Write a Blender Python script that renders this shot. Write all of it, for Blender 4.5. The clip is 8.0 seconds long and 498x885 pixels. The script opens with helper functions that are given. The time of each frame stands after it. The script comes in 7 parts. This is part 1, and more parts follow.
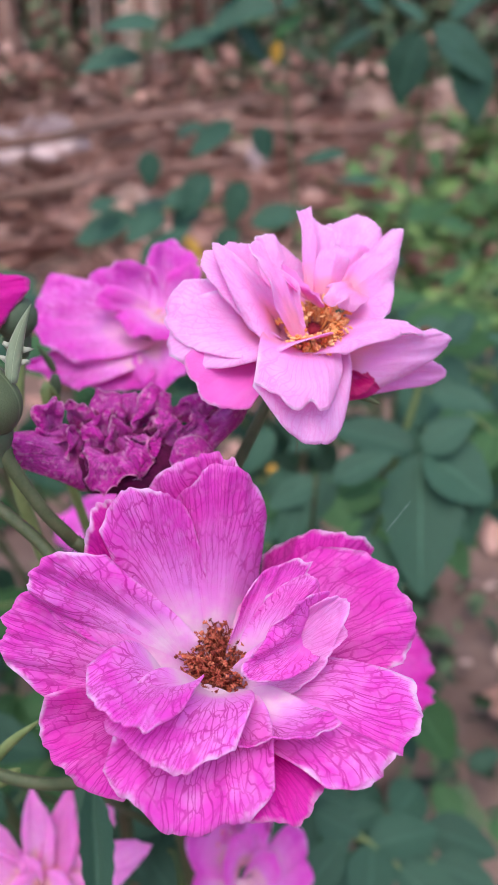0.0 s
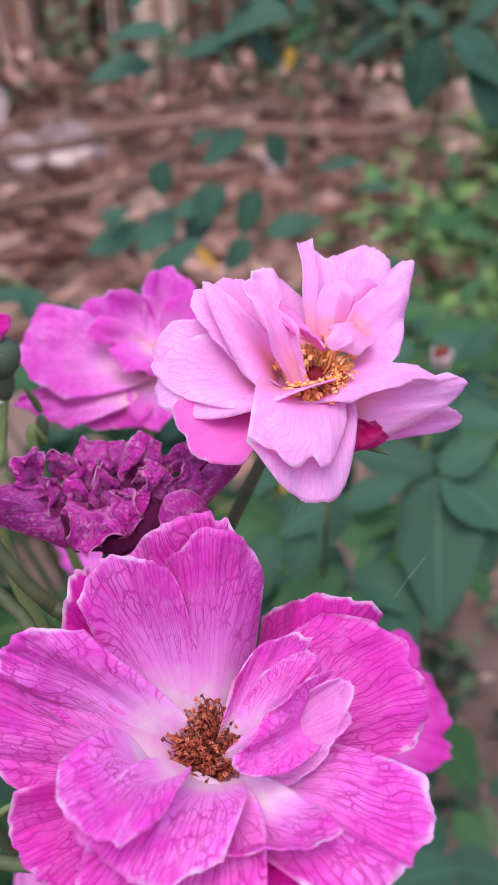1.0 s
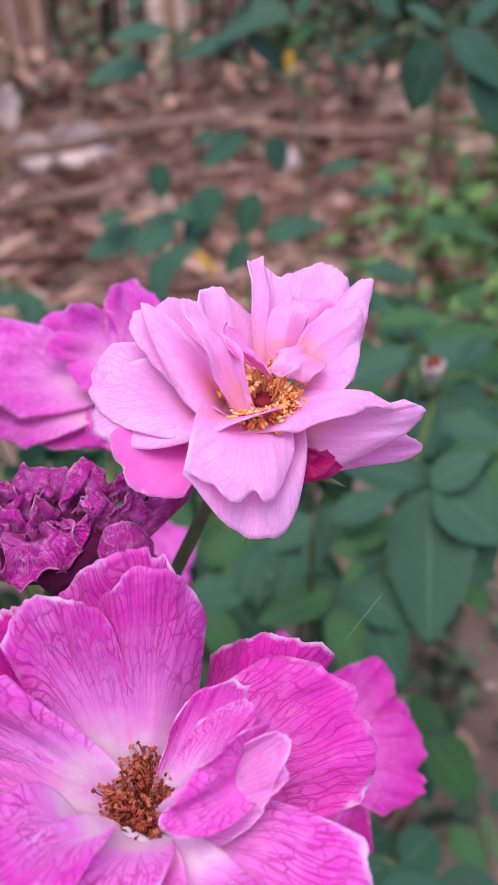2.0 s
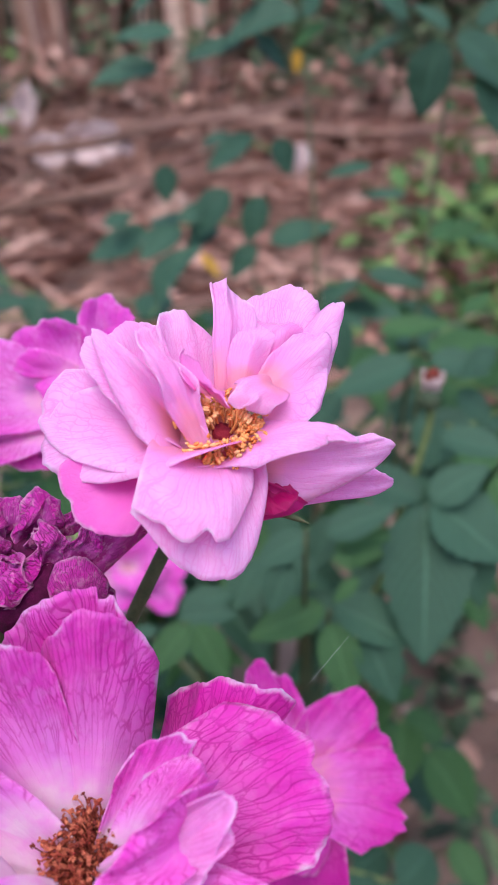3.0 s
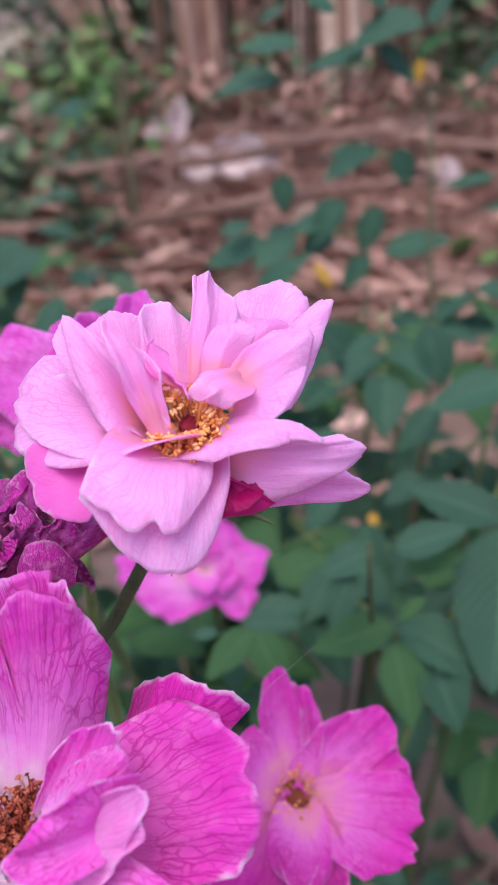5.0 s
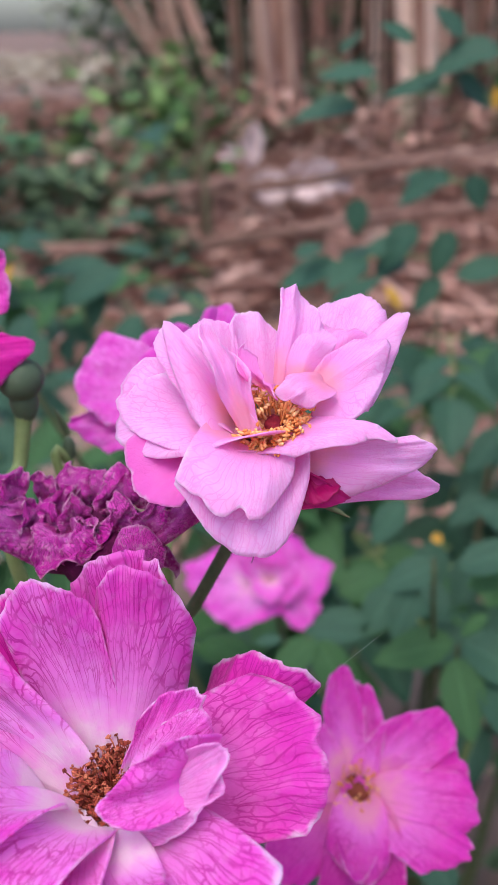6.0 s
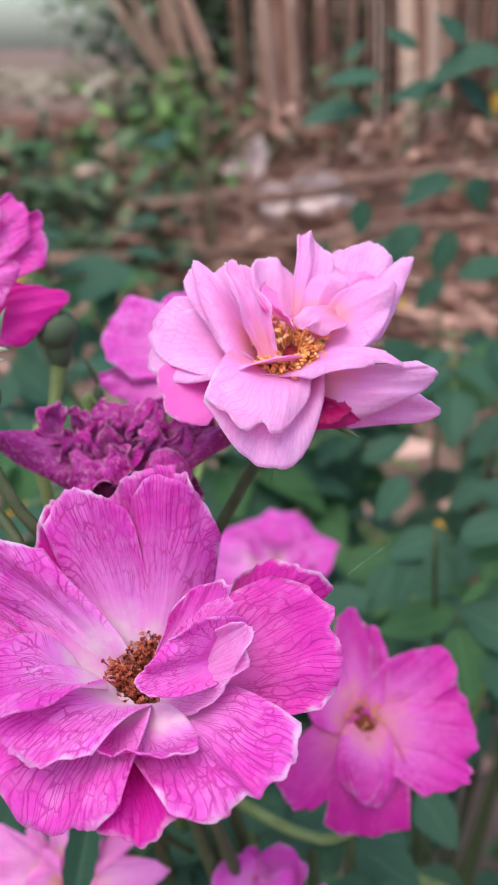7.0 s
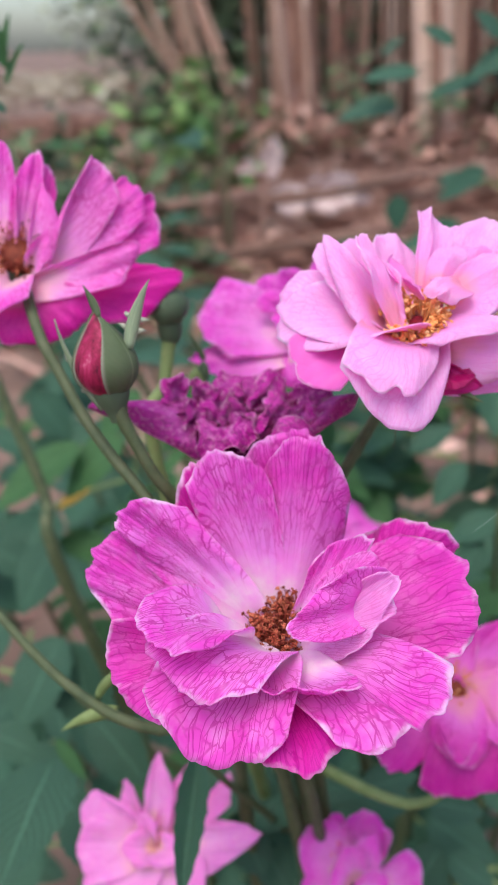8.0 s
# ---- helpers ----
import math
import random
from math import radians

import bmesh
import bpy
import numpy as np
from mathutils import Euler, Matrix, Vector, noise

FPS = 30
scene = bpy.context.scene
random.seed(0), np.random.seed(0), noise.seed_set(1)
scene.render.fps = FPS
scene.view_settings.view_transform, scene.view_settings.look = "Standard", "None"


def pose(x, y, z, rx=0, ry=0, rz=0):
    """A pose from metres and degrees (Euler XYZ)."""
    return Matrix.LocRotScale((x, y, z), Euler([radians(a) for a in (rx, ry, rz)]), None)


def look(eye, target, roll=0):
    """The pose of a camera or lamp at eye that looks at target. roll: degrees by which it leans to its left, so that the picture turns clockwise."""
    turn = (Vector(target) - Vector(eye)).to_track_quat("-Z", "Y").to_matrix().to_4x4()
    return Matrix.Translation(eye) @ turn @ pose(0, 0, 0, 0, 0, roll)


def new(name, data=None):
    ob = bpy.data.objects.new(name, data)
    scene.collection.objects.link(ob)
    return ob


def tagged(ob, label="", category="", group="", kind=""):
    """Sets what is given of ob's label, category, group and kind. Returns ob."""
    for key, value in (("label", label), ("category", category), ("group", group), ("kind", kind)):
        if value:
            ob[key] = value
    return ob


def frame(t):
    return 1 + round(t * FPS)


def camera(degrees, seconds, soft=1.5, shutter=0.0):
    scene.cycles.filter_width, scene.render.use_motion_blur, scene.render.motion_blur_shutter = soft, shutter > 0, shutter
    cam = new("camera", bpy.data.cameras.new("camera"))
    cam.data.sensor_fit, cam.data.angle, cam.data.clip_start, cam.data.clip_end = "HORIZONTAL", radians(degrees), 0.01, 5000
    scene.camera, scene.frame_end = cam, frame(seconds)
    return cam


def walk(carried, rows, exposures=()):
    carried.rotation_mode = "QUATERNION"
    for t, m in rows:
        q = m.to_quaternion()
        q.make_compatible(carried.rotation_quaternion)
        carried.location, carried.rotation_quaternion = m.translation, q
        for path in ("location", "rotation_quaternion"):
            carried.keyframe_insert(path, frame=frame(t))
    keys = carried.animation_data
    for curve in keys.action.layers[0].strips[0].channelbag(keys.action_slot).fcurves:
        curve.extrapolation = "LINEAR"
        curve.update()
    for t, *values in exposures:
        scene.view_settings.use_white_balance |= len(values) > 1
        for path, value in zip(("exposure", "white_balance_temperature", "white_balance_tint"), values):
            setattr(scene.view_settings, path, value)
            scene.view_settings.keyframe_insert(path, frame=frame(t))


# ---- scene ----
cam = camera(32.79, 8.0, soft=1.0)
PATH = [
    (0, (0.01520, 0.01543, 0.62316), (0.01178, 0.14703, 0.55127), 1.41),
    (0.5, (0.01891, 0.02415, 0.62269), (0.01386, 0.15572, 0.55082), 0.69),
    (1, (0.01831, 0.03062, 0.62443), (0.01145, 0.16229, 0.55291), 0.49),
    (1.5, (0.02363, 0.03604, 0.62587), (0.01562, 0.16758, 0.55423), 0.55),
    (1.7, (0.02536, 0.03767, 0.62437), (0.01688, 0.16925, 0.55284), 0.50),
    (2.8, (0.03388, 0.04713, 0.62694), (0.02332, 0.17842, 0.55517), 0.36),
    (3, (0.03494, 0.04899, 0.62596), (0.02342, 0.18019, 0.55416), 0.58),
    (3.5, (0.03809, 0.05162, 0.62555), (0.02320, 0.18252, 0.55383), 0.43),
    (4, (0.03568, 0.05674, 0.62256), (0.01849, 0.18775, 0.55156), -0.06),
    (4.2, (0.03387, 0.05591, 0.62770), (0.01694, 0.18736, 0.55745), 0.11),
    (5.3, (0.06270, 0.05261, 0.62152), (0.02123, 0.17908, 0.55235), -1.40),
    (5.5, (0.05675, 0.05081, 0.62255), (0.01372, 0.17731, 0.55438), -1.45),
    (6, (0.05813, 0.04243, 0.62444), (0.01186, 0.16890, 0.55838), -1.15),
    (6.5, (0.06457, 0.03271, 0.62280), (0.01776, 0.15969, 0.55812), -1.32),
    (7, (0.06159, 0.02352, 0.61771), (0.01464, 0.15090, 0.55391), -1.01),
    (7.5, (0.05516, 0.01053, 0.61741), (0.00795, 0.13782, 0.55362), -1.26),
    (8, (0.04550, 0.00773, 0.61555), (-0.00330, 0.13453, 0.55199), -1.45),
]
walk(cam, [(t, look(eye, target, roll)) for t, eye, target, roll in PATH], exposures=[(0.0, 0.49, 6000, 16), (5.5, 0.42, 5950, 15), (7.0, 0.48, 6200, 7), (8.0, 0.50, 6200, 8)])

cam.data.dof.use_dof = True
cam.data.dof.focus_distance = 0.124
cam.data.dof.aperture_fstop = 30.0

# ---- light: open shade under a hazy sky ----
SUN_UP, SUN_TURN = 70.0, 190.0
world = bpy.data.worlds.new("sky")
scene.world = world
world.use_nodes = True
sky_nodes = world.node_tree
sky_tex = sky_nodes.nodes.new("ShaderNodeTexSky")
sky_tex.sky_type = "NISHITA"
sky_tex.sun_disc = False
sky_tex.sun_elevation = radians(SUN_UP)
sky_tex.sun_rotation = radians(SUN_TURN)
sky_tex.air_density, sky_tex.dust_density, sky_tex.ozone_density = 1.0, 3.0, 1.0
sky_nodes.links.new(sky_tex.outputs[0], sky_nodes.nodes["Background"].inputs[0])
sky_nodes.nodes["Background"].inputs[1].default_value = 0.20
sun = new("sun", bpy.data.lights.new("sun", "SUN"))
sun.data.energy, sun.data.angle, sun.data.color = 1.25, radians(45), (1.0, 0.94, 0.88)
sun.matrix_world = look((0, 0, 0), (-math.sin(radians(SUN_TURN)) * math.cos(radians(SUN_UP)), -math.cos(radians(SUN_TURN)) * math.cos(radians(SUN_UP)), -math.sin(radians(SUN_UP))))


# ---- materials ----
class Nodes:
    """A short way to write a node material."""

    def __init__(self, name):
        self.mat = bpy.data.materials.new(name)
        self.mat.use_nodes = True
        self.tree = self.mat.node_tree
        self.bsdf = self.tree.nodes["Principled BSDF"]
        self.out = self.tree.nodes["Material Output"]

    def add(self, kind, **inputs):
        node = self.tree.nodes.new("ShaderNode" + kind)
        for key, value in inputs.items():
            self.set(node, key, value)
        return node

    def set(self, node, key, value):
        slot = node.inputs[int(key[1:])] if key[0] == "i" and key[1:].isdigit() else node.inputs[key.replace("_", " ")]
        if isinstance(value, bpy.types.NodeSocket):
            self.tree.links.new(value, slot)
        else:
            slot.default_value = value

    def math(self, op, a, b=0.0, clamp=False):
        node = self.add("Math", i0=a, i1=b)
        node.operation, node.use_clamp = op, clamp
        return node.outputs[0]

    def span(self, value, low, high, to_low=0.0, to_high=1.0):
        node = self.add("MapRange", i0=value, i1=low, i2=high, i3=to_low, i4=to_high)
        node.interpolation_type = "SMOOTHSTEP"
        return node.outputs[0]

    def mix(self, fac, a, b, blend="MIX"):
        node = self.tree.nodes.new("ShaderNodeMix")
        node.data_type, node.blend_type = "RGBA", blend
        for slot, value in ((0, fac), (6, a), (7, b)):
            if isinstance(value, bpy.types.NodeSocket):
                self.tree.links.new(value, node.inputs[slot])
            else:
                node.inputs[slot].default_value = value if slot == 0 else (*value[:3], 1)
        return node.outputs[2]

    def ramp(self, fac, *stops):
        node = self.add("ValToRGB", Fac=fac)
        els = node.color_ramp.elements
        while len(els) < len(stops):
            els.new(0.5)
        for el, (at, colour) in zip(els, stops):
            el.position, el.color = at, (*colour, 1)
        return node.outputs[0]

    def noise(self, vector, scale, detail=3.0, rough=0.55):
        node = self.add("TexNoise", Scale=scale, Detail=detail, Roughness=rough)
        if vector is not None:
            self.set(node, "Vector", vector)
        return node.outputs[0]

    def bump(self, height, strength, distance):
        node = self.add("Bump", Strength=strength, Distance=distance, Height=height)
        self.set(self.bsdf, "Normal", node.outputs[0])
        return node.outputs[0]

    def thin(self, colour, share, normal=None):
        """Lets part of the light through, as petals and leaves do."""
        glow = self.add("BsdfTranslucent", Color=colour)
        if normal is not None:
            self.set(glow, "Normal", normal)
        both = self.add("MixShader", i0=share, i1=self.bsdf.outputs[0], i2=glow.outputs[0])
        self.tree.links.new(both.outputs[0], self.out.inputs[0])


def vein_lines(n, across, along, own, count):
    """Veins that run up the blade and fork twice on the way; 1 on a vein."""
    x = n.math("ADD", n.math("MULTIPLY", across, count), own)
    off = n.math("ABSOLUTE", n.math("SUBTRACT", n.math("FRACT", x), 0.5))
    for parts, start, apart in ((1.0, 0.08, 0.25), (2.0, 0.34, 0.125), (4.0, 0.68, 0.0625)):
        cell = n.math("FLOOR", n.math("MULTIPLY", x, parts))
        chance = n.add("TexWhiteNoise", Vector=n.add("CombineXYZ", i0=cell, i1=own, i2=parts).outputs[0]).outputs["Value"]
        since = n.math("SUBTRACT", along, n.math("ADD", start, n.math("MULTIPLY", chance, 0.30)))
        off = n.math("ABSOLUTE", n.math("SUBTRACT", off, n.math("MULTIPLY", n.math("MULTIPLY", since, 3.2, True), apart)))
    width = n.math("ADD", 0.022, n.math("MULTIPLY", n.math("SUBTRACT", 1.0, along), 0.045))
    return n.span(off, n.math("MULTIPLY", width, 0.25), width, 1.0, 0.0)


def petal_material(name, heart, low, mid, deep, rim, veins, vein_depth, vein, wither=0.0):
    """heart: at the base; low, mid: up the blade; deep: the darker petals; rim: the pale margin; vein: the colour of the veins."""
    n = Nodes(name)
    uv = n.add("UVMap").outputs[0]
    split = n.add("SeparateXYZ", i0=uv).outputs
    across, along = split[0], split[1]
    info = n.add("ObjectInfo")
    place = n.add("TexCoord").outputs["Object"]
    shade = n.add("SeparateColor", i0=info.outputs["Color"]).outputs
    own = n.math("MULTIPLY", info.outputs["Random"], 37.0)
    sheet = n.add("CombineXYZ", i0=n.math("MULTIPLY", across, 3.0), i1=n.math("MULTIPLY", along, 2.2), i2=own).outputs[0]
    bend = n.math("MULTIPLY", n.math("SUBTRACT", n.noise(sheet, 1.3, 1.0, 0.4), 0.5), 0.22)
    wiggle = n.math("MULTIPLY", n.math("SUBTRACT", n.noise(sheet, 4.0, 1.0, 0.5), 0.5), 0.035)
    fan = n.math("ADD", 0.5, n.math("MULTIPLY", n.math("SUBTRACT", across, 0.5), n.math("POWER", n.math("MAXIMUM", along, 0.12), -0.6)))
    net = vein_lines(n, n.math("ADD", fan, n.math("ADD", bend, wiggle)), along, own, veins)
    # short cross veins that link the long ones into a mesh towards the margin
    jog = n.math("MULTIPLY", n.math("SUBTRACT", n.noise(sheet, 6.5, 2.0), 0.5), 0.07)
    cells = n.add("TexVoronoi")
    cells.feature = "DISTANCE_TO_EDGE"
    n.set(cells, "Vector", n.add("CombineXYZ", i0=n.math("MULTIPLY", n.math("ADD", fan, n.math("ADD", bend, jog)), veins * 2.4), i1=n.math("MULTIPLY", n.math("ADD", along, jog), 9.0), i2=own).outputs[0])
    n.set(cells, "Scale", 1.0)
    links = n.math("MULTIPLY", n.span(cells.outputs["Distance"], 0.012, 0.085, 1.0, 0.0), n.span(along, 0.28, 0.62, 0.0, 0.95))
    patch = n.noise(place, 170.0, 4.0)
    faint = n.noise(place, 480.0, 3.0)
    net = n.math("MAXIMUM", net, n.math("MULTIPLY", links, n.span(patch, 0.35, 0.60, 0.35, 1.0)))
    up = n.math("ADD", along, n.math("MULTIPLY", n.math("SUBTRACT", patch, 0.5), 0.34))
    up = n.math("MAXIMUM", up, n.math("MULTIPLY", n.math("SUBTRACT", 1.0, info.outputs["Alpha"]), 0.85))
    tone = n.ramp(up, (0.24, heart), (0.44, low), (0.80, mid), (0.99, mid))
    tone = n.mix(n.math("MULTIPLY", n.span(patch, 0.42, 0.70), 0.62), tone, low)
    tone = n.mix(n.math("MULTIPLY", n.span(faint, 0.45, 0.75), 0.15), tone, heart)
    tone = n.mix(n.math("MULTIPLY", shade[0], n.span(along, 0.0, 0.4)), tone, deep)
    tone = n.mix(shade[1], tone, [(a + b) / 2 for a, b in zip(heart, low)])
    seen = n.math("MULTIPLY", net, n.math("MULTIPLY", n.span(along, 0.22, 0.62), n.math("MULTIPLY", n.math("SUBTRACT", 1.0, shade[2]), vein_depth)))
    seen = n.math("MULTIPLY", seen, n.span(n.noise(place, 260.0, 3.0), 0.32, 0.58, 0.5, 1.0))
    tone = n.mix(seen, tone, vein)
    side = n.math("SUBTRACT", 0.5, n.math("ABSOLUTE", n.math("SUBTRACT", across, 0.5)))
    edge = n.math("MINIMUM", n.math("SUBTRACT", 1.0, along), n.math("MULTIPLY", side, 1.1))
    edge = n.math("ADD", edge, n.math("MULTIPLY", n.math("SUBTRACT", n.noise(place, 320.0, 3.0), 0.42), 0.11))
    tone = n.mix(n.math("MULTIPLY", n.span(edge, 0.0, 0.046 if not wither else 0.040, 0.85, 0.0), n.math("MULTIPLY", n.span(along, 0.4, 0.8), n.span(patch, 0.42, 0.62, 0.10 if not wither else 0.8, 1.0))), tone, rim)
    if wither:
        tone = n.mix(n.math("MULTIPLY", n.span(n.noise(place, 900.0, 4.0, 0.7), 0.50, 0.66), 0.42), tone, rim)
        dry = n.span(n.noise(place, 420.0, 5.0, 0.7), 0.58, 0.72)
        tone = n.mix(n.math("MULTIPLY", dry, wither), tone, (0.42, 0.22, 0.10))
    n.set(n.bsdf, "Base Color", tone)
    n.set(n.bsdf, "Roughness", n.span(faint, 0.3, 0.7, 0.36, 0.52) if not wither else 0.6)
    n.set(n.bsdf, "Specular IOR Level", 0.28)
    n.set(n.bsdf, "Sheen Weight", 0.06)
    fine = n.noise(place, 2600.0, 3.0)
    rays = n.add("CombineXYZ", i0=n.math("MULTIPLY", across, 42.0), i1=n.math("MULTIPLY", along, 4.0), i2=own).outputs[0]
    fine = n.math("ADD", n.math("MULTIPLY", fine, 0.25), n.math("MULTIPLY", n.noise(rays, 1.0, 3.0), 0.5))
    fine = n.math("ADD", fine, n.math("MULTIPLY", n.noise(place, 420.0 if not wither else 900.0, 3.0, 0.5), 1.6))
    relief = n.math("SUBTRACT", fine, n.math("MULTIPLY", net, min(0.35, vein_depth * 0.45) if not wither else 1.2))
    normal = n.bump(relief, 0.42 if not wither else 0.7, 0.00030 if not wither else 0.0006)
    n.thin(tone, 0.5 if not wither else 0.4, normal)
    return n.mat


def green_material(name, dark, light, rough=0.5, glow=0.25, fine=900.0, hem=0.0, ribbed=0.6):
    n = Nodes(name)
    uv = n.add("UVMap").outputs[0]
    split = n.add("SeparateXYZ", i0=uv).outputs
    info = n.add("ObjectInfo")
    place = n.add("TexCoord").outputs["Object"]
    off = n.math("ABSOLUTE", n.math("SUBTRACT", split[0], 0.5))
    rib = n.span(off, 0.0, 0.035, 1.0, 0.0)
    slant = n.math("SUBTRACT", n.math("MULTIPLY", split[1], 11.0), n.math("MULTIPLY", off, 9.0))
    ribs = n.span(n.math("ABSOLUTE", n.math("SUBTRACT", n.math("FRACT", slant), 0.5)), 0.0, 0.12, 1.0, 0.0)
    tone = n.mix(n.noise(place, fine * 0.12, 4.0), dark, light)
    tone = n.mix(n.math("MULTIPLY", info.outputs["Random"], 0.55), tone, light)
    tone = n.mix(n.math("MULTIPLY", n.math("MAXIMUM", rib, n.math("MULTIPLY", ribs, ribbed)), 0.5), tone, [min(1.0, 1.6 * c + 0.02) for c in light])
    if hem:
        tone = n.mix(n.math("MULTIPLY", n.span(off, 0.42, 0.49), hem), tone, (0.62, 0.52, 0.46))
    n.set(n.bsdf, "Base Color", tone)
    n.set(n.bsdf, "Roughness", rough)
    n.set(n.bsdf, "Specular IOR Level", 0.22)
    normal = n.bump(n.math("SUBTRACT", n.noise(place, fine, 3.0), n.math("MULTIPLY", n.math("MAXIMUM", rib, n.math("MULTIPLY", ribs, ribbed * 1.6)), 0.7)), 0.3, 0.0004)
    if glow:
        n.thin(tone, glow, normal)
    return n.mat


def rough_material(name, stops, scale, rough=0.85, bump=0.6, depth=0.002, stretch=(1, 1, 1), island=0.0, own=0.0, coords="Object"):
    """Bark, soil, dry leaves, stems: noise at two scales through a ramp of colours."""
    n = Nodes(name)
    place = n.add("Mapping", Vector=n.add("TexCoord").outputs[coords], Scale=stretch).outputs[0]
    big = n.noise(place, scale, 6.0, 0.6)
    fine = n.noise(place, scale * 9.0, 4.0, 0.6)
    fac = n.math("ADD", n.math("MULTIPLY", big, 0.75), n.math("MULTIPLY", fine, 0.3))
    if island:
        geo = n.add("NewGeometry")
        fac = n.math("ADD", n.math("MULTIPLY", fac, 1.0 - island), n.math("MULTIPLY", geo.outputs["Random Per Island"], island))
    if own:
        fac = n.math("ADD", n.math("MULTIPLY", fac, 1.0 - own), n.math("MULTIPLY", n.add("ObjectInfo").outputs["Random"], own))
    n.set(n.bsdf, "Base Color", n.ramp(fac, *stops))
    n.set(n.bsdf, "Roughness", rough)
    n.set(n.bsdf, "Specular IOR Level", 0.25)
    n.bump(n.math("ADD", n.math("MULTIPLY", big, 0.6), n.math("MULTIPLY", fine, 0.4)), bump, depth)
    return n.mat


VIVID = petal_material("vivid_pink_petal", (0.97, 0.80, 0.88), (0.95, 0.38, 0.86), (0.91, 0.108, 0.69), (0.76, 0.005, 0.45), (0.97, 0.78, 0.94), 5.0, 0.72, (0.58, 0.0, 0.31))
PALE = petal_material("pale_pink_petal", (0.96, 0.42, 0.57), (0.975, 0.44, 0.81), (0.98, 0.585, 0.88), (0.88, 0.03, 0.56), (0.985, 0.82, 0.94), 5.0, 0.34, (0.88, 0.17, 0.62))
ROSY = petal_material("rosy_petal", (0.94, 0.64, 0.72), (0.92, 0.36, 0.82), (0.88, 0.12, 0.70), (0.66, 0.008, 0.42), (0.95, 0.62, 0.88), 6.0, 0.6, (0.66, 0.01, 0.42))
CERISE = petal_material("cerise_petal", (0.95, 0.60, 0.68), (0.95, 0.36, 0.82), (0.92, 0.115, 0.67), (0.80, 0.003, 0.40), (0.95, 0.58, 0.84), 5.0, 0.75, (0.66, 0.0, 0.34))
DEEP_PINK = petal_material("deep_pink_petal", (0.91, 0.36, 0.56), (0.90, 0.20, 0.71), (0.83, 0.05, 0.55), (0.62, 0.003, 0.33), (0.92, 0.50, 0.78), 5.0, 0.6, (0.58, 0.0, 0.29))
CRIMSON = petal_material("crimson_petal", (0.70, 0.05, 0.24), (0.76, 0.035, 0.32), (0.70, 0.015, 0.27), (0.52, 0.003, 0.15), (0.88, 0.25, 0.52), 6.0, 0.2, (0.45, 0.0, 0.12))
BLUSH = petal_material("blush_petal", (0.94, 0.62, 0.54), (0.92, 0.46, 0.78), (0.91, 0.32, 0.74), (0.78, 0.05, 0.47), (0.93, 0.64, 0.80), 6.0, 0.4, (0.78, 0.06, 0.50))
FADED = petal_material("faded_purple_petal", (0.36, 0.002, 0.17), (0.88, 0.15, 0.66), (0.80, 0.020, 0.50), (0.32, 0.001, 0.14), (0.93, 0.52, 0.72), 7.0, 0.75, (0.26, 0.0, 0.10), 0.14)
LEAF = green_material("rose_leaf_green", (0.009, 0.029, 0.017), (0.058, 0.136, 0.077))
FRESH = green_material("fresh_leaf_green", (0.034, 0.095, 0.032), (0.068, 0.16, 0.052), glow=0.35)
SEPAL = green_material("sepal_green", (0.045, 0.062, 0.030), (0.11, 0.14, 0.065), rough=0.6, glow=0.1, fine=2500.0, hem=0.28, ribbed=0.08)
SEPAL_PALE = green_material("pale_sepal_inside", (0.12, 0.16, 0.08), (0.28, 0.33, 0.20), rough=0.7, glow=0.1, fine=2500.0, hem=0.3, ribbed=0.08)
HIP = green_material("hip_green", (0.042, 0.066, 0.038), (0.088, 0.118, 0.062), rough=0.6, glow=0.0, fine=2500.0, ribbed=0.0)
STEM = rough_material("green_stem", ((0.3, (0.036, 0.050, 0.022)), (0.5, (0.072, 0.090, 0.038)), (0.75, (0.11, 0.115, 0.055))), 260.0, 0.55, 0.25, 0.0003)
YOUNG = rough_material("young_stem", ((0.3, (0.12, 0.17, 0.05)), (0.6, (0.20, 0.25, 0.09))), 260.0, 0.55, 0.25, 0.0003)
CANE = rough_material("brown_cane", ((0.3, (0.06, 0.05, 0.03)), (0.55, (0.12, 0.10, 0.05)), (0.75, (0.17, 0.13, 0.08))), 120.0, 0.7, 0.4, 0.0006)
ANTHER_OLD = rough_material("withered_anther", ((0.25, (0.12, 0.018, 0.010)), (0.5, (0.34, 0.065, 0.032)), (0.8, (0.56, 0.19, 0.095))), 1400.0, 0.7, 0.5, 0.0002, own=0.5)
ANTHER_GOLD = rough_material("golden_anther", ((0.25, (0.70, 0.19, 0.045)), (0.5, (0.89, 0.37, 0.115)), (0.8, (0.94, 0.58, 0.28))), 1400.0, 0.55, 0.4, 0.0002, own=0.5)
# Near-black purple that paints the shade deep between the withered petals.
SHADE_CORE = rough_material("dark_purple_shade", ((0.3, (0.05, 0.002, 0.025)), (0.6, (0.14, 0.005, 0.07)), (0.8, (0.26, 0.02, 0.14))), 700.0, 0.8, 1.0, 0.0010)
RECEPTACLE = rough_material("orange_pink_receptacle", ((0.3, (0.50, 0.12, 0.06)), (0.6, (0.74, 0.30, 0.17)), (0.8, (0.85, 0.48, 0.32))), 900.0, 0.6, 0.5, 0.0003)
CRIMSON_HEART = rough_material("crimson_flower_heart", ((0.3, (0.16, 0.006, 0.02)), (0.6, (0.34, 0.02, 0.045)), (0.8, (0.55, 0.14, 0.08))), 1500.0, 0.6, 0.8, 0.0004)
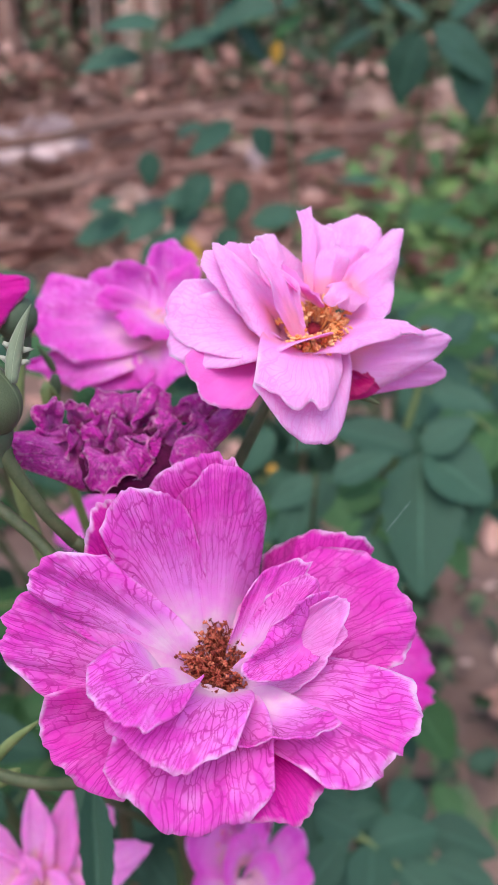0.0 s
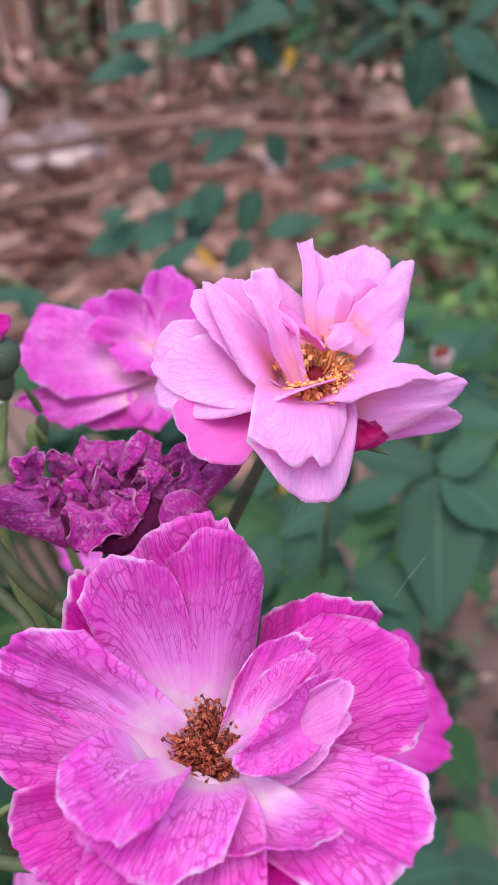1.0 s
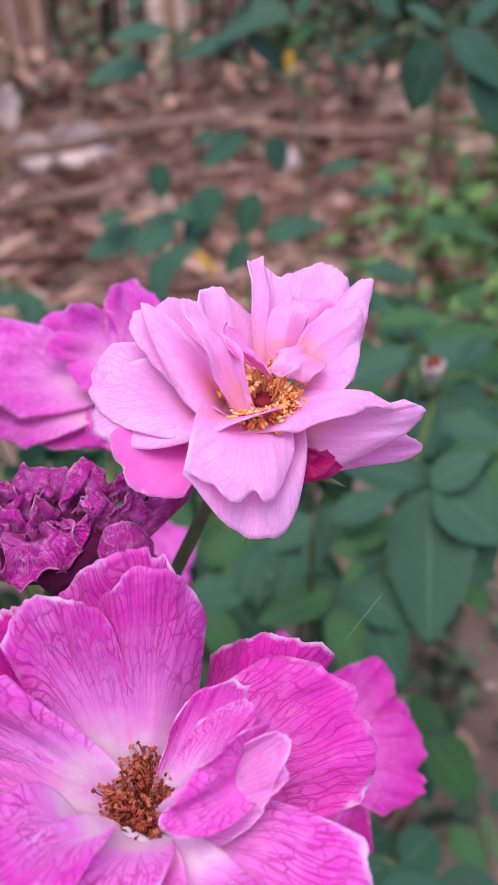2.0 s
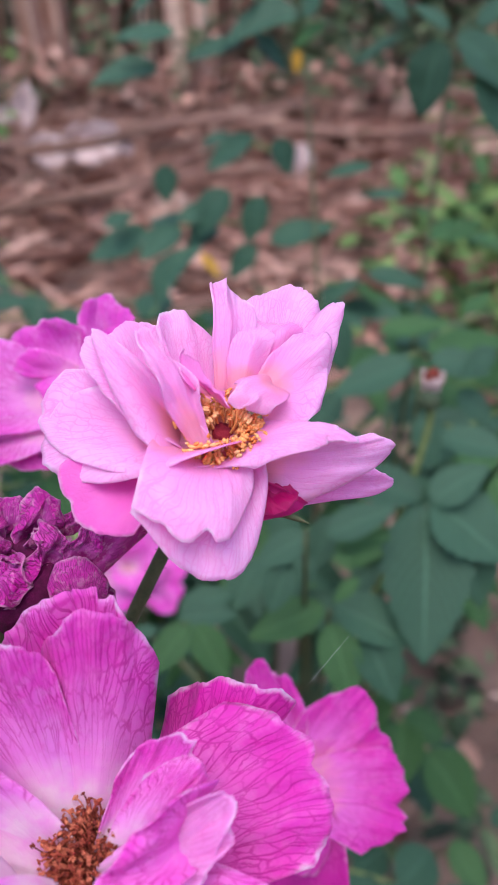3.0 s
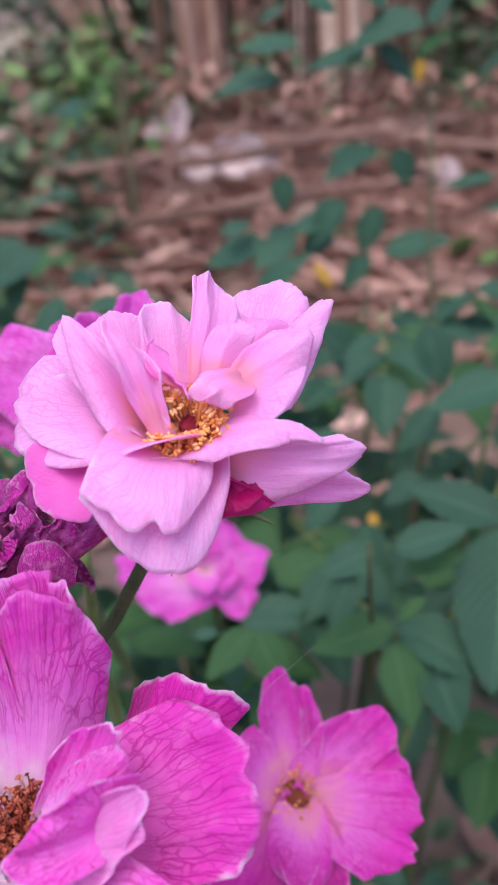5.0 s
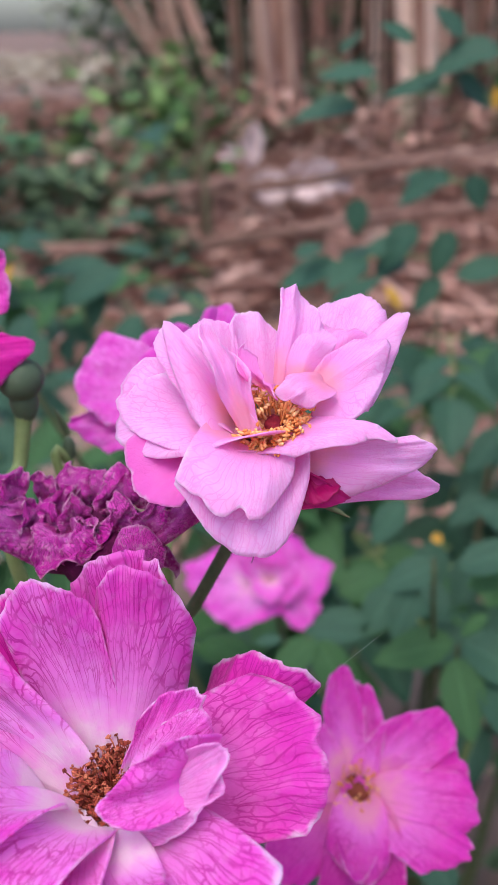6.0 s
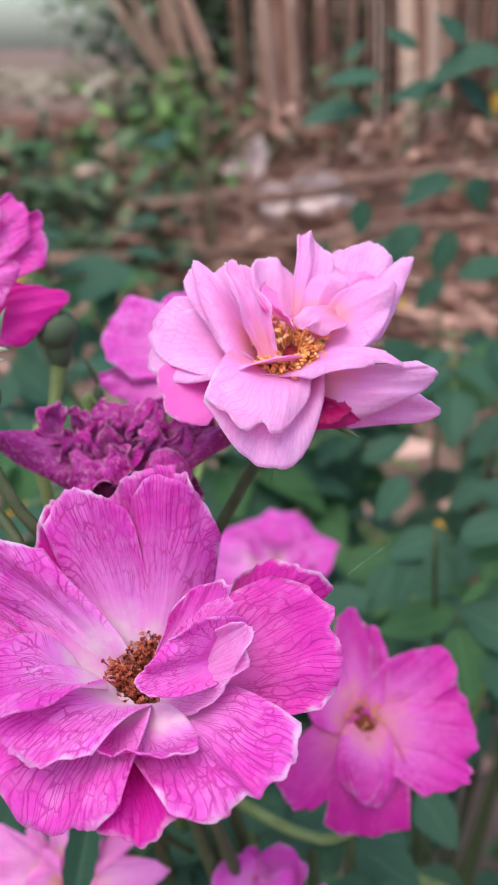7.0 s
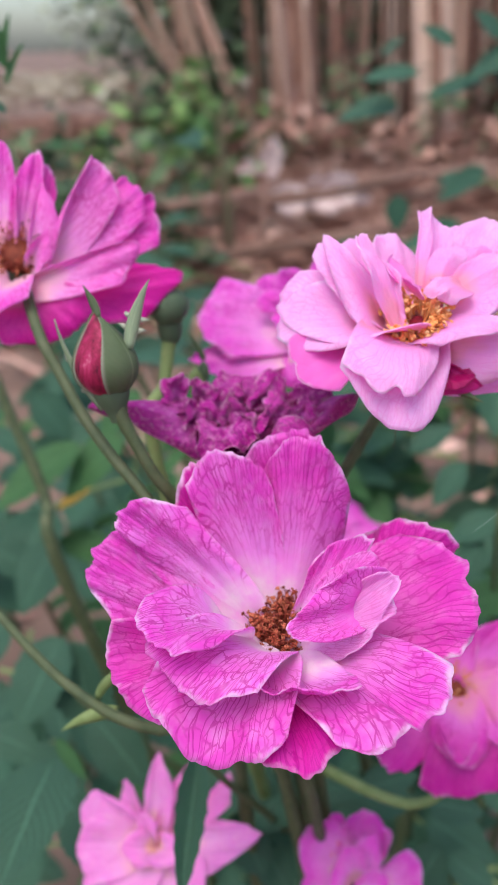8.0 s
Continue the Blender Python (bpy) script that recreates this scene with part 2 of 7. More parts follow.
HEART = rough_material("dark_flower_heart", ((0.3, (0.08, 0.012, 0.008)), (0.6, (0.20, 0.035, 0.015)), (0.8, (0.36, 0.12, 0.03))), 1200.0, 0.7, 0.5, 0.0002)
SOIL = rough_material("dry_soil", ((0.28, (0.075, 0.043, 0.031)), (0.48, (0.17, 0.103, 0.075)), (0.68, (0.27, 0.180, 0.133)), (0.85, (0.37, 0.27, 0.205))), 2.3, 0.95, 0.8, 0.02)
LITTER = rough_material("dry_leaf_litter", ((0.10, (0.054, 0.025, 0.018)), (0.36, (0.240, 0.114, 0.082)), (0.60, (0.456, 0.252, 0.186)), (0.82, (0.648, 0.420, 0.330)), (0.95, (0.750, 0.600, 0.516))), 30.0, 0.8, 0.5, 0.002, island=0.48)
PALE_LITTER = rough_material("bleached_dry_leaf", ((0.3, (0.32, 0.21, 0.185)), (0.5, (0.54, 0.41, 0.38)), (0.7, (0.68, 0.55, 0.52))), 18.0, 0.8, 0.5, 0.002)
TAN_LITTER = rough_material("tan_dry_leaf", ((0.3, (0.22, 0.125, 0.09)), (0.5, (0.42, 0.27, 0.20)), (0.7, (0.56, 0.40, 0.32))), 18.0, 0.8, 0.5, 0.002)
BUD_RED = rough_material("bud_petal", ((0.38, (0.06, 0.001, 0.010)), (0.50, (0.22, 0.004, 0.036)), (0.62, (0.36, 0.016, 0.08)), (0.80, (0.66, 0.28, 0.34))), 520.0, 0.5, 0.5, 0.0004, (1.0, 1.0, 0.22))
BARK = rough_material("reddish_bark", ((0.2, (0.030, 0.015, 0.010)), (0.42, (0.19, 0.085, 0.055)), (0.62, (0.44, 0.24, 0.165)), (0.85, (0.66, 0.46, 0.35))), 9.0, 0.9, 1.0, 0.02, (1.0, 1.0, 0.10), own=0.5)
PALE_BARK = rough_material("pale_bark", ((0.25, (0.24, 0.125, 0.08)), (0.42, (0.62, 0.40, 0.29)), (0.7, (0.86, 0.65, 0.51))), 9.0, 0.9, 1.0, 0.02, (1.0, 1.0, 0.12), own=0.2)
PINK_BARK = rough_material("pinkish_peeling_bark", ((0.25, (0.10, 0.045, 0.032)), (0.42, (0.30, 0.165, 0.13)), (0.62, (0.42, 0.265, 0.215)), (0.85, (0.56, 0.40, 0.34))), 8.0, 0.9, 1.0, 0.02, (1.0, 1.0, 0.10), own=0.2)
OLIVE_BARK = rough_material("olive_grey_bark", ((0.25, (0.06, 0.045, 0.028)), (0.5, (0.20, 0.155, 0.10)), (0.8, (0.36, 0.29, 0.20))), 9.0, 0.9, 1.0, 0.02, (1.0, 1.0, 0.12), own=0.3)
DARK_BARK = rough_material("dark_brown_bark", ((0.25, (0.014, 0.009, 0.007)), (0.5, (0.055, 0.034, 0.026)), (0.8, (0.15, 0.09, 0.07))), 9.0, 0.9, 1.0, 0.02, (1.0, 1.0, 0.12), own=0.3)
POLE = rough_material("dead_branch_wood", ((0.25, (0.10, 0.056, 0.034)), (0.5, (0.23, 0.125, 0.09)), (0.8, (0.38, 0.235, 0.175))), 14.0, 0.85, 0.7, 0.006, own=0.3)
HEDGE = rough_material("distant_foliage", ((0.1, (0.020, 0.034, 0.018)), (0.5, (0.058, 0.095, 0.044)), (0.9, (0.13, 0.18, 0.080))), 4.0, 0.7, 0.2, 0.01, island=0.8)
WEED = rough_material("fresh_weed_leaf", ((0.1, (0.030, 0.075, 0.026)), (0.5, (0.085, 0.165, 0.045)), (0.9, (0.20, 0.30, 0.085))), 6.0, 0.7, 0.2, 0.01, island=0.8)
# Greyed, lightened greens: the distance haze is put into the leaf colour.
FAR_TREE = rough_material("hazed_far_foliage", ((0.1, (0.13, 0.15, 0.085)), (0.5, (0.25, 0.27, 0.17)), (0.9, (0.40, 0.41, 0.29))), 4.0, 0.8, 0.2, 0.01, island=0.8)
STRAW = rough_material("dry_grass", ((0.2, (0.22, 0.17, 0.11)), (0.6, (0.42, 0.35, 0.25)), (0.9, (0.58, 0.51, 0.40))), 9.0, 0.9, 0.3, 0.01, island=0.6)
GOLD_LEAF = green_material("yellowing_leaf", (0.42, 0.20, 0.02), (0.62, 0.36, 0.05), glow=0.3)
SILK = Nodes("spider_silk")
SILK.set(SILK.bsdf, "Base Color", (0.75, 0.78, 0.74, 1))
SILK.set(SILK.bsdf, "Roughness", 0.3)
SILK = SILK.mat


# ---- building kit ----
def finish(bm, name, mat, smooth=True):
    me = bpy.data.meshes.new(name)
    bm.to_mesh(me)
    bm.free()
    me.materials.append(mat)
    if smooth:
        me.shade_smooth()
    return me


def part(name, bm, material, parent, label=""):
    me = bm if isinstance(bm, bpy.types.Mesh) else finish(bm, name, material)
    ob = new(name, me)
    ob.parent = parent
    return tagged(ob, label)


def thing(name, at, label, category, group="", kind=""):
    ob = new(name)
    ob.empty_display_size = 0.01
    ob.matrix_world = Matrix.Translation(at)
    return tagged(ob, label, category, group, kind)


def grid_faces(bm, rows, uvs=None):
    layer = bm.loops.layers.uv.verify()
    verts = [[bm.verts.new(p) for p in row] for row in rows]
    for i in range(len(rows) - 1):
        for j in range(len(rows[0]) - 1):
            face = bm.faces.new((verts[i][j], verts[i][j + 1], verts[i + 1][j + 1], verts[i + 1][j]))
            for loop, (a, b) in zip(face.loops, ((i, j), (i, j + 1), (i + 1, j + 1), (i + 1, j))):
                loop[layer].uv = (b / (len(rows[0]) - 1), a / (len(rows) - 1))
    return verts


def petal_mesh(base, left, tip, right, bow, cup, ruffle, curl, seed, wide, notch, crease, arch, blunt, grain, lobes, pleat):
    base, left, tip, right = (Vector(p) * 0.001 for p in (base, left, tip, right))
    axis, width = tip - base, (right - left) / 2
    mean = (left + right) / 2 - tip
    normal = width.cross(axis).normalized()
    size = max(axis.length, 2 * width.length)
    bm = bmesh.new()
    nu, nv = 28, 40
    rows = []
    for i in range(nu + 1):
        u = i / nu
        row = []
        for j in range(nv + 1):
            v = 2 * j / nv - 1
            rim = width * v + mean * (abs(v) ** arch)
            spread = 0.10 + 0.90 * (u ** wide) + 0.10 * blunt * math.sin(math.pi * u) ** 2
            jag = noise.noise((v * 3.1 + seed * 7.3, seed * 1.7, 0.3)) * 0.035 * lobes + noise.noise((v * 8.3 + seed, 4.1, seed)) * 0.016 + noise.noise((v * 21.0 + seed, 1.1, seed)) * 0.008
            jag -= notch * math.exp(-((v - 0.15 * math.sin(seed)) / 0.13) ** 2)
            reach = u * (1 - 0.15 * blunt * v ** 4) + jag * u ** 4
            p = base + axis * reach + rim * spread
            lift = bow * 0.001 * math.sin(math.pi * 0.95 * max(0.0, min(1.05, reach))) + cup * 0.001 * (v * v) * math.sin(math.pi * (0.12 + 0.8 * u))
            wave = noise.noise((v * 1.6 + seed * 3.7, u * 1.3, seed)) * 1.0 + noise.noise((v * 4.0 + seed, u * 2.6, seed * 2.0)) * 0.45
            lift += ruffle * size * 0.06 * wave * (u ** 1.5)
            lift += ruffle * size * 0.028 * noise.noise((v * 5.5 + seed * 2.1, u * 1.5, seed * 3.0)) * u ** 3
            lift += ruffle * size * 0.022 * noise.noise((v * 2.6 + seed * 1.3, u * 4.2, seed * 4.0)) * u
            lift += ruffle * size * 0.010 * noise.noise((v * 11.0 + seed, u * 2.0, seed * 5.0)) * u ** 4
            lift += pleat * 0.001 * (0.5 - abs(math.sin(v * 3.3 + seed * 2.0 + 0.8 * noise.noise((v * 2, u * 2, seed))))) * u ** 1.2
            flick = max(0.0, (u - 0.78) / 0.22)
            lift -= curl * 0.001 * flick * flick * (0.75 + 0.5 * noise.noise((v * 2.0, seed, 1.0)))
            p = p + normal * lift
            if crease:
                q = p * grain + Vector((seed, seed * 2.0, 0.0))
                p = p + (noise.noise_vector(q) * 0.0011 + noise.noise_vector(q * 2.4) * 0.00045) * crease * u
                p = p + normal * (abs(noise.noise(q * 0.8)) - 0.25) * 0.0022 * crease * u
            row.append(p)
        rows.append(row)
    grid_faces(bm, rows)
    return bm


PETALS = [0]


def petal(rose, base, left, tip, right, bow=0.0, cup=0.8, ruffle=0.9, curl=0.8, dark=0.0, wide=0.62, notch=0.0, crease=0.0, light=0.0, arch=2.0, blunt=1.0, grain=190.0, lobes=1.0, plain=0.0, pleat=0.3, foot=0.0, label=""):
    """One petal of a rose, in millimetres from the rose's heart: its foot, the two ends of its outer margin and the middle of it."""
    PETALS[0] += 1
    bm = petal_mesh(base, left, tip, right, bow, cup, ruffle, curl, 0.37 * PETALS[0], wide, notch, crease, arch, blunt, grain, lobes, pleat)
    ob = part("petal", bm, rose["stuff_of"] and bpy.data.materials[rose["stuff_of"]], rose, label)
    ob.color = (max(dark, 0.0), light, plain, 1.0 - foot)
    solid = ob.modifiers.new("thickness", "SOLIDIFY")
    solid.thickness, solid.offset = 0.00022, 0
    return ob


def rose_thing(at, label, mat, group=""):
    ob = thing("rose", at, label, "rose", "roses on the bush")
    ob["stuff_of"] = mat.name
    return ob


def tube(bm, points, radii, sides=10, caps=True):
    """A tube along a smooth line through the points."""
    pts = [Vector(p) for p in points]
    dense, rad = [], []
    steps = 6
    for i in range(len(pts) - 1):
        p0, p1, p2, p3 = pts[max(i - 1, 0)], pts[i], pts[i + 1], pts[min(i + 2, len(pts) - 1)]
        for s in range(steps + (i == len(pts) - 2)):
            t = s / steps
            dense.append(0.5 * (2 * p1 + (p2 - p0) * t + (2 * p0 - 5 * p1 + 4 * p2 - p3) * t * t + (3 * p1 - p0 - 3 * p2 + p3) * t ** 3))
            rad.append(radii[i] * (1 - t) + radii[i + 1] * t)
    side = Vector((1, 0.13, 0.21))
    rings = []
    for k, p in enumerate(dense):
        ahead = (dense[min(k + 1, len(dense) - 1)] - dense[max(k - 1, 0)]).normalized()
        a = (side - ahead * side.dot(ahead)).normalized()
        side = a
        b = ahead.cross(a)
        rings.append([bm.verts.new(p + (a * math.cos(q) + b * math.sin(q)) * rad[k]) for q in (2 * math.pi * s / sides for s in range(sides))])
    for r, s in zip(rings, rings[1:]):
        for k in range(sides):
            bm.faces.new((r[k], r[(k + 1) % sides], s[(k + 1) % sides], s[k]))
    if caps:
        bm.faces.new(rings[0][::-1])
        bm.faces.new(rings[-1])
    return dense, rad


def prickles(bm, dense, rad, count, length, seed):
    """Fine hairs and thorns on a stem."""
    dice = random.Random(seed)
    for _ in range(count):
        k = dice.randrange(1, len(dense) - 1)
        ahead = (dense[k + 1] - dense[k - 1]).normalized()
        out = Vector((dice.uniform(-1, 1), dice.uniform(-1, 1), dice.uniform(-1, 1)))
        out = (out - ahead * out.dot(ahead)).normalized()
        foot = dense[k].lerp(dense[k + 1], dice.random()) + out * rad[k] * 0.9
        size = length * dice.uniform(0.4, 1.2)
        side = ahead.cross(out) * size * 0.13
        ring = [bm.verts.new(foot + w) for w in (ahead * size * 0.16, side, -ahead * size * 0.16, -side)]
        end = bm.verts.new(foot + out * size - ahead * size * 0.25)
        for a in range(4):
            bm.faces.new((ring[a], ring[(a + 1) % 4], end))


def stem(parent, points, radii, mat=None, hairs=0, hair=0.0008, name="stem", label="", seed=1):
    """A stem in world metres under a thing."""
    back = parent.matrix_world.inverted()
    bm = bmesh.new()
    dense, rad = tube(bm, [back @ Vector(p) for p in points], radii)
    if hairs:
        prickles(bm, dense, rad, hairs, hair, seed)
    return part(name, bm, mat or STEM, parent, label)


def blob(bm, centre, size, rings=8, sides=12, turn=None, wob=0.0, seed=0.0):
    """A rounded, slightly uneven body."""
    turn = turn or Matrix.Identity(3)
    made = []
    for i in range(1, rings):
        a = math.pi * i / rings
        ring = []
        for s in range(sides):
            b = 2 * math.pi * s / sides
            d = Vector((math.sin(a) * math.cos(b), math.sin(a) * math.sin(b), math.cos(a)))
            k = 1 + wob * noise.noise(d * 2.1 + Vector((seed, seed, 0)))
            ring.append(bm.verts.new(Vector(centre) + turn @ Vector((d.x * size[0], d.y * size[1], d.z * size[2])) * k))
        made.append(ring)
    top = bm.verts.new(Vector(centre) + turn @ Vector((0, 0, size[2])))
    low = bm.verts.new(Vector(centre) - turn @ Vector((0, 0, size[2])))
    for s in range(sides):
        t = (s + 1) % sides
        bm.faces.new((top, made[0][s], made[0][t]))
        bm.faces.new((low, made[-1][t], made[-1][s]))
        for r, q in zip(made, made[1:]):
            bm.faces.new((r[s], q[s], q[t], r[t]))


def stamen_mesh(kind, mat, length, thick):
    """A withered filament that ends in a hook with its anther."""
    bm = bmesh.new()
    dice = random.Random(kind)
    hook, turn = dice.uniform(0.15, 0.42) * length, dice.uniform(-0.6, 0.6)
    end = [(0, 0, 0), (0.2 * hook, turn * 0.1 * hook, length * 0.45), (0.55 * hook, turn * 0.4 * hook, length * 0.82), (hook, turn * hook, length)]
    tube(bm, end, [thick * k for k in (0.6, 0.5, 0.45, 0.4)], 5)
    tilt = Matrix.Rotation(kind * 1.3, 3, "Z") @ Matrix.Rotation(dice.uniform(0.4, 1.4), 3, "X")
    for s in (-1, 1):
        blob(bm, Vector(end[3]) + tilt @ Vector((s * thick * 0.75, 0, 0)), (thick * 0.8, thick * 0.75, thick * dice.uniform(1.3, 2.0)), 5, 6, tilt, 0.5, kind + s)
    return finish(bm, "stamen", mat)


def stamens(rose, at, up, count, radius, length, mat, hollow=0.0, seed=3, thick=0.00022):
    """A tuft of stamens round the heart; each a filament with its anther."""
    dice = random.Random(seed)
    kinds = [stamen_mesh(k, mat, length * (0.75 + 0.1 * k), thick) for k in range(7)]
    turn = Vector(up).to_track_quat("Z", "Y").to_matrix().to_4x4()
    for k in range(count):
        r = hollow + (1 - hollow) * math.sqrt((k + 0.5) / count)
        a = k * 2.39996 + dice.uniform(-0.25, 0.25)
        foot = Vector((math.cos(a), math.sin(a), 0)) * r * radius * 0.68
        lean = Matrix.Rotation(a, 4, "Z") @ Matrix.Rotation(0.75 * r + dice.uniform(-0.2, 0.2), 4, "Y") @ Matrix.Rotation(dice.uniform(-2.6, 2.6), 4, "Z")
        ob = part("stamen", kinds[dice.randrange(7)], mat, rose)
        ob.matrix_basis = Matrix.Translation(Vector(at) * 0.001) @ turn @ Matrix.Translation(foot) @ lean @ Matrix.Scale(dice.uniform(0.8, 1.15), 4)


def heart(rose, at, up, size, mat=HEART):
    bm = bmesh.new()
    turn = Vector(up).to_track_quat("Z", "Y").to_matrix()
    blob(bm, Vector(at) * 0.001, (size, size, size * 0.6), 8, 14, turn, 0.3, 2.0)
    return part("flower_heart", bm, mat, rose)


def calyx(rose, at, up, size, mat=None):
    """The green cup under the petals."""
    bm = bmesh.new()
    turn = Vector(up).to_track_quat("Z", "Y").to_matrix()
    blob(bm, Vector(at) * 0.001, (size, size, size * 1.3), 8, 12, turn, 0.08)
    return part("calyx", bm, mat or HIP, rose)


def blade_mesh(name, mat, length=1.0, wide=0.5, fold=0.18, droop=0.12, teeth=0.02, seed=0, point=1.0, nu=16, nv=6):
    """A leaf blade along +Y, facing +Z, of unit length."""
    bm = bmesh.new()
    rows = []
    for i in range(nu + 1):
        u = i / nu
        half = 0.5 * wide * (math.sin(math.pi * min(1.0, u ** 0.85)) ** (0.75 * point)) * (1 - 0.25 * u) * 1.15
        half = max(half, 0.004)
        row = []
        for j in range(nv + 1):
            v = 2 * j / nv - 1
            edge = 1 + (teeth * 4 * ((i % 2) - 0.5) if abs(v) > 0.9 else 0)
            z = fold * half * abs(v) * 1.2 - droop * u * u + 0.02 * noise.noise((v * 2 + seed, u * 4, seed))
            row.append(Vector((v * half * edge, u - 0.02 * abs(v), z)) * length)
        rows.append(row)
    grid_faces(bm, rows)
    return finish(bm, name, mat)


BLADES = {mat.name: [blade_mesh("leaflet", mat, 1, 0.56 + 0.06 * k, 0.15 + 0.12 * k, 0.08 + 0.07 * k, 0.03, k) for k in range(3)] for mat in (LEAF, FRESH, GOLD_LEAF)}


def leaflet(parent, base, tip, wide=1.0, face=(0, -0.45, 0.9), mat=None, kind=0, label=""):
    """One leaflet from its foot to its point, in world metres; wide: its breadth against the usual."""
    base, tip = Vector(base), Vector(tip)
    y = tip - base
    size = y.length
    y.normalize()
    z = Vector(face)
    z = (z - y * z.dot(y)).normalized()
    x = y.cross(z)
    m = Matrix(((x.x, y.x, z.x, base.x), (x.y, y.y, z.y, base.y), (x.z, y.z, z.z, base.z), (0, 0, 0, 1)))
    ob = part("leaflet", BLADES[(mat or LEAF).name][kind % 3], None, parent, label)
    ob.matrix_basis = (parent.parent or parent).matrix_world.inverted() @ m @ Matrix.Diagonal((size * wide, size, size, 1))
    return ob


def spray(shrub, foot, ahead, length, seed, mat=None):
    """A compound rose leaf: its stalk with five or seven leaflets."""
    dice = random.Random(seed)
    foot, ahead = Vector(foot), Vector(ahead).normalized()
    side = ahead.cross(Vector((0, 0, 1))).normalized()
    end = foot + ahead * length + Vector((0, 0, -0.12 * length))
    mid = foot.lerp(end, 0.5) + Vector((0, 0, 0.06 * length))
    stalk = stem(shrub, [foot, mid, end], [0.0011, 0.0008, 0.0005], YOUNG, name="leaf_stalk")
    up = Vector((dice.uniform(-0.3, 0.3), dice.uniform(-0.6, 0.1), 0.9))
    for k, share in enumerate((0.42, 0.74)):
        for s in (-1, 1):
            root = foot.lerp(end, share) + Vector((0, 0, 0.04 * length))
            size = length * (0.42 + 0.12 * k) * dice.uniform(0.85, 1.15)
            way = (ahead * 0.55 + side * s * 0.9 + Vector((0, 0, dice.uniform(-0.45, 0.1)))).normalized()
            leaflet(stalk, root, root + way * size, dice.uniform(0.9, 1.15), up, mat, dice.randrange(3))
    leaflet(stalk, end, end + (ahead + Vector((0, 0, dice.uniform(-0.6, 0.0)))).normalized() * length * 0.62, 1.0, up, mat, dice.randrange(3))
    return stalk


# ---- ground, litter and woodland behind ----
def ground_height(x, y):
    return 0.012 * noise.noise((x * 1.7, y * 1.7, 0)) + 0.05 * noise.noise((x * 0.35, y * 0.35, 3.0)) * min(1.0, max(0.0, (y - 1.0) / 2))


def build_ground():
    bm = bmesh.new()
    rings = [0.0, 0.1, 0.2, 0.3, 0.4, 0.5, 0.6, 0.75, 0.9, 1.1, 1.3, 1.6, 2, 2.4, 2.8, 3.3, 3.8, 4.4, 5, 6, 7, 8.5, 10, 13, 17, 24, 40, 80, 200, 600, 2000]
    rows = []
    for r in rings:
        rows.append([Vector((r * math.cos(a), r * math.sin(a) + 0.3, ground_height(r * math.cos(a), r * math.sin(a)) if r < 30 else 0)) for a in (2 * math.pi * s / 96 for s in range(97))])
    grid_faces(bm, rows)
    bmesh.ops.remove_doubles(bm, verts=bm.verts, dist=1e-5)
    ob = new("ground", finish(bm, "ground", SOIL))
    tagged(ob, "dry sandy brown soil of the garden bed", "ground", kind="structure")


build_ground()


def litter(name, count, area, size, mat, label, seed, curl=0.35, lift=0.0, slim=(0.32, 0.55), spin=3.14):
    """Fallen leaves, uncountable, in one mesh. spin: how far they turn out of line."""
    dice = random.Random(seed)
    verts, faces = [], []
    for _ in range(count):
        x, y = dice.uniform(*area[0]), area[1][0] + (area[1][1] - area[1][0]) * dice.random()
        off = max(abs((x - area[0][0]) / (area[0][1] - area[0][0]) - 0.5), abs((y - area[1][0]) / (area[1][1] - area[1][0]) - 0.5)) * 2
        if dice.random() < (off - 0.72 + 0.5 * noise.noise((x * 0.9, y * 0.9, seed))) / 0.28:
            continue
        s = dice.uniform(*size)
        a, tilt, roll = 1.57 + dice.uniform(-spin, spin), dice.uniform(-0.5, 0.5), dice.uniform(-0.6, 0.6)
        turn = Euler((tilt, roll, a)).to_matrix()
        base = len(verts)
        w = dice.uniform(*slim)
        bend = curl * dice.uniform(-0.4, 1.0)
        z0 = ground_height(x, y) + min(s * 0.25, 0.02) + dice.random() * lift
        for u, half in ((0, 0.02), (0.25, 0.8), (0.55, 1.0), (0.8, 0.7), (1, 0.02)):
            for v in (-1, 0, 1):
                p = turn @ Vector((v * half * w * s * 0.5, (u - 0.5) * s, s * bend * (abs(v) * half * 0.5 + (u - 0.5) ** 2)))
                verts.append((x + p.x, y + p.y, z0 + p.z))
        for k in range(4):
            for j in range(2):
                q = base + k * 3 + j
                faces.append((q, q + 1, q + 4, q + 3))
    me = bpy.data.meshes.new(name)
    me.from_pydata(verts, [], faces)
    me.materials.append(mat)
    me.shade_smooth()
    tagged(new(name, me), label, "leaf litter", kind="stuff")


litter("leaf_litter", 15000, ((-5.2, 3.9), (0.9, 7.6)), (0.04, 0.11), LITTER, "brown dry leaves littering the ground under trees", 5, lift=0.05)
litter("dry_blades", 15000, ((-5.0, 3.6), (1.3, 7.4)), (0.10, 0.28), LITTER, "long dry leaf blades strewn over the litter", 7, 0.25, 0.07, (0.035, 0.085), 1.3)
litter("leaf_litter", 1800, ((-3.5, 3.5), (-2.6, 3.4)), (0.03, 0.08), LITTER, "sparse brown dry leaves scattered on sandy soil", 6)

litter("pale_blades", 900, ((-3.2, 2.4), (2.8, 6.8)), (0.12, 0.26), TAN_LITTER, "tan dry leaf pieces lying over the darker litter", 8, 0.3, 0.08, (0.25, 0.6), 2.0)


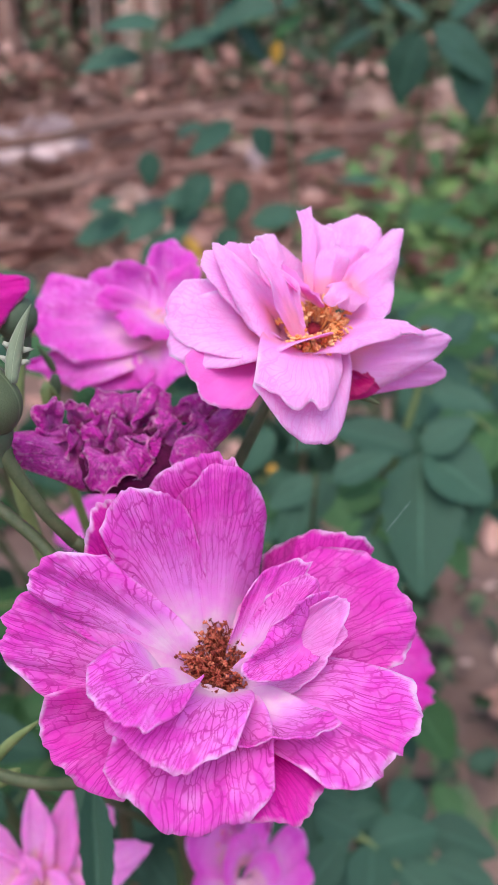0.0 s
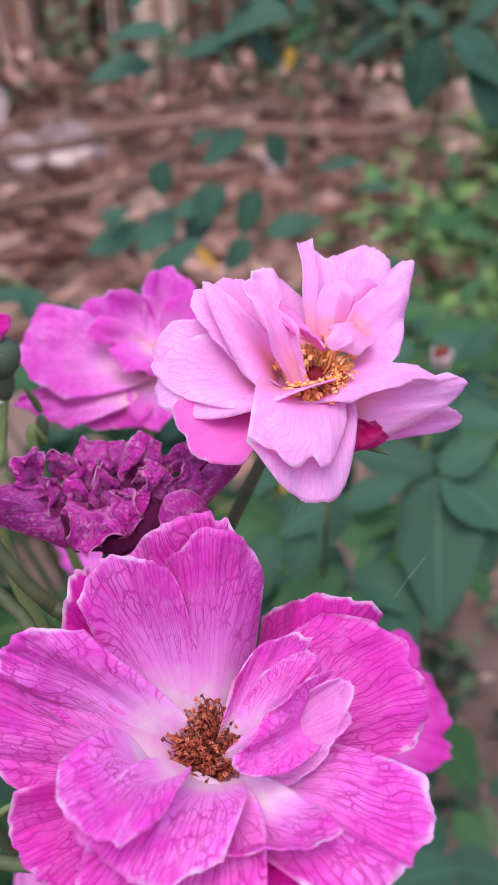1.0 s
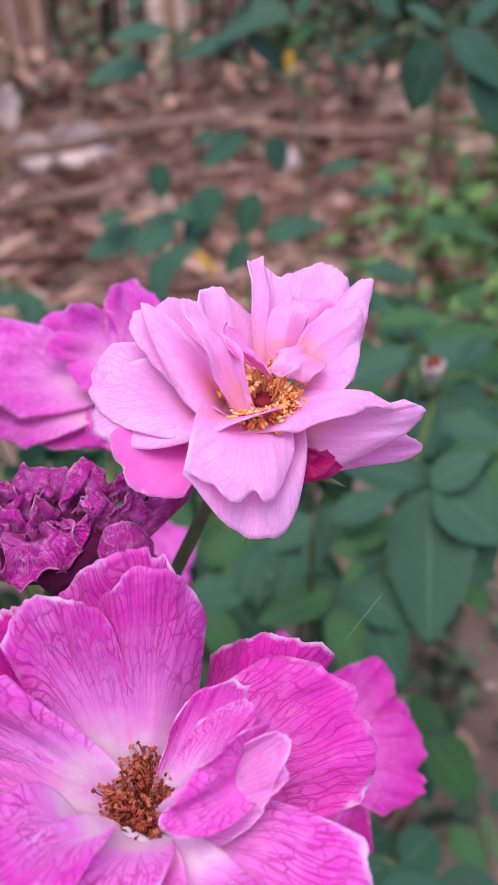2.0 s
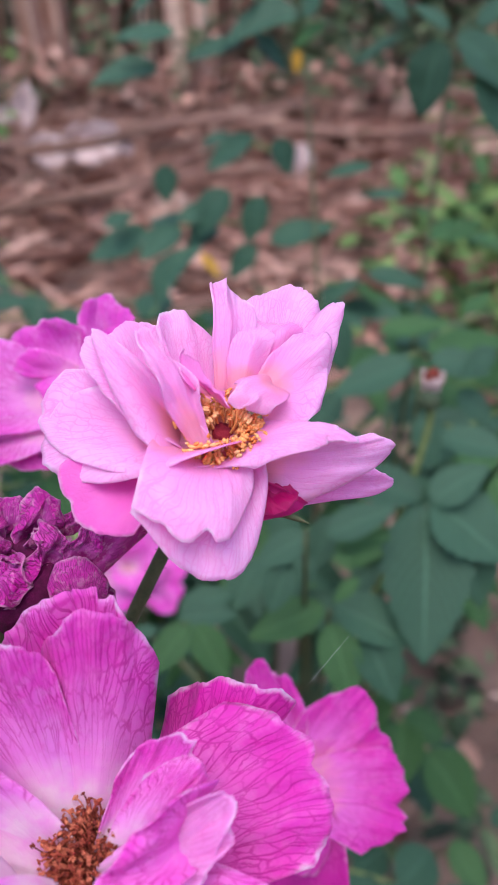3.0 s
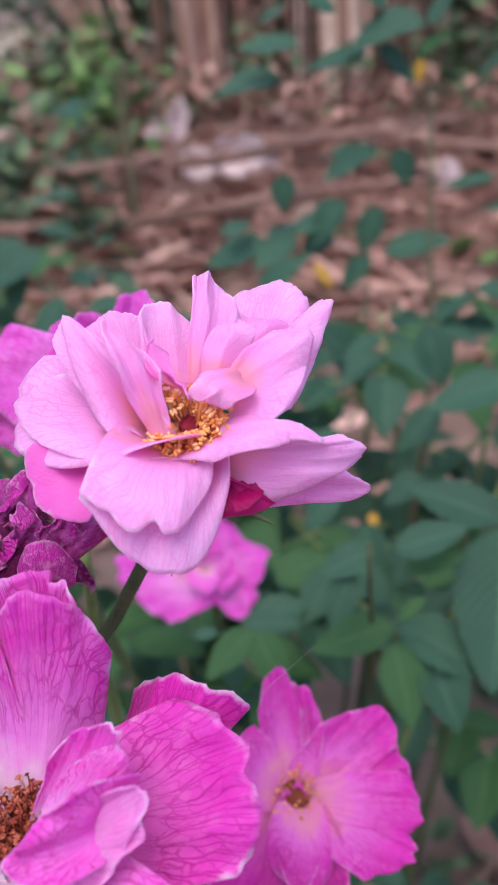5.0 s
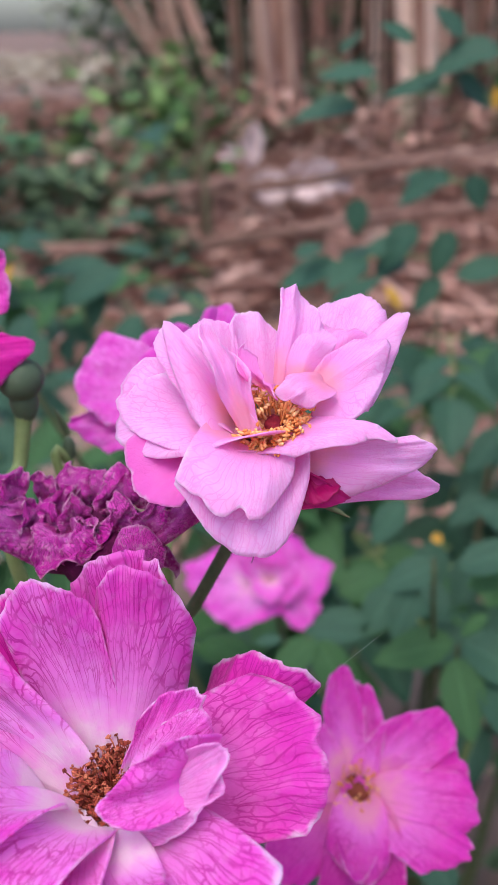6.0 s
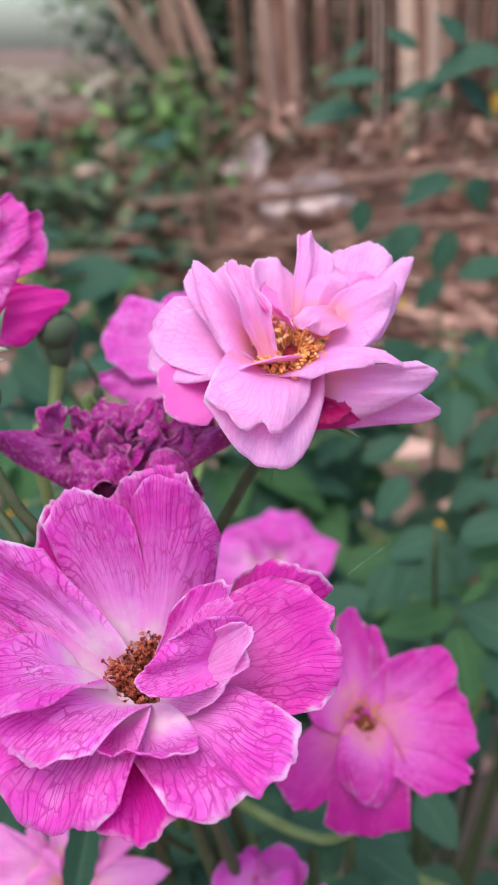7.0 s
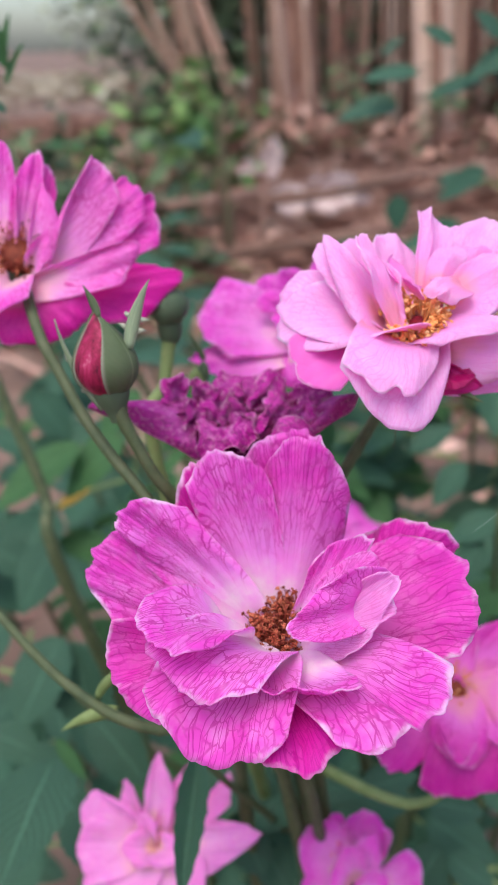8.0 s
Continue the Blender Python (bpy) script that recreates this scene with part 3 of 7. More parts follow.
def twig_scatter(count, area, seed):
    """Fine dry sticks strewn over the litter, uncountable."""
    dice = random.Random(seed)
    bm = bmesh.new()
    for _ in range(count):
        x, y = dice.uniform(*area[0]), dice.uniform(*area[1])
        a, s, r = dice.gauss(0.0, 0.6), dice.uniform(0.2, 0.7), dice.uniform(0.002, 0.006)
        z = ground_height(x, y) + dice.uniform(0.03, 0.10)
        ends = [Vector((x - math.cos(a) * s / 2, y - math.sin(a) * s / 2, z)), Vector((x + math.cos(a) * s / 2, y + math.sin(a) * s / 2, z + dice.uniform(-0.03, 0.12)))]
        rings = [[bm.verts.new(e + Vector((0, math.cos(q), math.sin(q))) * r) for q in (0, 2.1, 4.2)] for e in ends]
        for k in range(3):
            bm.faces.new((rings[0][k], rings[0][(k + 1) % 3], rings[1][(k + 1) % 3], rings[1][k]))
    tagged(new("dry_twigs", finish(bm, "dry_twigs", POLE)), "thin dry sticks strewn over brown leaf litter", "twigs", kind="stuff")


twig_scatter(900, ((-4.0, 2.8), (2.0, 6.0)), 9)


def dry_sheath(at, size, turn, label):
    """A large bleached leaf lying curled on the ground."""
    bm = bmesh.new()
    rows = [[Vector(((v * 0.5) * size[0] * (0.15 + 0.85 * math.sin(math.pi * (0.06 + 0.88 * u))) * (1 + 0.35 * noise.noise((u * 5, v, size[1] * 7))), (u - 0.5) * size[1] * (1 - 0.2 * v * v), size[2] * (v * v + 0.3 * noise.noise((u * 3, v * 2, size[0] * 9))))) for v in (k / 5 - 1 for k in range(11))] for u in (k / 9 for k in range(10))]
    grid_faces(bm, rows)
    ob = new("dry_leaf", finish(bm, "dry_leaf", TAN_LITTER if "tan" in label else PALE_LITTER))
    ob.matrix_world = pose(*at, *turn)
    solid = ob.modifiers.new("thickness", "SOLIDIFY")
    solid.thickness = 0.003
    tagged(ob, label, "dry leaf", "bleached dry leaves")


dry_sheath((-0.74, 2.97, 0.13), (0.15, 0.25, 0.05), (4, -58, 78), "large bleached pinkish dry leaf on the litter")
dry_sheath((-0.87, 2.85, 0.12), (0.11, 0.16, 0.04), (4, -55, 98), "small bleached dry leaf lying on the litter")
dry_sheath((-1.22, 3.67, 0.16), (0.09, 0.20, 0.04), (80, 5, 12), "upright bleached dry leaf leaning in the litter")
dry_sheath((-1.25, 3.50, 0.14), (0.08, 0.14, 0.04), (4, -60, 40), "bleached dry leaf curled at the trunks' feet")
dry_sheath((0.16, 5.52, 0.12), (0.18, 0.30, 0.06), (4, -50, 100), "tan dry leaf lying beside fallen branches")
dry_sheath((0.45, 4.26, 0.10), (0.16, 0.30, 0.05), (4, -48, 75), "pale tan dry leaf lying on brown litter")
dry_sheath((-0.06, 2.94, 0.10), (0.08, 0.13, 0.03), (70, 8, 20), "small bleached dry leaf lying on brown litter")
dry_sheath((-0.36, 2.24, 0.09), (0.10, 0.15, 0.03), (4, -48, 60), "small tan dry leaf lying on brown litter")
dry_sheath((0.79, 4.35, 0.14), (0.09, 0.20, 0.03), (72, 4, 10), "narrow bleached leaf standing in the litter")
dry_sheath((-0.35, 3.83, 0.10), (0.10, 0.16, 0.03), (4, -50, 80), "small tan dry leaf on brown litter")
dry_sheath((0.65, 3.36, 0.09), (0.16, 0.32, 0.04), (4, -48, 95), "long tan dry leaf across the litter")


def branch(points, radius, label, mat=None, twigs=0, seed=1, name="fallen_branch"):
    dice = random.Random(seed)
    ob = thing(name, points[0], label, "branch", "fallen branches")
    radii = [radius * (1 - 0.45 * k / (len(points) - 1)) for k in range(len(points))]
    stem(ob, points, radii, mat or POLE, twigs, radius * 2.2, "limb", seed=seed)
    if radius > 0.01:
        for k in range(3):
            a, b = Vector(points[k % (len(points) - 1)]), Vector(points[k % (len(points) - 1) + 1])
            foot = a.lerp(b, dice.uniform(0.3, 0.8))
            way = Vector((dice.uniform(-0.6, 0.6), dice.uniform(-0.5, 0.3), dice.uniform(0.1, 0.5))).normalized() * radius * dice.uniform(7, 14)
            stem(ob, [foot, foot + way * 0.5 + Vector((0, 0, radius)), foot + way], [radius * 0.4, radius * 0.3, radius * 0.12], mat or POLE, name="twig")
    return ob


branch([(-1.62, 1.83, 0.09), (-1.13, 1.91, 0.12), (-0.87, 2.16, 0.09), (-0.53, 2.43, 0.12), (-0.38, 2.78, 0.09), (-0.11, 2.73, 0.12)], 0.021, "long brown dead branch lying on the litter", seed=2)
branch([(-0.92, 2.08, 0.09), (-0.69, 2.20, 0.12), (-0.43, 2.57, 0.09)], 0.022, "thin brown dead branch beside a thicker one", seed=3)
branch([(-1.28, 2.53, 0.14), (-1.02, 2.62, 0.17), (-0.89, 3.21, 0.14), (-0.31, 3.48, 0.17), (0.02, 4.33, 0.14), (0.85, 4.54, 0.17)], 0.021, "long brown dead branch lying below the trunks", seed=4)
branch([(-0.39, 3.83, 0.10), (0.24, 3.40, 0.13), (0.69, 4.14, 0.10), (1.16, 3.84, 0.13)], 0.020, "bent dead branch resting across the litter", seed=5)
branch([(-0.97, 2.77, 0.14), (-0.66, 2.90, 0.17), (-0.39, 3.88, 0.14), (-0.06, 4.20, 0.17)], 0.020, "crooked dead branch leaning over others", seed=12)
branch([(0.08, 5.25, 0.20), (0.51, 5.94, 0.23), (1.36, 5.56, 0.20)], 0.030, "pale crooked dead branch below the trunks", seed=13)
branch([(0.14, 2.79, 0.05), (0.44, 2.96, 0.08), (0.95, 3.14, 0.05)], 0.020, "thin dead branch lying on brown leaves", seed=6)
branch([(0.25, 3.44, 0.05), (0.43, 2.57, 0.08), (0.71, 2.63, 0.05)], 0.016, "thin crooked stick lying on brown leaves", seed=14)
branch([(-0.93, 2.4, -0.02), (-0.93, 2.42, 0.16), (-0.95, 2.43, 0.36), (-0.94, 2.45, 0.47)], 0.017, "reddish brown stick standing upright in the soil", CANE, seed=7, name="garden_stake")
branch([(0.10, 0.50, 0.004), (0.14, 0.56, 0.008), (0.16, 0.66, 0.005)], 0.004, "thin dry twig lying on sandy soil", seed=8, name="dry_twig")
branch([(0.13, 0.48, 0.004), (0.12, 0.55, 0.008), (0.08, 0.64, 0.006)], 0.003, "thin dry twig crossing another on the soil", seed=9, name="dry_twig")


def trunk(x, y, radius, lean, height, label, seed, flat=1.0, mat=None):
    """A tapering trunk with ridged bark."""
    ob = thing("tree_trunk", (x, y, -0.05), label, "tree trunk", "trunks of the thicket")
    bm = bmesh.new()
    rows = []
    for i in range(25):
        u = i / 24
        mid = Vector((lean[0] * u + 0.05 * math.sin(3 * u + seed), lean[1] * u, height * u))
        row = []
        for s in range(25):
            a = 2 * math.pi * (s % 24) / 24
            k = 1 + 0.22 * noise.noise((math.cos(a) * 2.2 + seed, math.sin(a) * 2.2, u * 2.0)) + 0.10 * noise.noise((math.cos(a) * 6, math.sin(a) * 6, u * 5 + seed))
            k *= (1 - 0.35 * u) * (1 + 0.2 * max(0, 0.08 - u) / 0.08)
            row.append(mid + Vector((math.cos(a) * radius * k, math.sin(a) * radius * flat * k, 0)))
        rows.append(row)
    grid_faces(bm, rows)
    bmesh.ops.remove_doubles(bm, verts=bm.verts, dist=1e-5)
    body = part("trunk", bm, mat or BARK, ob)
    dice = random.Random(seed)
    for k in range(8):
        a0, low, tall = dice.uniform(3.4, 6.0), dice.uniform(0.0, 0.15), dice.uniform(0.3, 0.8)
        strip = bmesh.new()
        lines = []
        for i in range(9):
            u = low + tall * i / 8
            mid = Vector((lean[0] * u + 0.05 * math.sin(3 * u + seed), lean[1] * u, height * u))
            off = radius * (1.12 - 0.35 * u) + 0.012 * noise.noise((u * 4, seed, k))
            lines.append([mid + Vector((math.cos(q) * off, math.sin(q) * off * flat, 0)) for q in (a0 - 0.13, a0, a0 + 0.12 + 0.1 * noise.noise((u * 6, k, seed)))])
        grid_faces(strip, lines)
        peel = part("bark_strip", strip, PALE_BARK if k % 4 == 1 else BARK, body)
        solid = peel.modifiers.new("thickness", "SOLIDIFY")
        solid.thickness = 0.008


trunk(-2.06, 5.20, 0.032, (-2.50, 0.2), 3.4, "slender olive trunk leaning away from the clump", 1, mat=OLIVE_BARK)
trunk(-2.10, 5.30, 0.032, (-1.77, 0.2), 3.4, "slender leaning trunk at the clump's edge", 3, mat=OLIVE_BARK)
trunk(-1.98, 5.10, 0.038, (-1.00, 0.2), 3.4, "olive brown leaning trunk at the clump's edge", 4, mat=OLIVE_BARK)
trunk(-1.86, 5.40, 0.054, (-1.62, 0.2), 3.4, "reddish brown leaning trunk in the clump", 5)
trunk(-2.56, 5.80, 0.040, (-0.40, 0.2), 3.4, "slim brown trunk among others in the thicket", 6)
trunk(-2.09, 5.90, 0.051, (-0.41, 0.2), 3.4, "slim olive trunk among others in the thicket", 7, mat=OLIVE_BARK)
trunk(-1.91, 5.70, 0.038, (-0.18, 0.2), 3.4, "slim brown trunk among others in the thicket", 8)
trunk(-1.47, 5.00, 0.103, (-0.29, 0.2), 3.4, "thick pinkish brown trunk with peeling strips of bark", 9, mat=PINK_BARK)
trunk(-1.48, 5.30, 0.031, (-0.04, 0.2), 3.4, "dark slim trunk between thicker ones", 10)
trunk(-1.27, 5.15, 0.050, (-0.21, 0.2), 3.4, "pale pinkish trunk with peeling bark", 11, mat=PINK_BARK)
trunk(-1.28, 5.60, 0.036, (-0.12, 0.2), 3.4, "slim brown trunk among others in the thicket", 12)
trunk(-1.04, 5.20, 0.070, (-0.24, 0.2), 3.4, "dark brown trunk in the clump", 13, mat=DARK_BARK)
trunk(-0.75, 4.80, 0.110, (-0.29, 0.2), 3.4, "pale orange trunk wrapped in bleached sheaths", 14, mat=PALE_BARK)
trunk(-0.64, 5.00, 0.068, (-0.04, 0.2), 3.4, "pale orange brown trunk beside others", 15, mat=PALE_BARK)
trunk(-0.51, 5.30, 0.039, (-0.13, 0.2), 3.4, "slim dark trunk among others in the thicket", 16, mat=DARK_BARK)
trunk(-0.38, 5.40, 0.052, (-0.20, 0.2), 3.4, "brown trunk beside green undergrowth", 17)
trunk(-0.22, 5.60, 0.033, (-0.24, 0.2), 3.4, "slim brown trunk beside green undergrowth", 18, mat=OLIVE_BARK)
trunk(-2.75, 6.6, 0.05, (-0.6, 0.3), 3.4, "slim brown trunk beyond the clump", 19)
trunk(-3.3, 8.2, 0.05, (-0.5, 0.3), 3.4, "slim brown trunk leaning over open ground", 40)
trunk(-4.1, 9.0, 0.06, (-0.3, 0.3), 3.6, "slim brown trunk beyond open ground", 41)
dice = random.Random(77)
for k in range(14):
    trunk(-2.3 + 0.14 * k + dice.uniform(-0.05, 0.05), 6.1 + dice.uniform(-0.3, 0.4), dice.uniform(0.015, 0.04), (dice.uniform(-0.5, 0.3), 0.3), 3.6, "slim upright trunk crowded in the thicket's shade", 20 + k, mat=(None, OLIVE_BARK, DARK_BARK)[k % 3])


def foliage(name, count, centres, size, mat, label, seed, category, parent=None):
    """A crown of many small leaves in clumps, one uncountable mesh."""
    dice = random.Random(seed)
    verts, faces = [], []
    for _ in range(count):
        c, r = centres[dice.randrange(len(centres))]
        d = Vector((dice.gauss(0, 1), dice.gauss(0, 1), dice.gauss(0, 1))) * 0.5
        p = Vector(c) + Vector((d.x * r[0], d.y * r[1], d.z * r[2]))
        if p.z < 0.01:
            continue
        s = dice.uniform(*size)
        turn = Euler((dice.uniform(-0.9, 0.9), dice.uniform(-0.9, 0.9), dice.uniform(0, 6.28))).to_matrix()
        b = len(verts)
        for x, y, z in ((0, -0.5, 0), (-0.25, -0.1, 0.06), (-0.2, 0.25, 0.04), (0, 0.5, -0.08), (0.2, 0.25, 0.04), (0.25, -0.1, 0.06), (0, 0.05, -0.02)):
            verts.append(p + turn @ Vector((x * s, y * s, z * s)))
        faces += [(b + 6, b + k, b + (k + 1) % 6) for k in range(6)]
    me = bpy.data.meshes.new(name)
    me.from_pydata([tuple(v) for v in verts], [], faces)
    me.materials.append(mat)
    ob = new(name, me)
    if parent:
        ob.parent = parent
        ob.matrix_basis = parent.matrix_world.inverted()
        tagged(ob, kind="stuff")
    else:
        tagged(ob, label, category, kind="stuff")
    return ob


def shrub(at, clumps, count, size, label, seed, mat=None):
    """A leafy bush: canes from the ground and a crown of leaves."""
    dice = random.Random(seed)
    ob = thing("shrub", at, label, "shrub", "shrubs behind the roses")
    for c, r in clumps:
        foot = (at[0] + dice.uniform(-0.05, 0.05), at[1] + dice.uniform(-0.05, 0.05), -0.02)
        stem(ob, [foot, ((foot[0] + c[0]) / 2 + dice.uniform(-0.04, 0.04), (foot[1] + c[1]) / 2, c[2] * 0.55), c], [0.009, 0.006, 0.003], CANE, name="cane")
    foliage("crown", count, clumps, size, mat or HEDGE, "", seed, "", ob)
    return ob


shrub((-1.32, 3.00, 0), [((-1.37, 3.00, 0.20), (0.22, 0.22, 0.22)), ((-1.20, 3.00, 0.30), (0.16, 0.16, 0.20)), ((-1.57, 3.00, 0.26), (0.20, 0.20, 0.20)), ((-1.27, 3.00, 0.38), (0.12, 0.12, 0.14)), ((-1.44, 3.00, 0.34), (0.14, 0.14, 0.16))], 150, (0.06, 0.12), "green leafy shrub before the trunks", 21, WEED)
shrub((-1.60, 2.72, 0), [((-1.60, 2.72, 0.16), (0.30, 0.30, 0.20)), ((-1.95, 2.72, 0.14), (0.30, 0.30, 0.18)), ((-1.30, 2.72, 0.20), (0.25, 0.25, 0.20))], 130, (0.05, 0.09), "low green shrub beside open ground", 22)
shrub((-1.17, 2.05, 0), [((-1.17, 2.05, 0.14), (0.22, 0.22, 0.16)), ((-1.39, 2.05, 0.20), (0.22, 0.22, 0.20)), ((-0.97, 2.05, 0.12), (0.16, 0.16, 0.14))], 200, (0.05, 0.09), "dark green low plant on the litter", 23)
shrub((-1.62, 2.34, 0), [((-1.62, 2.34, 0.22), (0.30, 0.30, 0.24)), ((-1.37, 2.34, 0.20), (0.22, 0.22, 0.20))], 220, (0.05, 0.1), "leafy green shrub over brown litter", 27)
shrub((-1.64, 3.64, 0), [((-1.64, 3.64, 0.18), (0.20, 0.20, 0.20)), ((-1.54, 3.64, 0.34), (0.12, 0.12, 0.14))], 140, (0.05, 0.1), "thin light green shrub before the trunks", 28, WEED)
shrub((0.45, 2.1, 0), [((0.42, 2.1, 0.12), (0.3, 0.3, 0.14)), ((0.62, 2.2, 0.18), (0.3, 0.3, 0.2)), ((0.80, 2.0, 0.16), (0.3, 0.3, 0.2))], 620, (0.04, 0.085), "light green weeds growing through brown leaves", 24, WEED)
shrub((0.50, 1.35, 0), [((0.46, 1.35, 0.12), (0.22, 0.3, 0.16)), ((0.60, 1.5, 0.16), (0.25, 0.3, 0.2)), ((0.36, 1.6, 0.10), (0.2, 0.2, 0.14))], 560, (0.03, 0.065), "light green weeds on sandy soil", 25, WEED)
shrub((1.1, 3.0, 0), [((1.05, 3.0, 0.2), (0.35, 0.3, 0.25)), ((0.75, 3.2, 0.14), (0.3, 0.3, 0.18))], 420, (0.05, 0.09), "green weeds beside fallen branches", 26, WEED)
# The haze over both far tree groups is only FAR_TREE's pale colour.
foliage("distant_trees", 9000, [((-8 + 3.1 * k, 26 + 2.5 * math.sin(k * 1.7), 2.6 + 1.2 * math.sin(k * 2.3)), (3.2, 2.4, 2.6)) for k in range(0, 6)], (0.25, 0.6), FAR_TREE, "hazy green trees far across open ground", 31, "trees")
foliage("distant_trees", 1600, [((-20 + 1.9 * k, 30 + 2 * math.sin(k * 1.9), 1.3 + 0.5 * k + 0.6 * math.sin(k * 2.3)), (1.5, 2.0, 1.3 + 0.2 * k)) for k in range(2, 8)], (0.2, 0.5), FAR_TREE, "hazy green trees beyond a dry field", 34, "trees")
foliage("thicket", 3000, [((-0.4 + 0.42 * k, 6.4 + 0.5 * math.sin(k * 2.1), 0.45 + 0.35 * math.sin(k * 1.3)), (0.5, 0.6, 0.75)) for k in range(0, 9)], (0.08, 0.18), HEDGE, "dark green thicket foliage beside the trunks", 32, "thicket")
foliage("thicket", 3600, [((-1.3 + 0.5 * k, 6.6 + 0.4 * math.sin(k * 1.7), 0.5 + 0.4 * math.sin(k * 2.9)), (0.5, 0.5, 0.8)) for k in range(0, 9)], (0.08, 0.2), LITTER, "dry brown foliage hanging in the thicket", 35, "thicket")
foliage("thicket", 1500, [((-0.1 + 0.5 * k, 5.3 + 0.3 * math.sin(k * 2.4), 0.22), (0.35, 0.3, 0.3)) for k in range(0, 6)], (0.05, 0.11), HEDGE, "green undergrowth rising from brown litter", 36, "thicket")
foliage("thicket", 4200, [((-3.25 + 0.3 * k, 6.6 + 0.4 * math.sin(k * 1.7), 0.75 + 0.4 * math.sin(k * 2.9)), (0.35, 0.5, 0.9)) for k in range(0, 8)], (0.07, 0.16), HEDGE, "dark green foliage behind leaning trunks", 38, "thicket")
foliage("undergrowth", 2600, [((-2.1 + 0.26 * k, 4.62 + 0.15 * math.sin(k * 1.9), 0.05 + 0.05 * math.sin(k * 2.3)), (0.25, 0.25, 0.20)) for k in range(0, 11)], (0.05, 0.13), LITTER, "dry brown leaves heaped about the trunks' feet", 39, "dry leaves")
foliage("undergrowth", 700, [((-2.2 + 0.4 * k, 4.4 + 0.15 * math.sin(k * 1.9), 0.22 + 0.14 * math.sin(k * 2.3)), (0.2, 0.2, 0.3)) for k in range(0, 7)], (0.05, 0.10), HEDGE, "green creepers climbing at the trunks' feet", 40, "creeper")
litter("dry_grass", 5000, ((-16, 0), (8.2, 22)), (0.12, 0.32), STRAW, "pale dry grass over open ground", 33, lift=0.06)


def weeds(count, area, seed):
    """Low green sprigs on the ground, uncountable."""
    dice = random.Random(seed)
    spots = [((dice.uniform(*area[0]), dice.uniform(*area[1]), dice.uniform(0.01, 0.05)), (0.04, 0.04, 0.03)) for _ in range(count)]
    foliage("ground_weeds", count * 14, spots, (0.015, 0.035), HEDGE, "small green weeds sprouting from the soil", seed, "weeds")


weeds(26, ((0.12, 0.5), (0.62, 1.3)), 41)
weeds(16, ((0.07, 0.30), (0.47, 0.85)), 43)
litter("dry_leaves", 90, ((0.05, 0.36), (0.44, 1.0)), (0.012, 0.030), TAN_LITTER, "small tan dry leaves on the soil beside the bush", 44)
weeds(60, ((-1.6, 1.4), (1.6, 3.2)), 42)

# ---- the rose bush: canes and leaves ----
bush = thing("rose_bush", (0.0, 0.30, 0.0), "rose bush with dark green toothed leaves on thin canes", "bush")
cane = stem(bush, [(0.040, 0.452, 0.0), (0.038, 0.580, 0.352), (0.0153, 0.6684, 0.5862)], [0.0026, 0.0016, 0.0008], STEM, name="cane", seed=0)
leaflet(cane, (-0.0700, 0.6571, 0.5958), (-0.1099, 0.6474, 0.5949), 1.00, kind=0)
leaflet(cane, (-0.0842, 0.6628, 0.5728), (-0.1289, 0.6505, 0.5693), 1.00, kind=1)
leaflet(cane, (-0.0262, 0.6644, 0.5900), (-0.0669, 0.6570, 0.5820), 0.90, kind=0)
leaflet(cane, (0.0106, 0.6588, 0.6057), (-0.0413, 0.6523, 0.5967), 1.00, kind=2)
leaflet(cane, (-0.0176, 0.6657, 0.5949), (0.0060, 0.6667, 0.5727), 1.00, kind=0)
leaflet(cane, (-0.0491, 0.6718, 0.6135), (-0.0714, 0.6676, 0.6273), 1.20, kind=0)
leaflet(cane, (-0.0157, 0.6665, 0.6163), (-0.0346, 0.6639, 0.6359), 1.20, kind=0)
leaflet(cane, (0.0147, 0.6491, 0.6065), (0.0260, 0.6500, 0.6248), 1.20, kind=0)
leaflet(cane, (0.0115, 0.6481, 0.5874), (0.0106, 0.6470, 0.5726), 0.90, mat=GOLD_LEAF, kind=0)
leaflet(cane, (-0.0078, 0.6672, 0.6064), (0.0091, 0.6689, 0.6125), 1.00, kind=0)
leaflet(cane, (-0.1036, 0.6909, 0.6071), (-0.0887, 0.6946, 0.6209), 1.00, kind=0)
leaflet(cane, (0.0758, 0.6473, 0.5963), (0.0438, 0.6484, 0.5790), 0.60, kind=0)
leaflet(cane, (0.0766, 0.6275, 0.6068), (0.0541, 0.6295, 0.6284), 1.00, kind=0)
leaflet(cane, (0.0277, 0.6502, 0.6024), (0.0059, 0.6495, 0.5888), 1.00, mat=FRESH, kind=0)
cane = stem(bush, [(0.055, 0.444, 0.0), (0.086, 0.514, 0.361), (0.0965, 0.5442, 0.6013)], [0.0026, 0.0016, 0.0008], STEM, name="cane", seed=1)
leaflet(cane, (0.0882, 0.5302, 0.5998), (0.0794, 0.5281, 0.5629), 1.00, kind=1)
leaflet(cane, (0.0962, 0.5241, 0.6036), (0.1287, 0.5162, 0.5790), 1.30, kind=0)
leaflet(cane, (0.1101, 0.5211, 0.5933), (0.1272, 0.5139, 0.5569), 1.20, kind=1)
leaflet(cane, (0.0931, 0.5449, 0.6054), (0.0741, 0.5476, 0.6174), 1.00, kind=0)
leaflet(cane, (0.1076, 0.5426, 0.6070), (0.1255, 0.5395, 0.6231), 1.20, kind=0)
cane = stem(bush, [(-0.003, 0.468, 0.0), (-0.001, 0.582, 0.297), (-0.0204, 0.6563, 0.4955)], [0.0026, 0.0016, 0.0008], STEM, name="cane", seed=2)
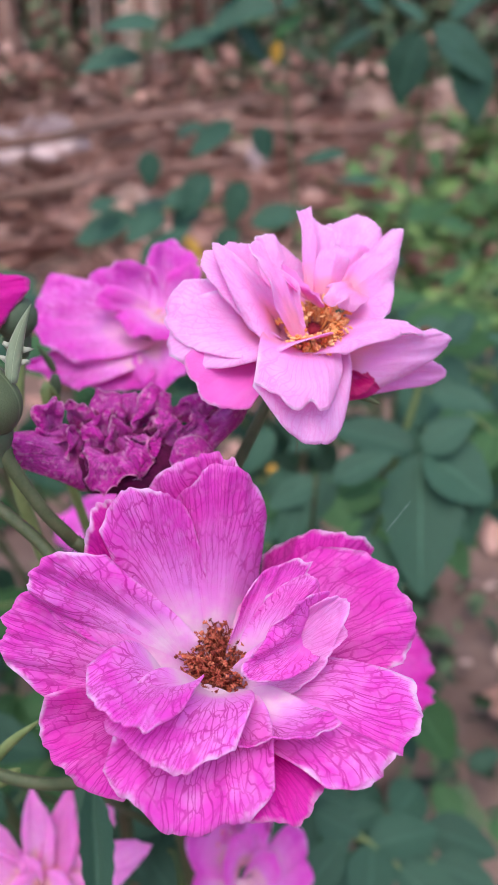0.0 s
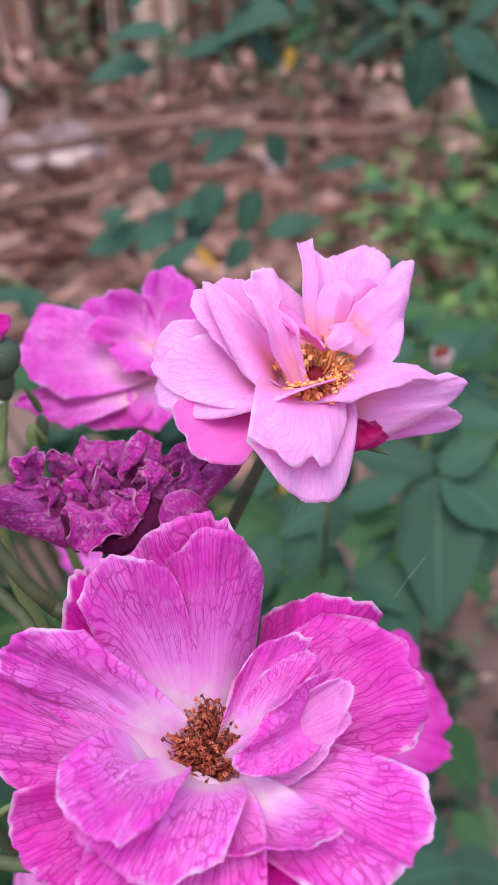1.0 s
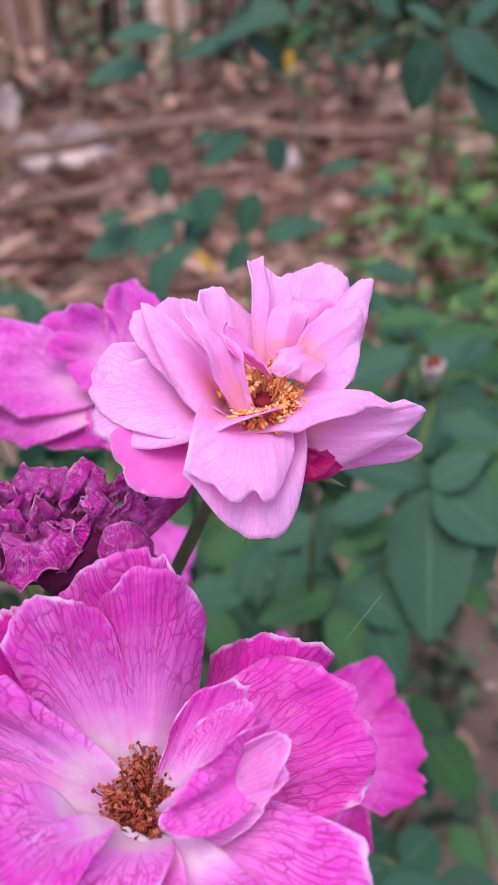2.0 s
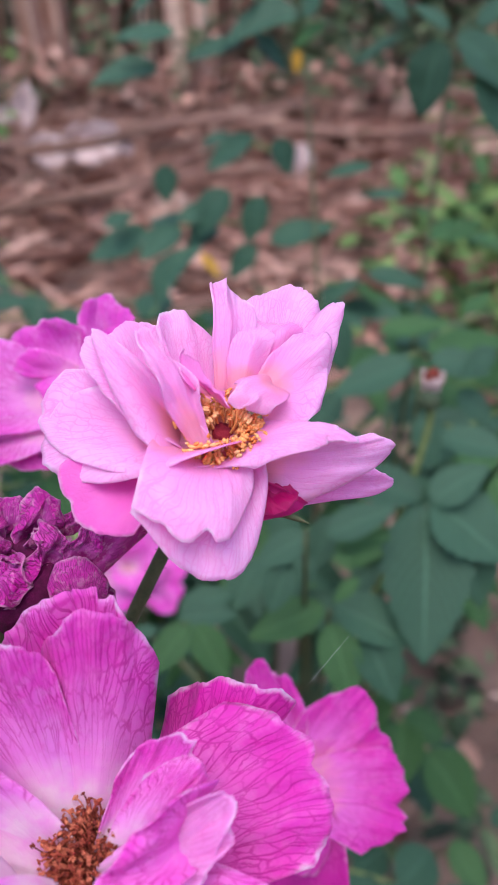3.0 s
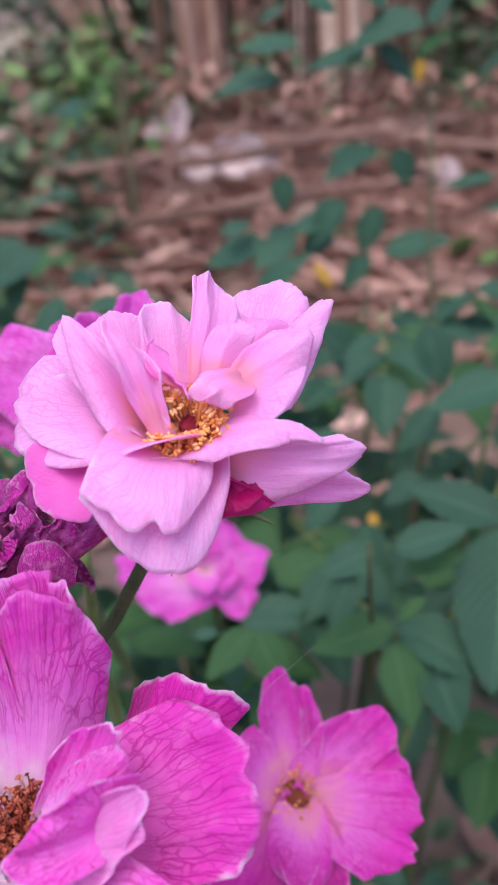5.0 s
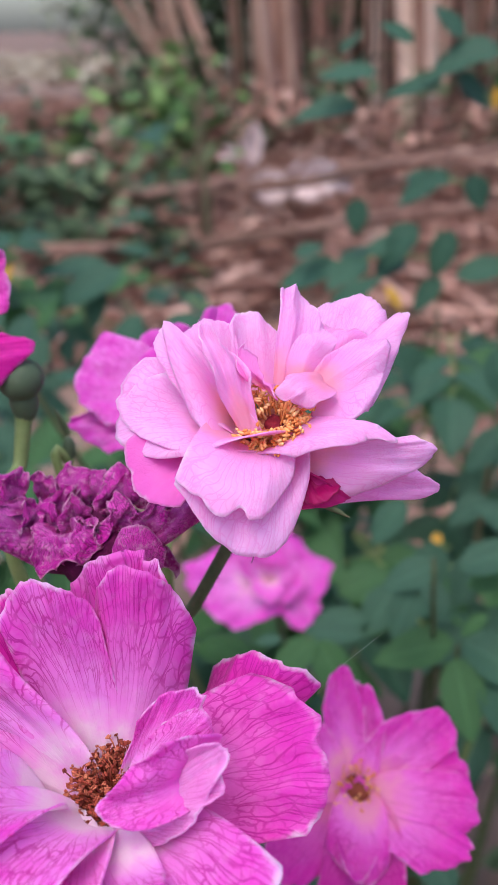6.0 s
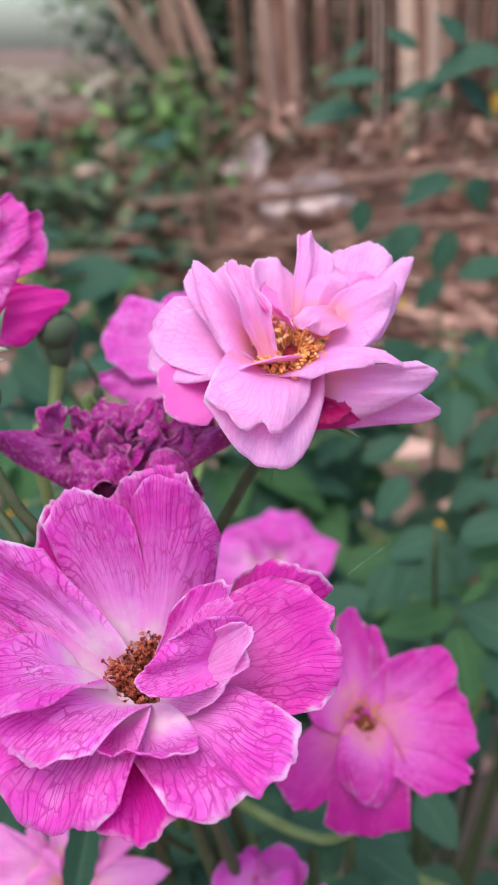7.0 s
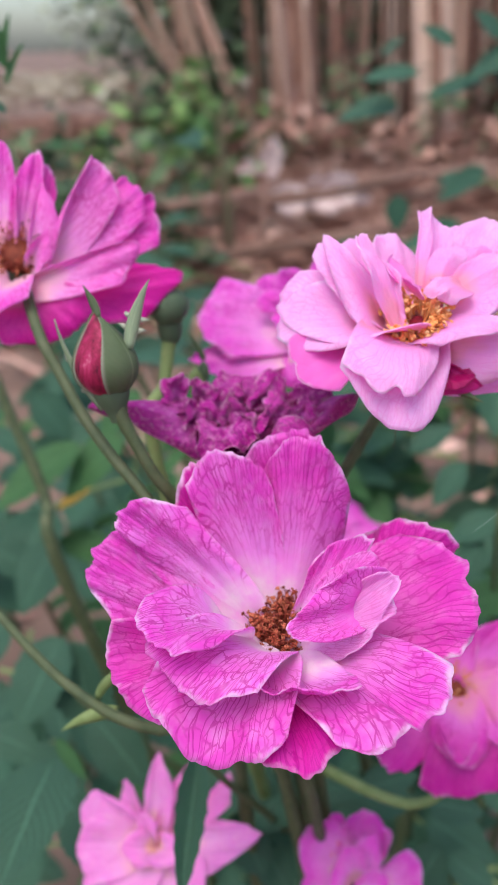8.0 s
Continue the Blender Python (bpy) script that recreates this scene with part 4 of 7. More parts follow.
leaflet(cane, (-0.0189, 0.6627, 0.5314), (-0.0529, 0.6563, 0.5099), 1.10, kind=0)
leaflet(cane, (-0.0028, 0.6632, 0.5297), (0.0099, 0.6597, 0.5072), 1.20, kind=1)
leaflet(cane, (-0.0803, 0.6630, 0.5110), (-0.0807, 0.6578, 0.4851), 1.20, kind=0)
leaflet(cane, (0.0647, 0.6692, 0.5124), (0.0295, 0.6696, 0.5058), 0.70, kind=0)
leaflet(cane, (-0.1263, 0.6554, 0.4682), (-0.1041, 0.6622, 0.4771), 1.20, kind=0)
leaflet(cane, (-0.0338, 0.6455, 0.4974), (-0.0577, 0.6364, 0.4690), 1.20, kind=1)
leaflet(cane, (-0.0097, 0.6464, 0.4945), (-0.0212, 0.6384, 0.4632), 1.10, kind=0)
leaflet(cane, (-0.0029, 0.6398, 0.4653), (0.0413, 0.6431, 0.4788), 1.00, kind=0)
leaflet(cane, (-0.0130, 0.6383, 0.4613), (-0.0330, 0.6309, 0.4401), 1.10, kind=1)
leaflet(cane, (0.0912, 0.6731, 0.4921), (0.0561, 0.6761, 0.4921), 0.60, kind=0)
leaflet(cane, (-0.0691, 0.6471, 0.4764), (-0.0325, 0.6538, 0.4877), 1.00, kind=0)
leaflet(cane, (-0.0516, 0.6335, 0.4556), (-0.0371, 0.6305, 0.4401), 0.70, mat=GOLD_LEAF, kind=0)
cane = stem(bush, [(0.043, 0.388, 0.0), (0.074, 0.431, 0.276), (0.0859, 0.4348, 0.4605)], [0.0026, 0.0016, 0.0008], STEM, name="cane", seed=3)
leaflet(cane, (0.0804, 0.4363, 0.4625), (0.0406, 0.4318, 0.4471), 0.90, kind=0)
leaflet(cane, (0.0895, 0.4366, 0.4658), (0.1182, 0.4304, 0.4628), 1.10, kind=0)
leaflet(cane, (0.0849, 0.4168, 0.4450), (0.0930, 0.4035, 0.4224), 1.00, kind=0)
leaflet(cane, (0.0367, 0.4747, 0.4723), (0.0504, 0.4633, 0.4443), 1.00, kind=1)
leaflet(cane, (0.0609, 0.5287, 0.4778), (0.0959, 0.5251, 0.4755), 0.80, kind=0)
leaflet(cane, (0.0671, 0.4807, 0.4622), (0.1043, 0.4792, 0.4694), 0.70, mat=FRESH, kind=0)
leaflet(cane, (0.1080, 0.4707, 0.4773), (0.1204, 0.4725, 0.4892), 1.00, mat=FRESH, kind=0)
leaflet(cane, (0.1030, 0.5308, 0.4984), (0.1227, 0.5311, 0.5116), 0.80, mat=FRESH, kind=0)
leaflet(cane, (0.1036, 0.4286, 0.4524), (0.1200, 0.4194, 0.4400), 1.20, kind=0)
leaflet(cane, (0.0479, 0.4500, 0.4390), (0.0291, 0.4390, 0.4171), 1.00, kind=0)
cane = stem(bush, [(0.028, 0.348, 0.0), (0.064, 0.360, 0.268), (0.0795, 0.3321, 0.4471)], [0.0026, 0.0016, 0.0008], STEM, name="cane", seed=4)
leaflet(cane, (0.0795, 0.3321, 0.4471), (0.0801, 0.2872, 0.4056), 1.00, face=(0.1,-0.7,0.7), kind=0)
leaflet(cane, (0.0826, 0.3324, 0.4484), (0.1118, 0.3174, 0.4354), 1.35, kind=1)
leaflet(cane, (0.0815, 0.3331, 0.4491), (0.1023, 0.3381, 0.4642), 1.10, kind=0)
leaflet(cane, (0.0778, 0.3382, 0.4469), (0.0409, 0.3452, 0.4541), 0.90, kind=0)
leaflet(cane, (0.0686, 0.3396, 0.4290), (0.0514, 0.3311, 0.4153), 0.85, mat=FRESH, kind=0)
leaflet(cane, (0.0633, 0.3526, 0.4296), (0.0425, 0.3492, 0.4230), 0.60, mat=FRESH, kind=0)
leaflet(cane, (0.0920, 0.3323, 0.4414), (0.1045, 0.3109, 0.4158), 0.90, kind=2)
cane = stem(bush, [(0.013, 0.348, 0.0), (0.038, 0.347, 0.249), (0.0441, 0.3051, 0.4143)], [0.0026, 0.0016, 0.0008], STEM, name="cane", seed=5)
leaflet(cane, (0.0419, 0.3057, 0.4150), (0.0127, 0.2965, 0.4058), 0.90, mat=FRESH, kind=0)
leaflet(cane, (0.0465, 0.3063, 0.4158), (0.0790, 0.2970, 0.4087), 0.90, kind=1)
leaflet(cane, (0.0443, 0.2979, 0.4136), (0.0545, 0.2783, 0.3932), 0.95, mat=FRESH, kind=0)
leaflet(cane, (0.0572, 0.3000, 0.4091), (0.0717, 0.2819, 0.3916), 0.90, kind=2)
leaflet(cane, (0.0370, 0.3193, 0.4160), (0.0247, 0.3292, 0.4296), 0.90, kind=0)
leaflet(cane, (0.0531, 0.3249, 0.4074), (0.0657, 0.3345, 0.4213), 0.90, kind=0)
cane = stem(bush, [(0.000, 0.340, 0.0), (0.005, 0.335, 0.250), (-0.0096, 0.2893, 0.4166)], [0.0026, 0.0016, 0.0008], STEM, name="cane", seed=6)
leaflet(cane, (-0.0075, 0.2896, 0.4165), (-0.0217, 0.2740, 0.4033), 0.90, mat=FRESH, kind=0)
leaflet(cane, (-0.0054, 0.2893, 0.4157), (0.0087, 0.2775, 0.4008), 0.90, mat=FRESH, kind=1)
leaflet(cane, (-0.0134, 0.2977, 0.4118), (0.0098, 0.3024, 0.4130), 0.80, kind=0)
leaflet(cane, (-0.0196, 0.2861, 0.4156), (-0.0294, 0.2827, 0.4148), 0.90, kind=0)
cane = stem(bush, [(0.025, 0.372, 0.0), (0.040, 0.369, 0.242), (0.0356, 0.3253, 0.4029)], [0.0026, 0.0016, 0.0008], STEM, name="cane", seed=7)
leaflet(cane, (0.0466, 0.3264, 0.4035), (0.0167, 0.3136, 0.3913), 0.90, kind=0)
leaflet(cane, (0.0204, 0.3955, 0.4001), (0.0269, 0.3813, 0.3783), 1.10, kind=0)
leaflet(cane, (0.0127, 0.3486, 0.4040), (0.0020, 0.3327, 0.3857), 1.10, kind=0)
leaflet(cane, (0.0451, 0.3792, 0.4090), (0.0365, 0.3635, 0.3868), 1.00, kind=0)
leaflet(cane, (-0.0214, 0.4311, 0.4121), (-0.0005, 0.4423, 0.4265), 1.00, kind=0)
leaflet(cane, (0.0427, 0.4273, 0.4117), (0.0256, 0.4180, 0.3974), 1.10, kind=0)
leaflet(cane, (-0.0143, 0.3574, 0.3888), (0.0091, 0.3690, 0.3987), 1.10, mat=FRESH, kind=0)
leaflet(cane, (-0.0177, 0.3306, 0.3886), (0.0051, 0.3396, 0.3936), 1.00, kind=0)
cane = stem(bush, [(-0.062, 0.436, 0.0), (-0.140, 0.520, 0.281), (-0.2374, 0.5644, 0.4676)], [0.0026, 0.0016, 0.0008], STEM, name="cane", seed=8)
leaflet(cane, (-0.2196, 0.5531, 0.4757), (-0.2611, 0.5215, 0.4554), 1.00, kind=0)
leaflet(cane, (-0.2377, 0.5665, 0.4751), (-0.2808, 0.5396, 0.4748), 0.80, kind=0)
leaflet(cane, (-0.2310, 0.5447, 0.4692), (-0.2357, 0.5307, 0.4367), 0.90, kind=0)
leaflet(cane, (-0.2414, 0.4754, 0.4653), (-0.2563, 0.4548, 0.4411), 1.10, kind=0)
leaflet(cane, (-0.1838, 0.5083, 0.4604), (-0.2005, 0.4892, 0.4348), 1.00, kind=0)
leaflet(cane, (-0.2196, 0.4202, 0.4508), (-0.2340, 0.3971, 0.4273), 1.00, kind=0)
leaflet(cane, (-0.1357, 0.3426, 0.4447), (-0.1175, 0.3564, 0.4497), 0.90, mat=FRESH, kind=0)
leaflet(cane, (-0.1429, 0.3488, 0.4641), (-0.1568, 0.3285, 0.4456), 1.10, mat=FRESH, kind=0)
leaflet(cane, (-0.2821, 0.5164, 0.4844), (-0.2875, 0.5070, 0.4672), 0.80, mat=GOLD_LEAF, kind=0)
leaflet(cane, (-0.1508, 0.4746, 0.4687), (-0.1216, 0.4854, 0.4708), 0.80, kind=0)
cane = stem(bush, [(-0.030, 0.364, 0.0), (-0.066, 0.347, 0.281), (-0.1221, 0.2907, 0.4691)], [0.0026, 0.0016, 0.0008], STEM, name="cane", seed=9)
leaflet(cane, (-0.1356, 0.2808, 0.4663), (-0.1616, 0.2502, 0.4485), 0.80, mat=FRESH, kind=0)
leaflet(cane, (-0.1210, 0.2912, 0.4690), (-0.1383, 0.2682, 0.4483), 1.00, mat=FRESH, kind=0)
leaflet(cane, (-0.1615, 0.2848, 0.4581), (-0.1799, 0.2767, 0.4698), 1.00, kind=0)
leaflet(cane, (-0.1548, 0.3449, 0.4652), (-0.1750, 0.3405, 0.4850), 1.10, kind=0)
leaflet(cane, (-0.1754, 0.3094, 0.4734), (-0.1582, 0.3109, 0.4524), 1.10, kind=0)
leaflet(cane, (-0.1390, 0.2910, 0.4420), (-0.1498, 0.2791, 0.4350), 0.80, mat=GOLD_LEAF, kind=0)
leaflet(cane, (-0.0724, 0.2524, 0.4882), (-0.0798, 0.2432, 0.4781), 0.60, mat=FRESH, kind=0)
cane = stem(bush, [(-0.020, 0.324, 0.0), (-0.051, 0.287, 0.240), (-0.1016, 0.2099, 0.4002)], [0.0026, 0.0016, 0.0008], STEM, name="cane", seed=10)
leaflet(cane, (-0.0765, 0.1593, 0.4284), (-0.0700, 0.1207, 0.4248), 1.10, kind=0)
leaflet(cane, (-0.1173, 0.2263, 0.4122), (-0.1236, 0.1966, 0.3890), 1.10, kind=0)
leaflet(cane, (-0.1131, 0.2272, 0.4099), (-0.0961, 0.2089, 0.3809), 1.00, kind=1)
leaflet(cane, (-0.1573, 0.2861, 0.4122), (-0.1649, 0.2602, 0.3876), 1.20, kind=0)
leaflet(cane, (-0.1737, 0.2879, 0.3922), (-0.1953, 0.2817, 0.4073), 1.20, kind=0)
leaflet(cane, (-0.0840, 0.1911, 0.4165), (-0.0592, 0.1841, 0.3966), 0.90, kind=0)
leaflet(cane, (-0.1278, 0.2681, 0.3998), (-0.1442, 0.2710, 0.4179), 1.00, kind=0)
leaflet(cane, (-0.1056, 0.1859, 0.3969), (-0.1220, 0.1818, 0.4057), 1.20, kind=0)
leaflet(cane, (-0.0786, 0.1747, 0.3994), (-0.0951, 0.1726, 0.4081), 1.10, kind=0)
leaflet(cane, (-0.0728, 0.1574, 0.4389), (-0.0620, 0.1542, 0.4296), 0.50, mat=FRESH, kind=0)
leaflet(cane, (-0.0807, 0.1708, 0.3977), (-0.0656, 0.1591, 0.3816), 1.10, kind=0)
leaflet(cane, (-0.1470, 0.2314, 0.4094), (-0.1518, 0.2124, 0.3947), 1.20, kind=0)
cane = stem(bush, [(0.005, 0.324, 0.0), (0.003, 0.281, 0.235), (-0.0190, 0.1974, 0.3923)], [0.0026, 0.0016, 0.0008], STEM, name="cane", seed=11)
leaflet(cane, (-0.0080, 0.1985, 0.4038), (-0.0294, 0.1787, 0.3937), 1.30, kind=1)
leaflet(cane, (-0.0039, 0.2121, 0.3877), (0.0220, 0.2164, 0.3875), 1.20, kind=0)
leaflet(cane, (0.0044, 0.2104, 0.3847), (-0.0111, 0.2098, 0.3874), 1.20, kind=0)
leaflet(cane, (0.0264, 0.2135, 0.3845), (0.0490, 0.2081, 0.3790), 1.20, kind=0)
leaflet(cane, (0.0317, 0.2016, 0.3871), (0.0245, 0.1872, 0.3761), 1.20, kind=0)
leaflet(cane, (-0.0188, 0.1801, 0.3914), (-0.0069, 0.1715, 0.3820), 1.20, kind=0)
leaflet(cane, (0.0413, 0.2424, 0.3836), (0.0566, 0.2317, 0.3735), 1.20, kind=0)
leaflet(cane, (-0.0311, 0.1886, 0.4022), (-0.0402, 0.1823, 0.4004), 1.20, kind=0)
leaflet(cane, (0.0351, 0.1993, 0.3870), (0.0495, 0.1938, 0.3844), 1.20, kind=0)
leaflet(cane, (0.0424, 0.1913, 0.3817), (0.0318, 0.1809, 0.3735), 1.20, kind=0)
cane = stem(bush, [(-0.003, 0.300, 0.0), (-0.002, 0.242, 0.278), (-0.0216, 0.1435, 0.4629)], [0.0026, 0.0016, 0.0008], STEM, name="cane", seed=12)
leaflet(cane, (-0.0213, 0.1430, 0.4638), (-0.0142, 0.1148, 0.4513), 0.36, face=(0.3,-0.9,0.3), kind=1)
cane = stem(bush, [(0.015, 0.364, 0.0), (0.034, 0.347, 0.276), (0.0337, 0.2904, 0.4605)], [0.0026, 0.0016, 0.0008], STEM, name="cane", seed=13)
leaflet(cane, (0.0343, 0.2978, 0.4535), (0.0150, 0.2921, 0.4433), 1.00, kind=0)
leaflet(cane, (0.0416, 0.3061, 0.4488), (0.0655, 0.3098, 0.4607), 0.90, kind=0)
leaflet(cane, (0.0449, 0.3109, 0.4380), (0.0652, 0.3130, 0.4457), 0.80, mat=FRESH, kind=0)
leaflet(cane, (0.0281, 0.2933, 0.4457), (0.0222, 0.2823, 0.4292), 1.00, kind=0)
leaflet(cane, (0.0532, 0.2971, 0.4365), (0.0446, 0.2925, 0.4284), 0.80, mat=FRESH, kind=0)
leaflet(cane, (0.0161, 0.3342, 0.4560), (0.0049, 0.3245, 0.4389), 1.00, kind=0)
leaflet(cane, (0.0759, 0.3486, 0.4509), (0.0813, 0.3408, 0.4384), 1.20, kind=0)
leaflet(cane, (0.0886, 0.3718, 0.4569), (0.1186, 0.3639, 0.4562), 0.90, kind=0)
leaflet(cane, (0.1152, 0.4190, 0.4791), (0.1000, 0.4169, 0.4643), 1.10, kind=0)
cane = stem(bush, [(0.000, 0.316, 0.0), (-0.002, 0.272, 0.243), (-0.0232, 0.1879, 0.4057)], [0.0026, 0.0016, 0.0008], STEM, name="cane", seed=14)
leaflet(cane, (-0.0264, 0.1869, 0.4127), (-0.0411, 0.1721, 0.4061), 1.20, kind=1)
leaflet(cane, (-0.0199, 0.1891, 0.4056), (-0.0056, 0.1788, 0.3934), 1.20, kind=0)
leaflet(cane, (-0.0115, 0.1860, 0.4141), (-0.0244, 0.1716, 0.4061), 1.30, kind=1)
leaflet(cane, (0.0011, 0.1922, 0.4029), (0.0180, 0.1883, 0.3968), 1.20, kind=0)
leaflet(cane, (-0.0066, 0.1935, 0.4058), (0.0064, 0.1987, 0.4076), 1.10, kind=0)
leaflet(cane, (-0.0269, 0.1779, 0.4053), (-0.0143, 0.1675, 0.3935), 1.20, kind=0)
leaflet(cane, (0.0061, 0.2009, 0.4028), (0.0221, 0.2087, 0.4078), 1.10, kind=0)
leaflet(cane, (0.0268, 0.2037, 0.4026), (0.0437, 0.2048, 0.4028), 1.20, kind=0)
cane = stem(bush, [(0.000, 0.404, 0.0), (0.008, 0.552, 0.160), (-0.0032, 0.6597, 0.2669)], [0.0026, 0.0016, 0.0008], STEM, name="cane", seed=15)
leaflet(cane, (-0.0043, 0.6553, 0.2592), (0.0102, 0.6492, 0.2464), 1.10, mat=GOLD_LEAF, kind=0)
leaflet(cane, (-0.0236, 0.6634, 0.2780), (0.0211, 0.6737, 0.2907), 1.00, kind=0)
leaflet(cane, (0.0160, 0.6283, 0.2497), (-0.0030, 0.6133, 0.2279), 1.00, kind=0)
cane = stem(bush, [(-0.015, 0.324, 0.0), (-0.062, 0.307, 0.354), (-0.1292, 0.2502, 0.5898)], [0.0026, 0.0016, 0.0008], STEM, name="cane", seed=16)
leaflet(cane, (-0.1276, 0.2526, 0.6064), (-0.1226, 0.2562, 0.6192), 0.50, mat=FRESH, kind=0)
leaflet(cane, (-0.1274, 0.2529, 0.6113), (-0.1286, 0.2519, 0.6240), 0.60, mat=FRESH, kind=0)
leaflet(cane, (-0.1273, 0.2530, 0.6145), (-0.1252, 0.2542, 0.6271), 0.50, mat=FRESH, kind=0)
leaflet(cane, (-0.1286, 0.2514, 0.5982), (-0.1349, 0.2472, 0.6051), 0.80, kind=0)
cane = stem(bush, [(0.050, 0.404, 0.0), (0.107, 0.423, 0.093), (0.1450, 0.4016, 0.1558)], [0.0026, 0.0016, 0.0008], STEM, name="cane", seed=17)
leaflet(cane, (0.1305, 0.3927, 0.1711), (0.1496, 0.3677, 0.1564), 1.00, mat=FRESH, kind=0)
leaflet(cane, (0.1563, 0.4110, 0.1671), (0.1778, 0.4160, 0.1788), 1.00, kind=0)
leaflet(cane, (0.1525, 0.3623, 0.1532), (0.1379, 0.3458, 0.1375), 1.00, mat=FRESH, kind=0)
leaflet(cane, (0.1636, 0.3738, 0.1654), (0.1720, 0.3575, 0.1558), 1.00, mat=FRESH, kind=0)
leaflet(cane, (0.1383, 0.4130, 0.1636), (0.1458, 0.4175, 0.1696), 1.00, kind=0)


leaflet(cane, (0.0175, 0.4597, 0.3658), (0.0188, 0.4521, 0.3615), 1.20, mat=GOLD_LEAF, kind=0)


dice = random.Random(5)
for count, low, high, fresh in ((48, (-0.13, 0.38, 0.14), (0.06, 0.76, 0.45), 0.4), (26, (0.08, 0.42, 0.33), (0.22, 0.78, 0.46), 0.6), (52, (-0.36, 0.24, 0.06), (-0.09, 0.62, 0.44), 0.15), (20, (-0.08, 0.27, 0.03), (0.06, 0.5, 0.33), 0.2), (16, (-0.45, 0.42, 0.30), (-0.17, 0.80, 0.48), 0.15), (6, (0.03, 0.28, 0.23), (0.055, 0.33, 0.27), 0.1), (22, (-0.06, 0.46, 0.30), (0.03, 0.60, 0.40), 0.25), (11, (-0.51, 0.59, 0.33), (-0.24, 0.94, 0.52), 0.3), (4, (-0.07, 0.62, 0.39), (0.04, 0.88, 0.50), 0.3)):
    for k in range(count):
        at = [dice.uniform(p, q) for p, q in zip(low, high)]
        way = (dice.uniform(-1, 1), dice.uniform(-1, 0.5), dice.uniform(-0.3, 0.5))
        spray(bush, at, way, dice.uniform(0.05, 0.085), dice.randrange(10 ** 6), FRESH if dice.random() < fresh else LEAF)
for k in range(14):
    x, y, z = dice.uniform(-0.32, 0.08), dice.uniform(0.32, 0.66), dice.uniform(0.28, 0.45)
    stem(bush, [(x * 0.5, y, 0), (x * 0.8, y + 0.02, z * 0.5), (x, y, z)], [0.003, 0.0024, 0.0012], CANE if k % 2 else STEM, name="cane", seed=k)

# ---- the large vivid rose ----
big = rose_thing((0.008, 0.116, 0.530), "wide open vivid pink rose with dark veins and withered stamens", VIVID)
UPB = (-0.05, -0.35, 0.93)
petal(big, (8, 4, -9), (8, 27, 2), (18, 20, 10.5), (26, 20.5, 8.5), bow=-1, curl=0.5, blunt=0.45, ruffle=1.3, dark=0.75)
petal(big, (-1, 5, -9), (-15.5, 21, 16.0), (-4.5, 18.5, 25.4), (2.5, 17, 24.8), bow=-3, dark=0.15, blunt=0.45, ruffle=1.3)
petal(big, (-3, 3, -9), (-22, 4, 10), (-19, 10, 20), (-14, 11, 20), bow=-2, dark=0.85, blunt=0.45, ruffle=1.3)
petal(big, (1, -3, -9), (19, -20, -4), (13, -24.5, -5), (5, -25.5, -7), bow=3, dark=0.9, blunt=0.45, ruffle=1.3)
petal(big, (-3, -2, -8), (-12, -24, -5.5), (-22, -17, -6), (-25, -14, 2), bow=3, dark=0.5, blunt=0.45, ruffle=1.3)
petal(big, (-3, 0, -7), (-25, -10, -1), (-31, -6.5, 8), (-27, 0, 13), bow=-1.5, notch=0.03, blunt=0.45, ruffle=1.3, dark=0.2)
petal(big, (3, 3, -6), (18, 17, 11), (29.5, 10, 8.5), (31, 1, 0), bow=-1, cup=1.2, wide=0.36, notch=0.05, blunt=0.45, ruffle=1.3, dark=0.42)
petal(big, (3, -1, -6), (31, -9.5, 5), (28, -18.5, 2), (18, -25, 1), bow=1.5, cup=0.5, wide=0.36, notch=0.04, blunt=0.45, ruffle=1.3, dark=0.12)
petal(big, (-1, -3, -6), (9.5, -26, -3), (-2, -26, -8), (-13.5, -24.5, -1), bow=4.5, cup=1.0, wide=0.36, blunt=0.45, ruffle=1.3, dark=0.1)
petal(big, (-3, 1, -5), (-25, -3, 8), (-27, -2, 16.5), (-18, 0, 18), bow=-2.5, cup=1.0, wide=0.36, blunt=0.45, ruffle=1.3)
petal(big, (0, 4, -6), (-7.6, 15.2, 18.5), (0.7, 12.4, 27), (7.6, 18.5, 16), bow=-3, cup=1.2, wide=0.30, arch=2.4, blunt=0.35, ruffle=0.9, dark=0.2)
petal(big, (-2, 4, -5.5), (-18.8, 6.4, 20), (-11, 8.2, 24.8), (-4.6, 10.6, 19.4), bow=-3, cup=1.8, wide=0.32, blunt=0.35, ruffle=0.9, dark=0.08)
petal(big, (0, -3, -5), (3.5, -23, 2), (-6, -24, 2.5), (-13.5, -22.5, 7), bow=4, cup=0.6, wide=0.36, blunt=0.45, ruffle=1.3)
petal(big, (-5.5, -5, -3.5), (-3.5, -20.5, 8), (-11, -24, 9.5), (-17.3, -15.2, 10.2), bow=3.5, cup=0.6, wide=0.52, blunt=0.6, arch=2.2, ruffle=1.0)
petal(big, (3, -6, -2), (-2.2, -13, 2.2), (7.2, -20.4, 4.2), (18.4, -18.2, 8), bow=2.5, cup=0.2, wide=0.30, notch=0.10, curl=-0.5, blunt=0.5, ruffle=1.2, lobes=1.6)
petal(big, (2.6, 1.0, -2.9), (4.7, 5.0, 8.3), (8.7, 7.0, 12.4), (15.1, 6.0, 15.2), bow=-0.6, cup=0.6, wide=0.4, curl=-0.8, ruffle=0.9, blunt=0.3, lobes=1.4, dark=0.05)
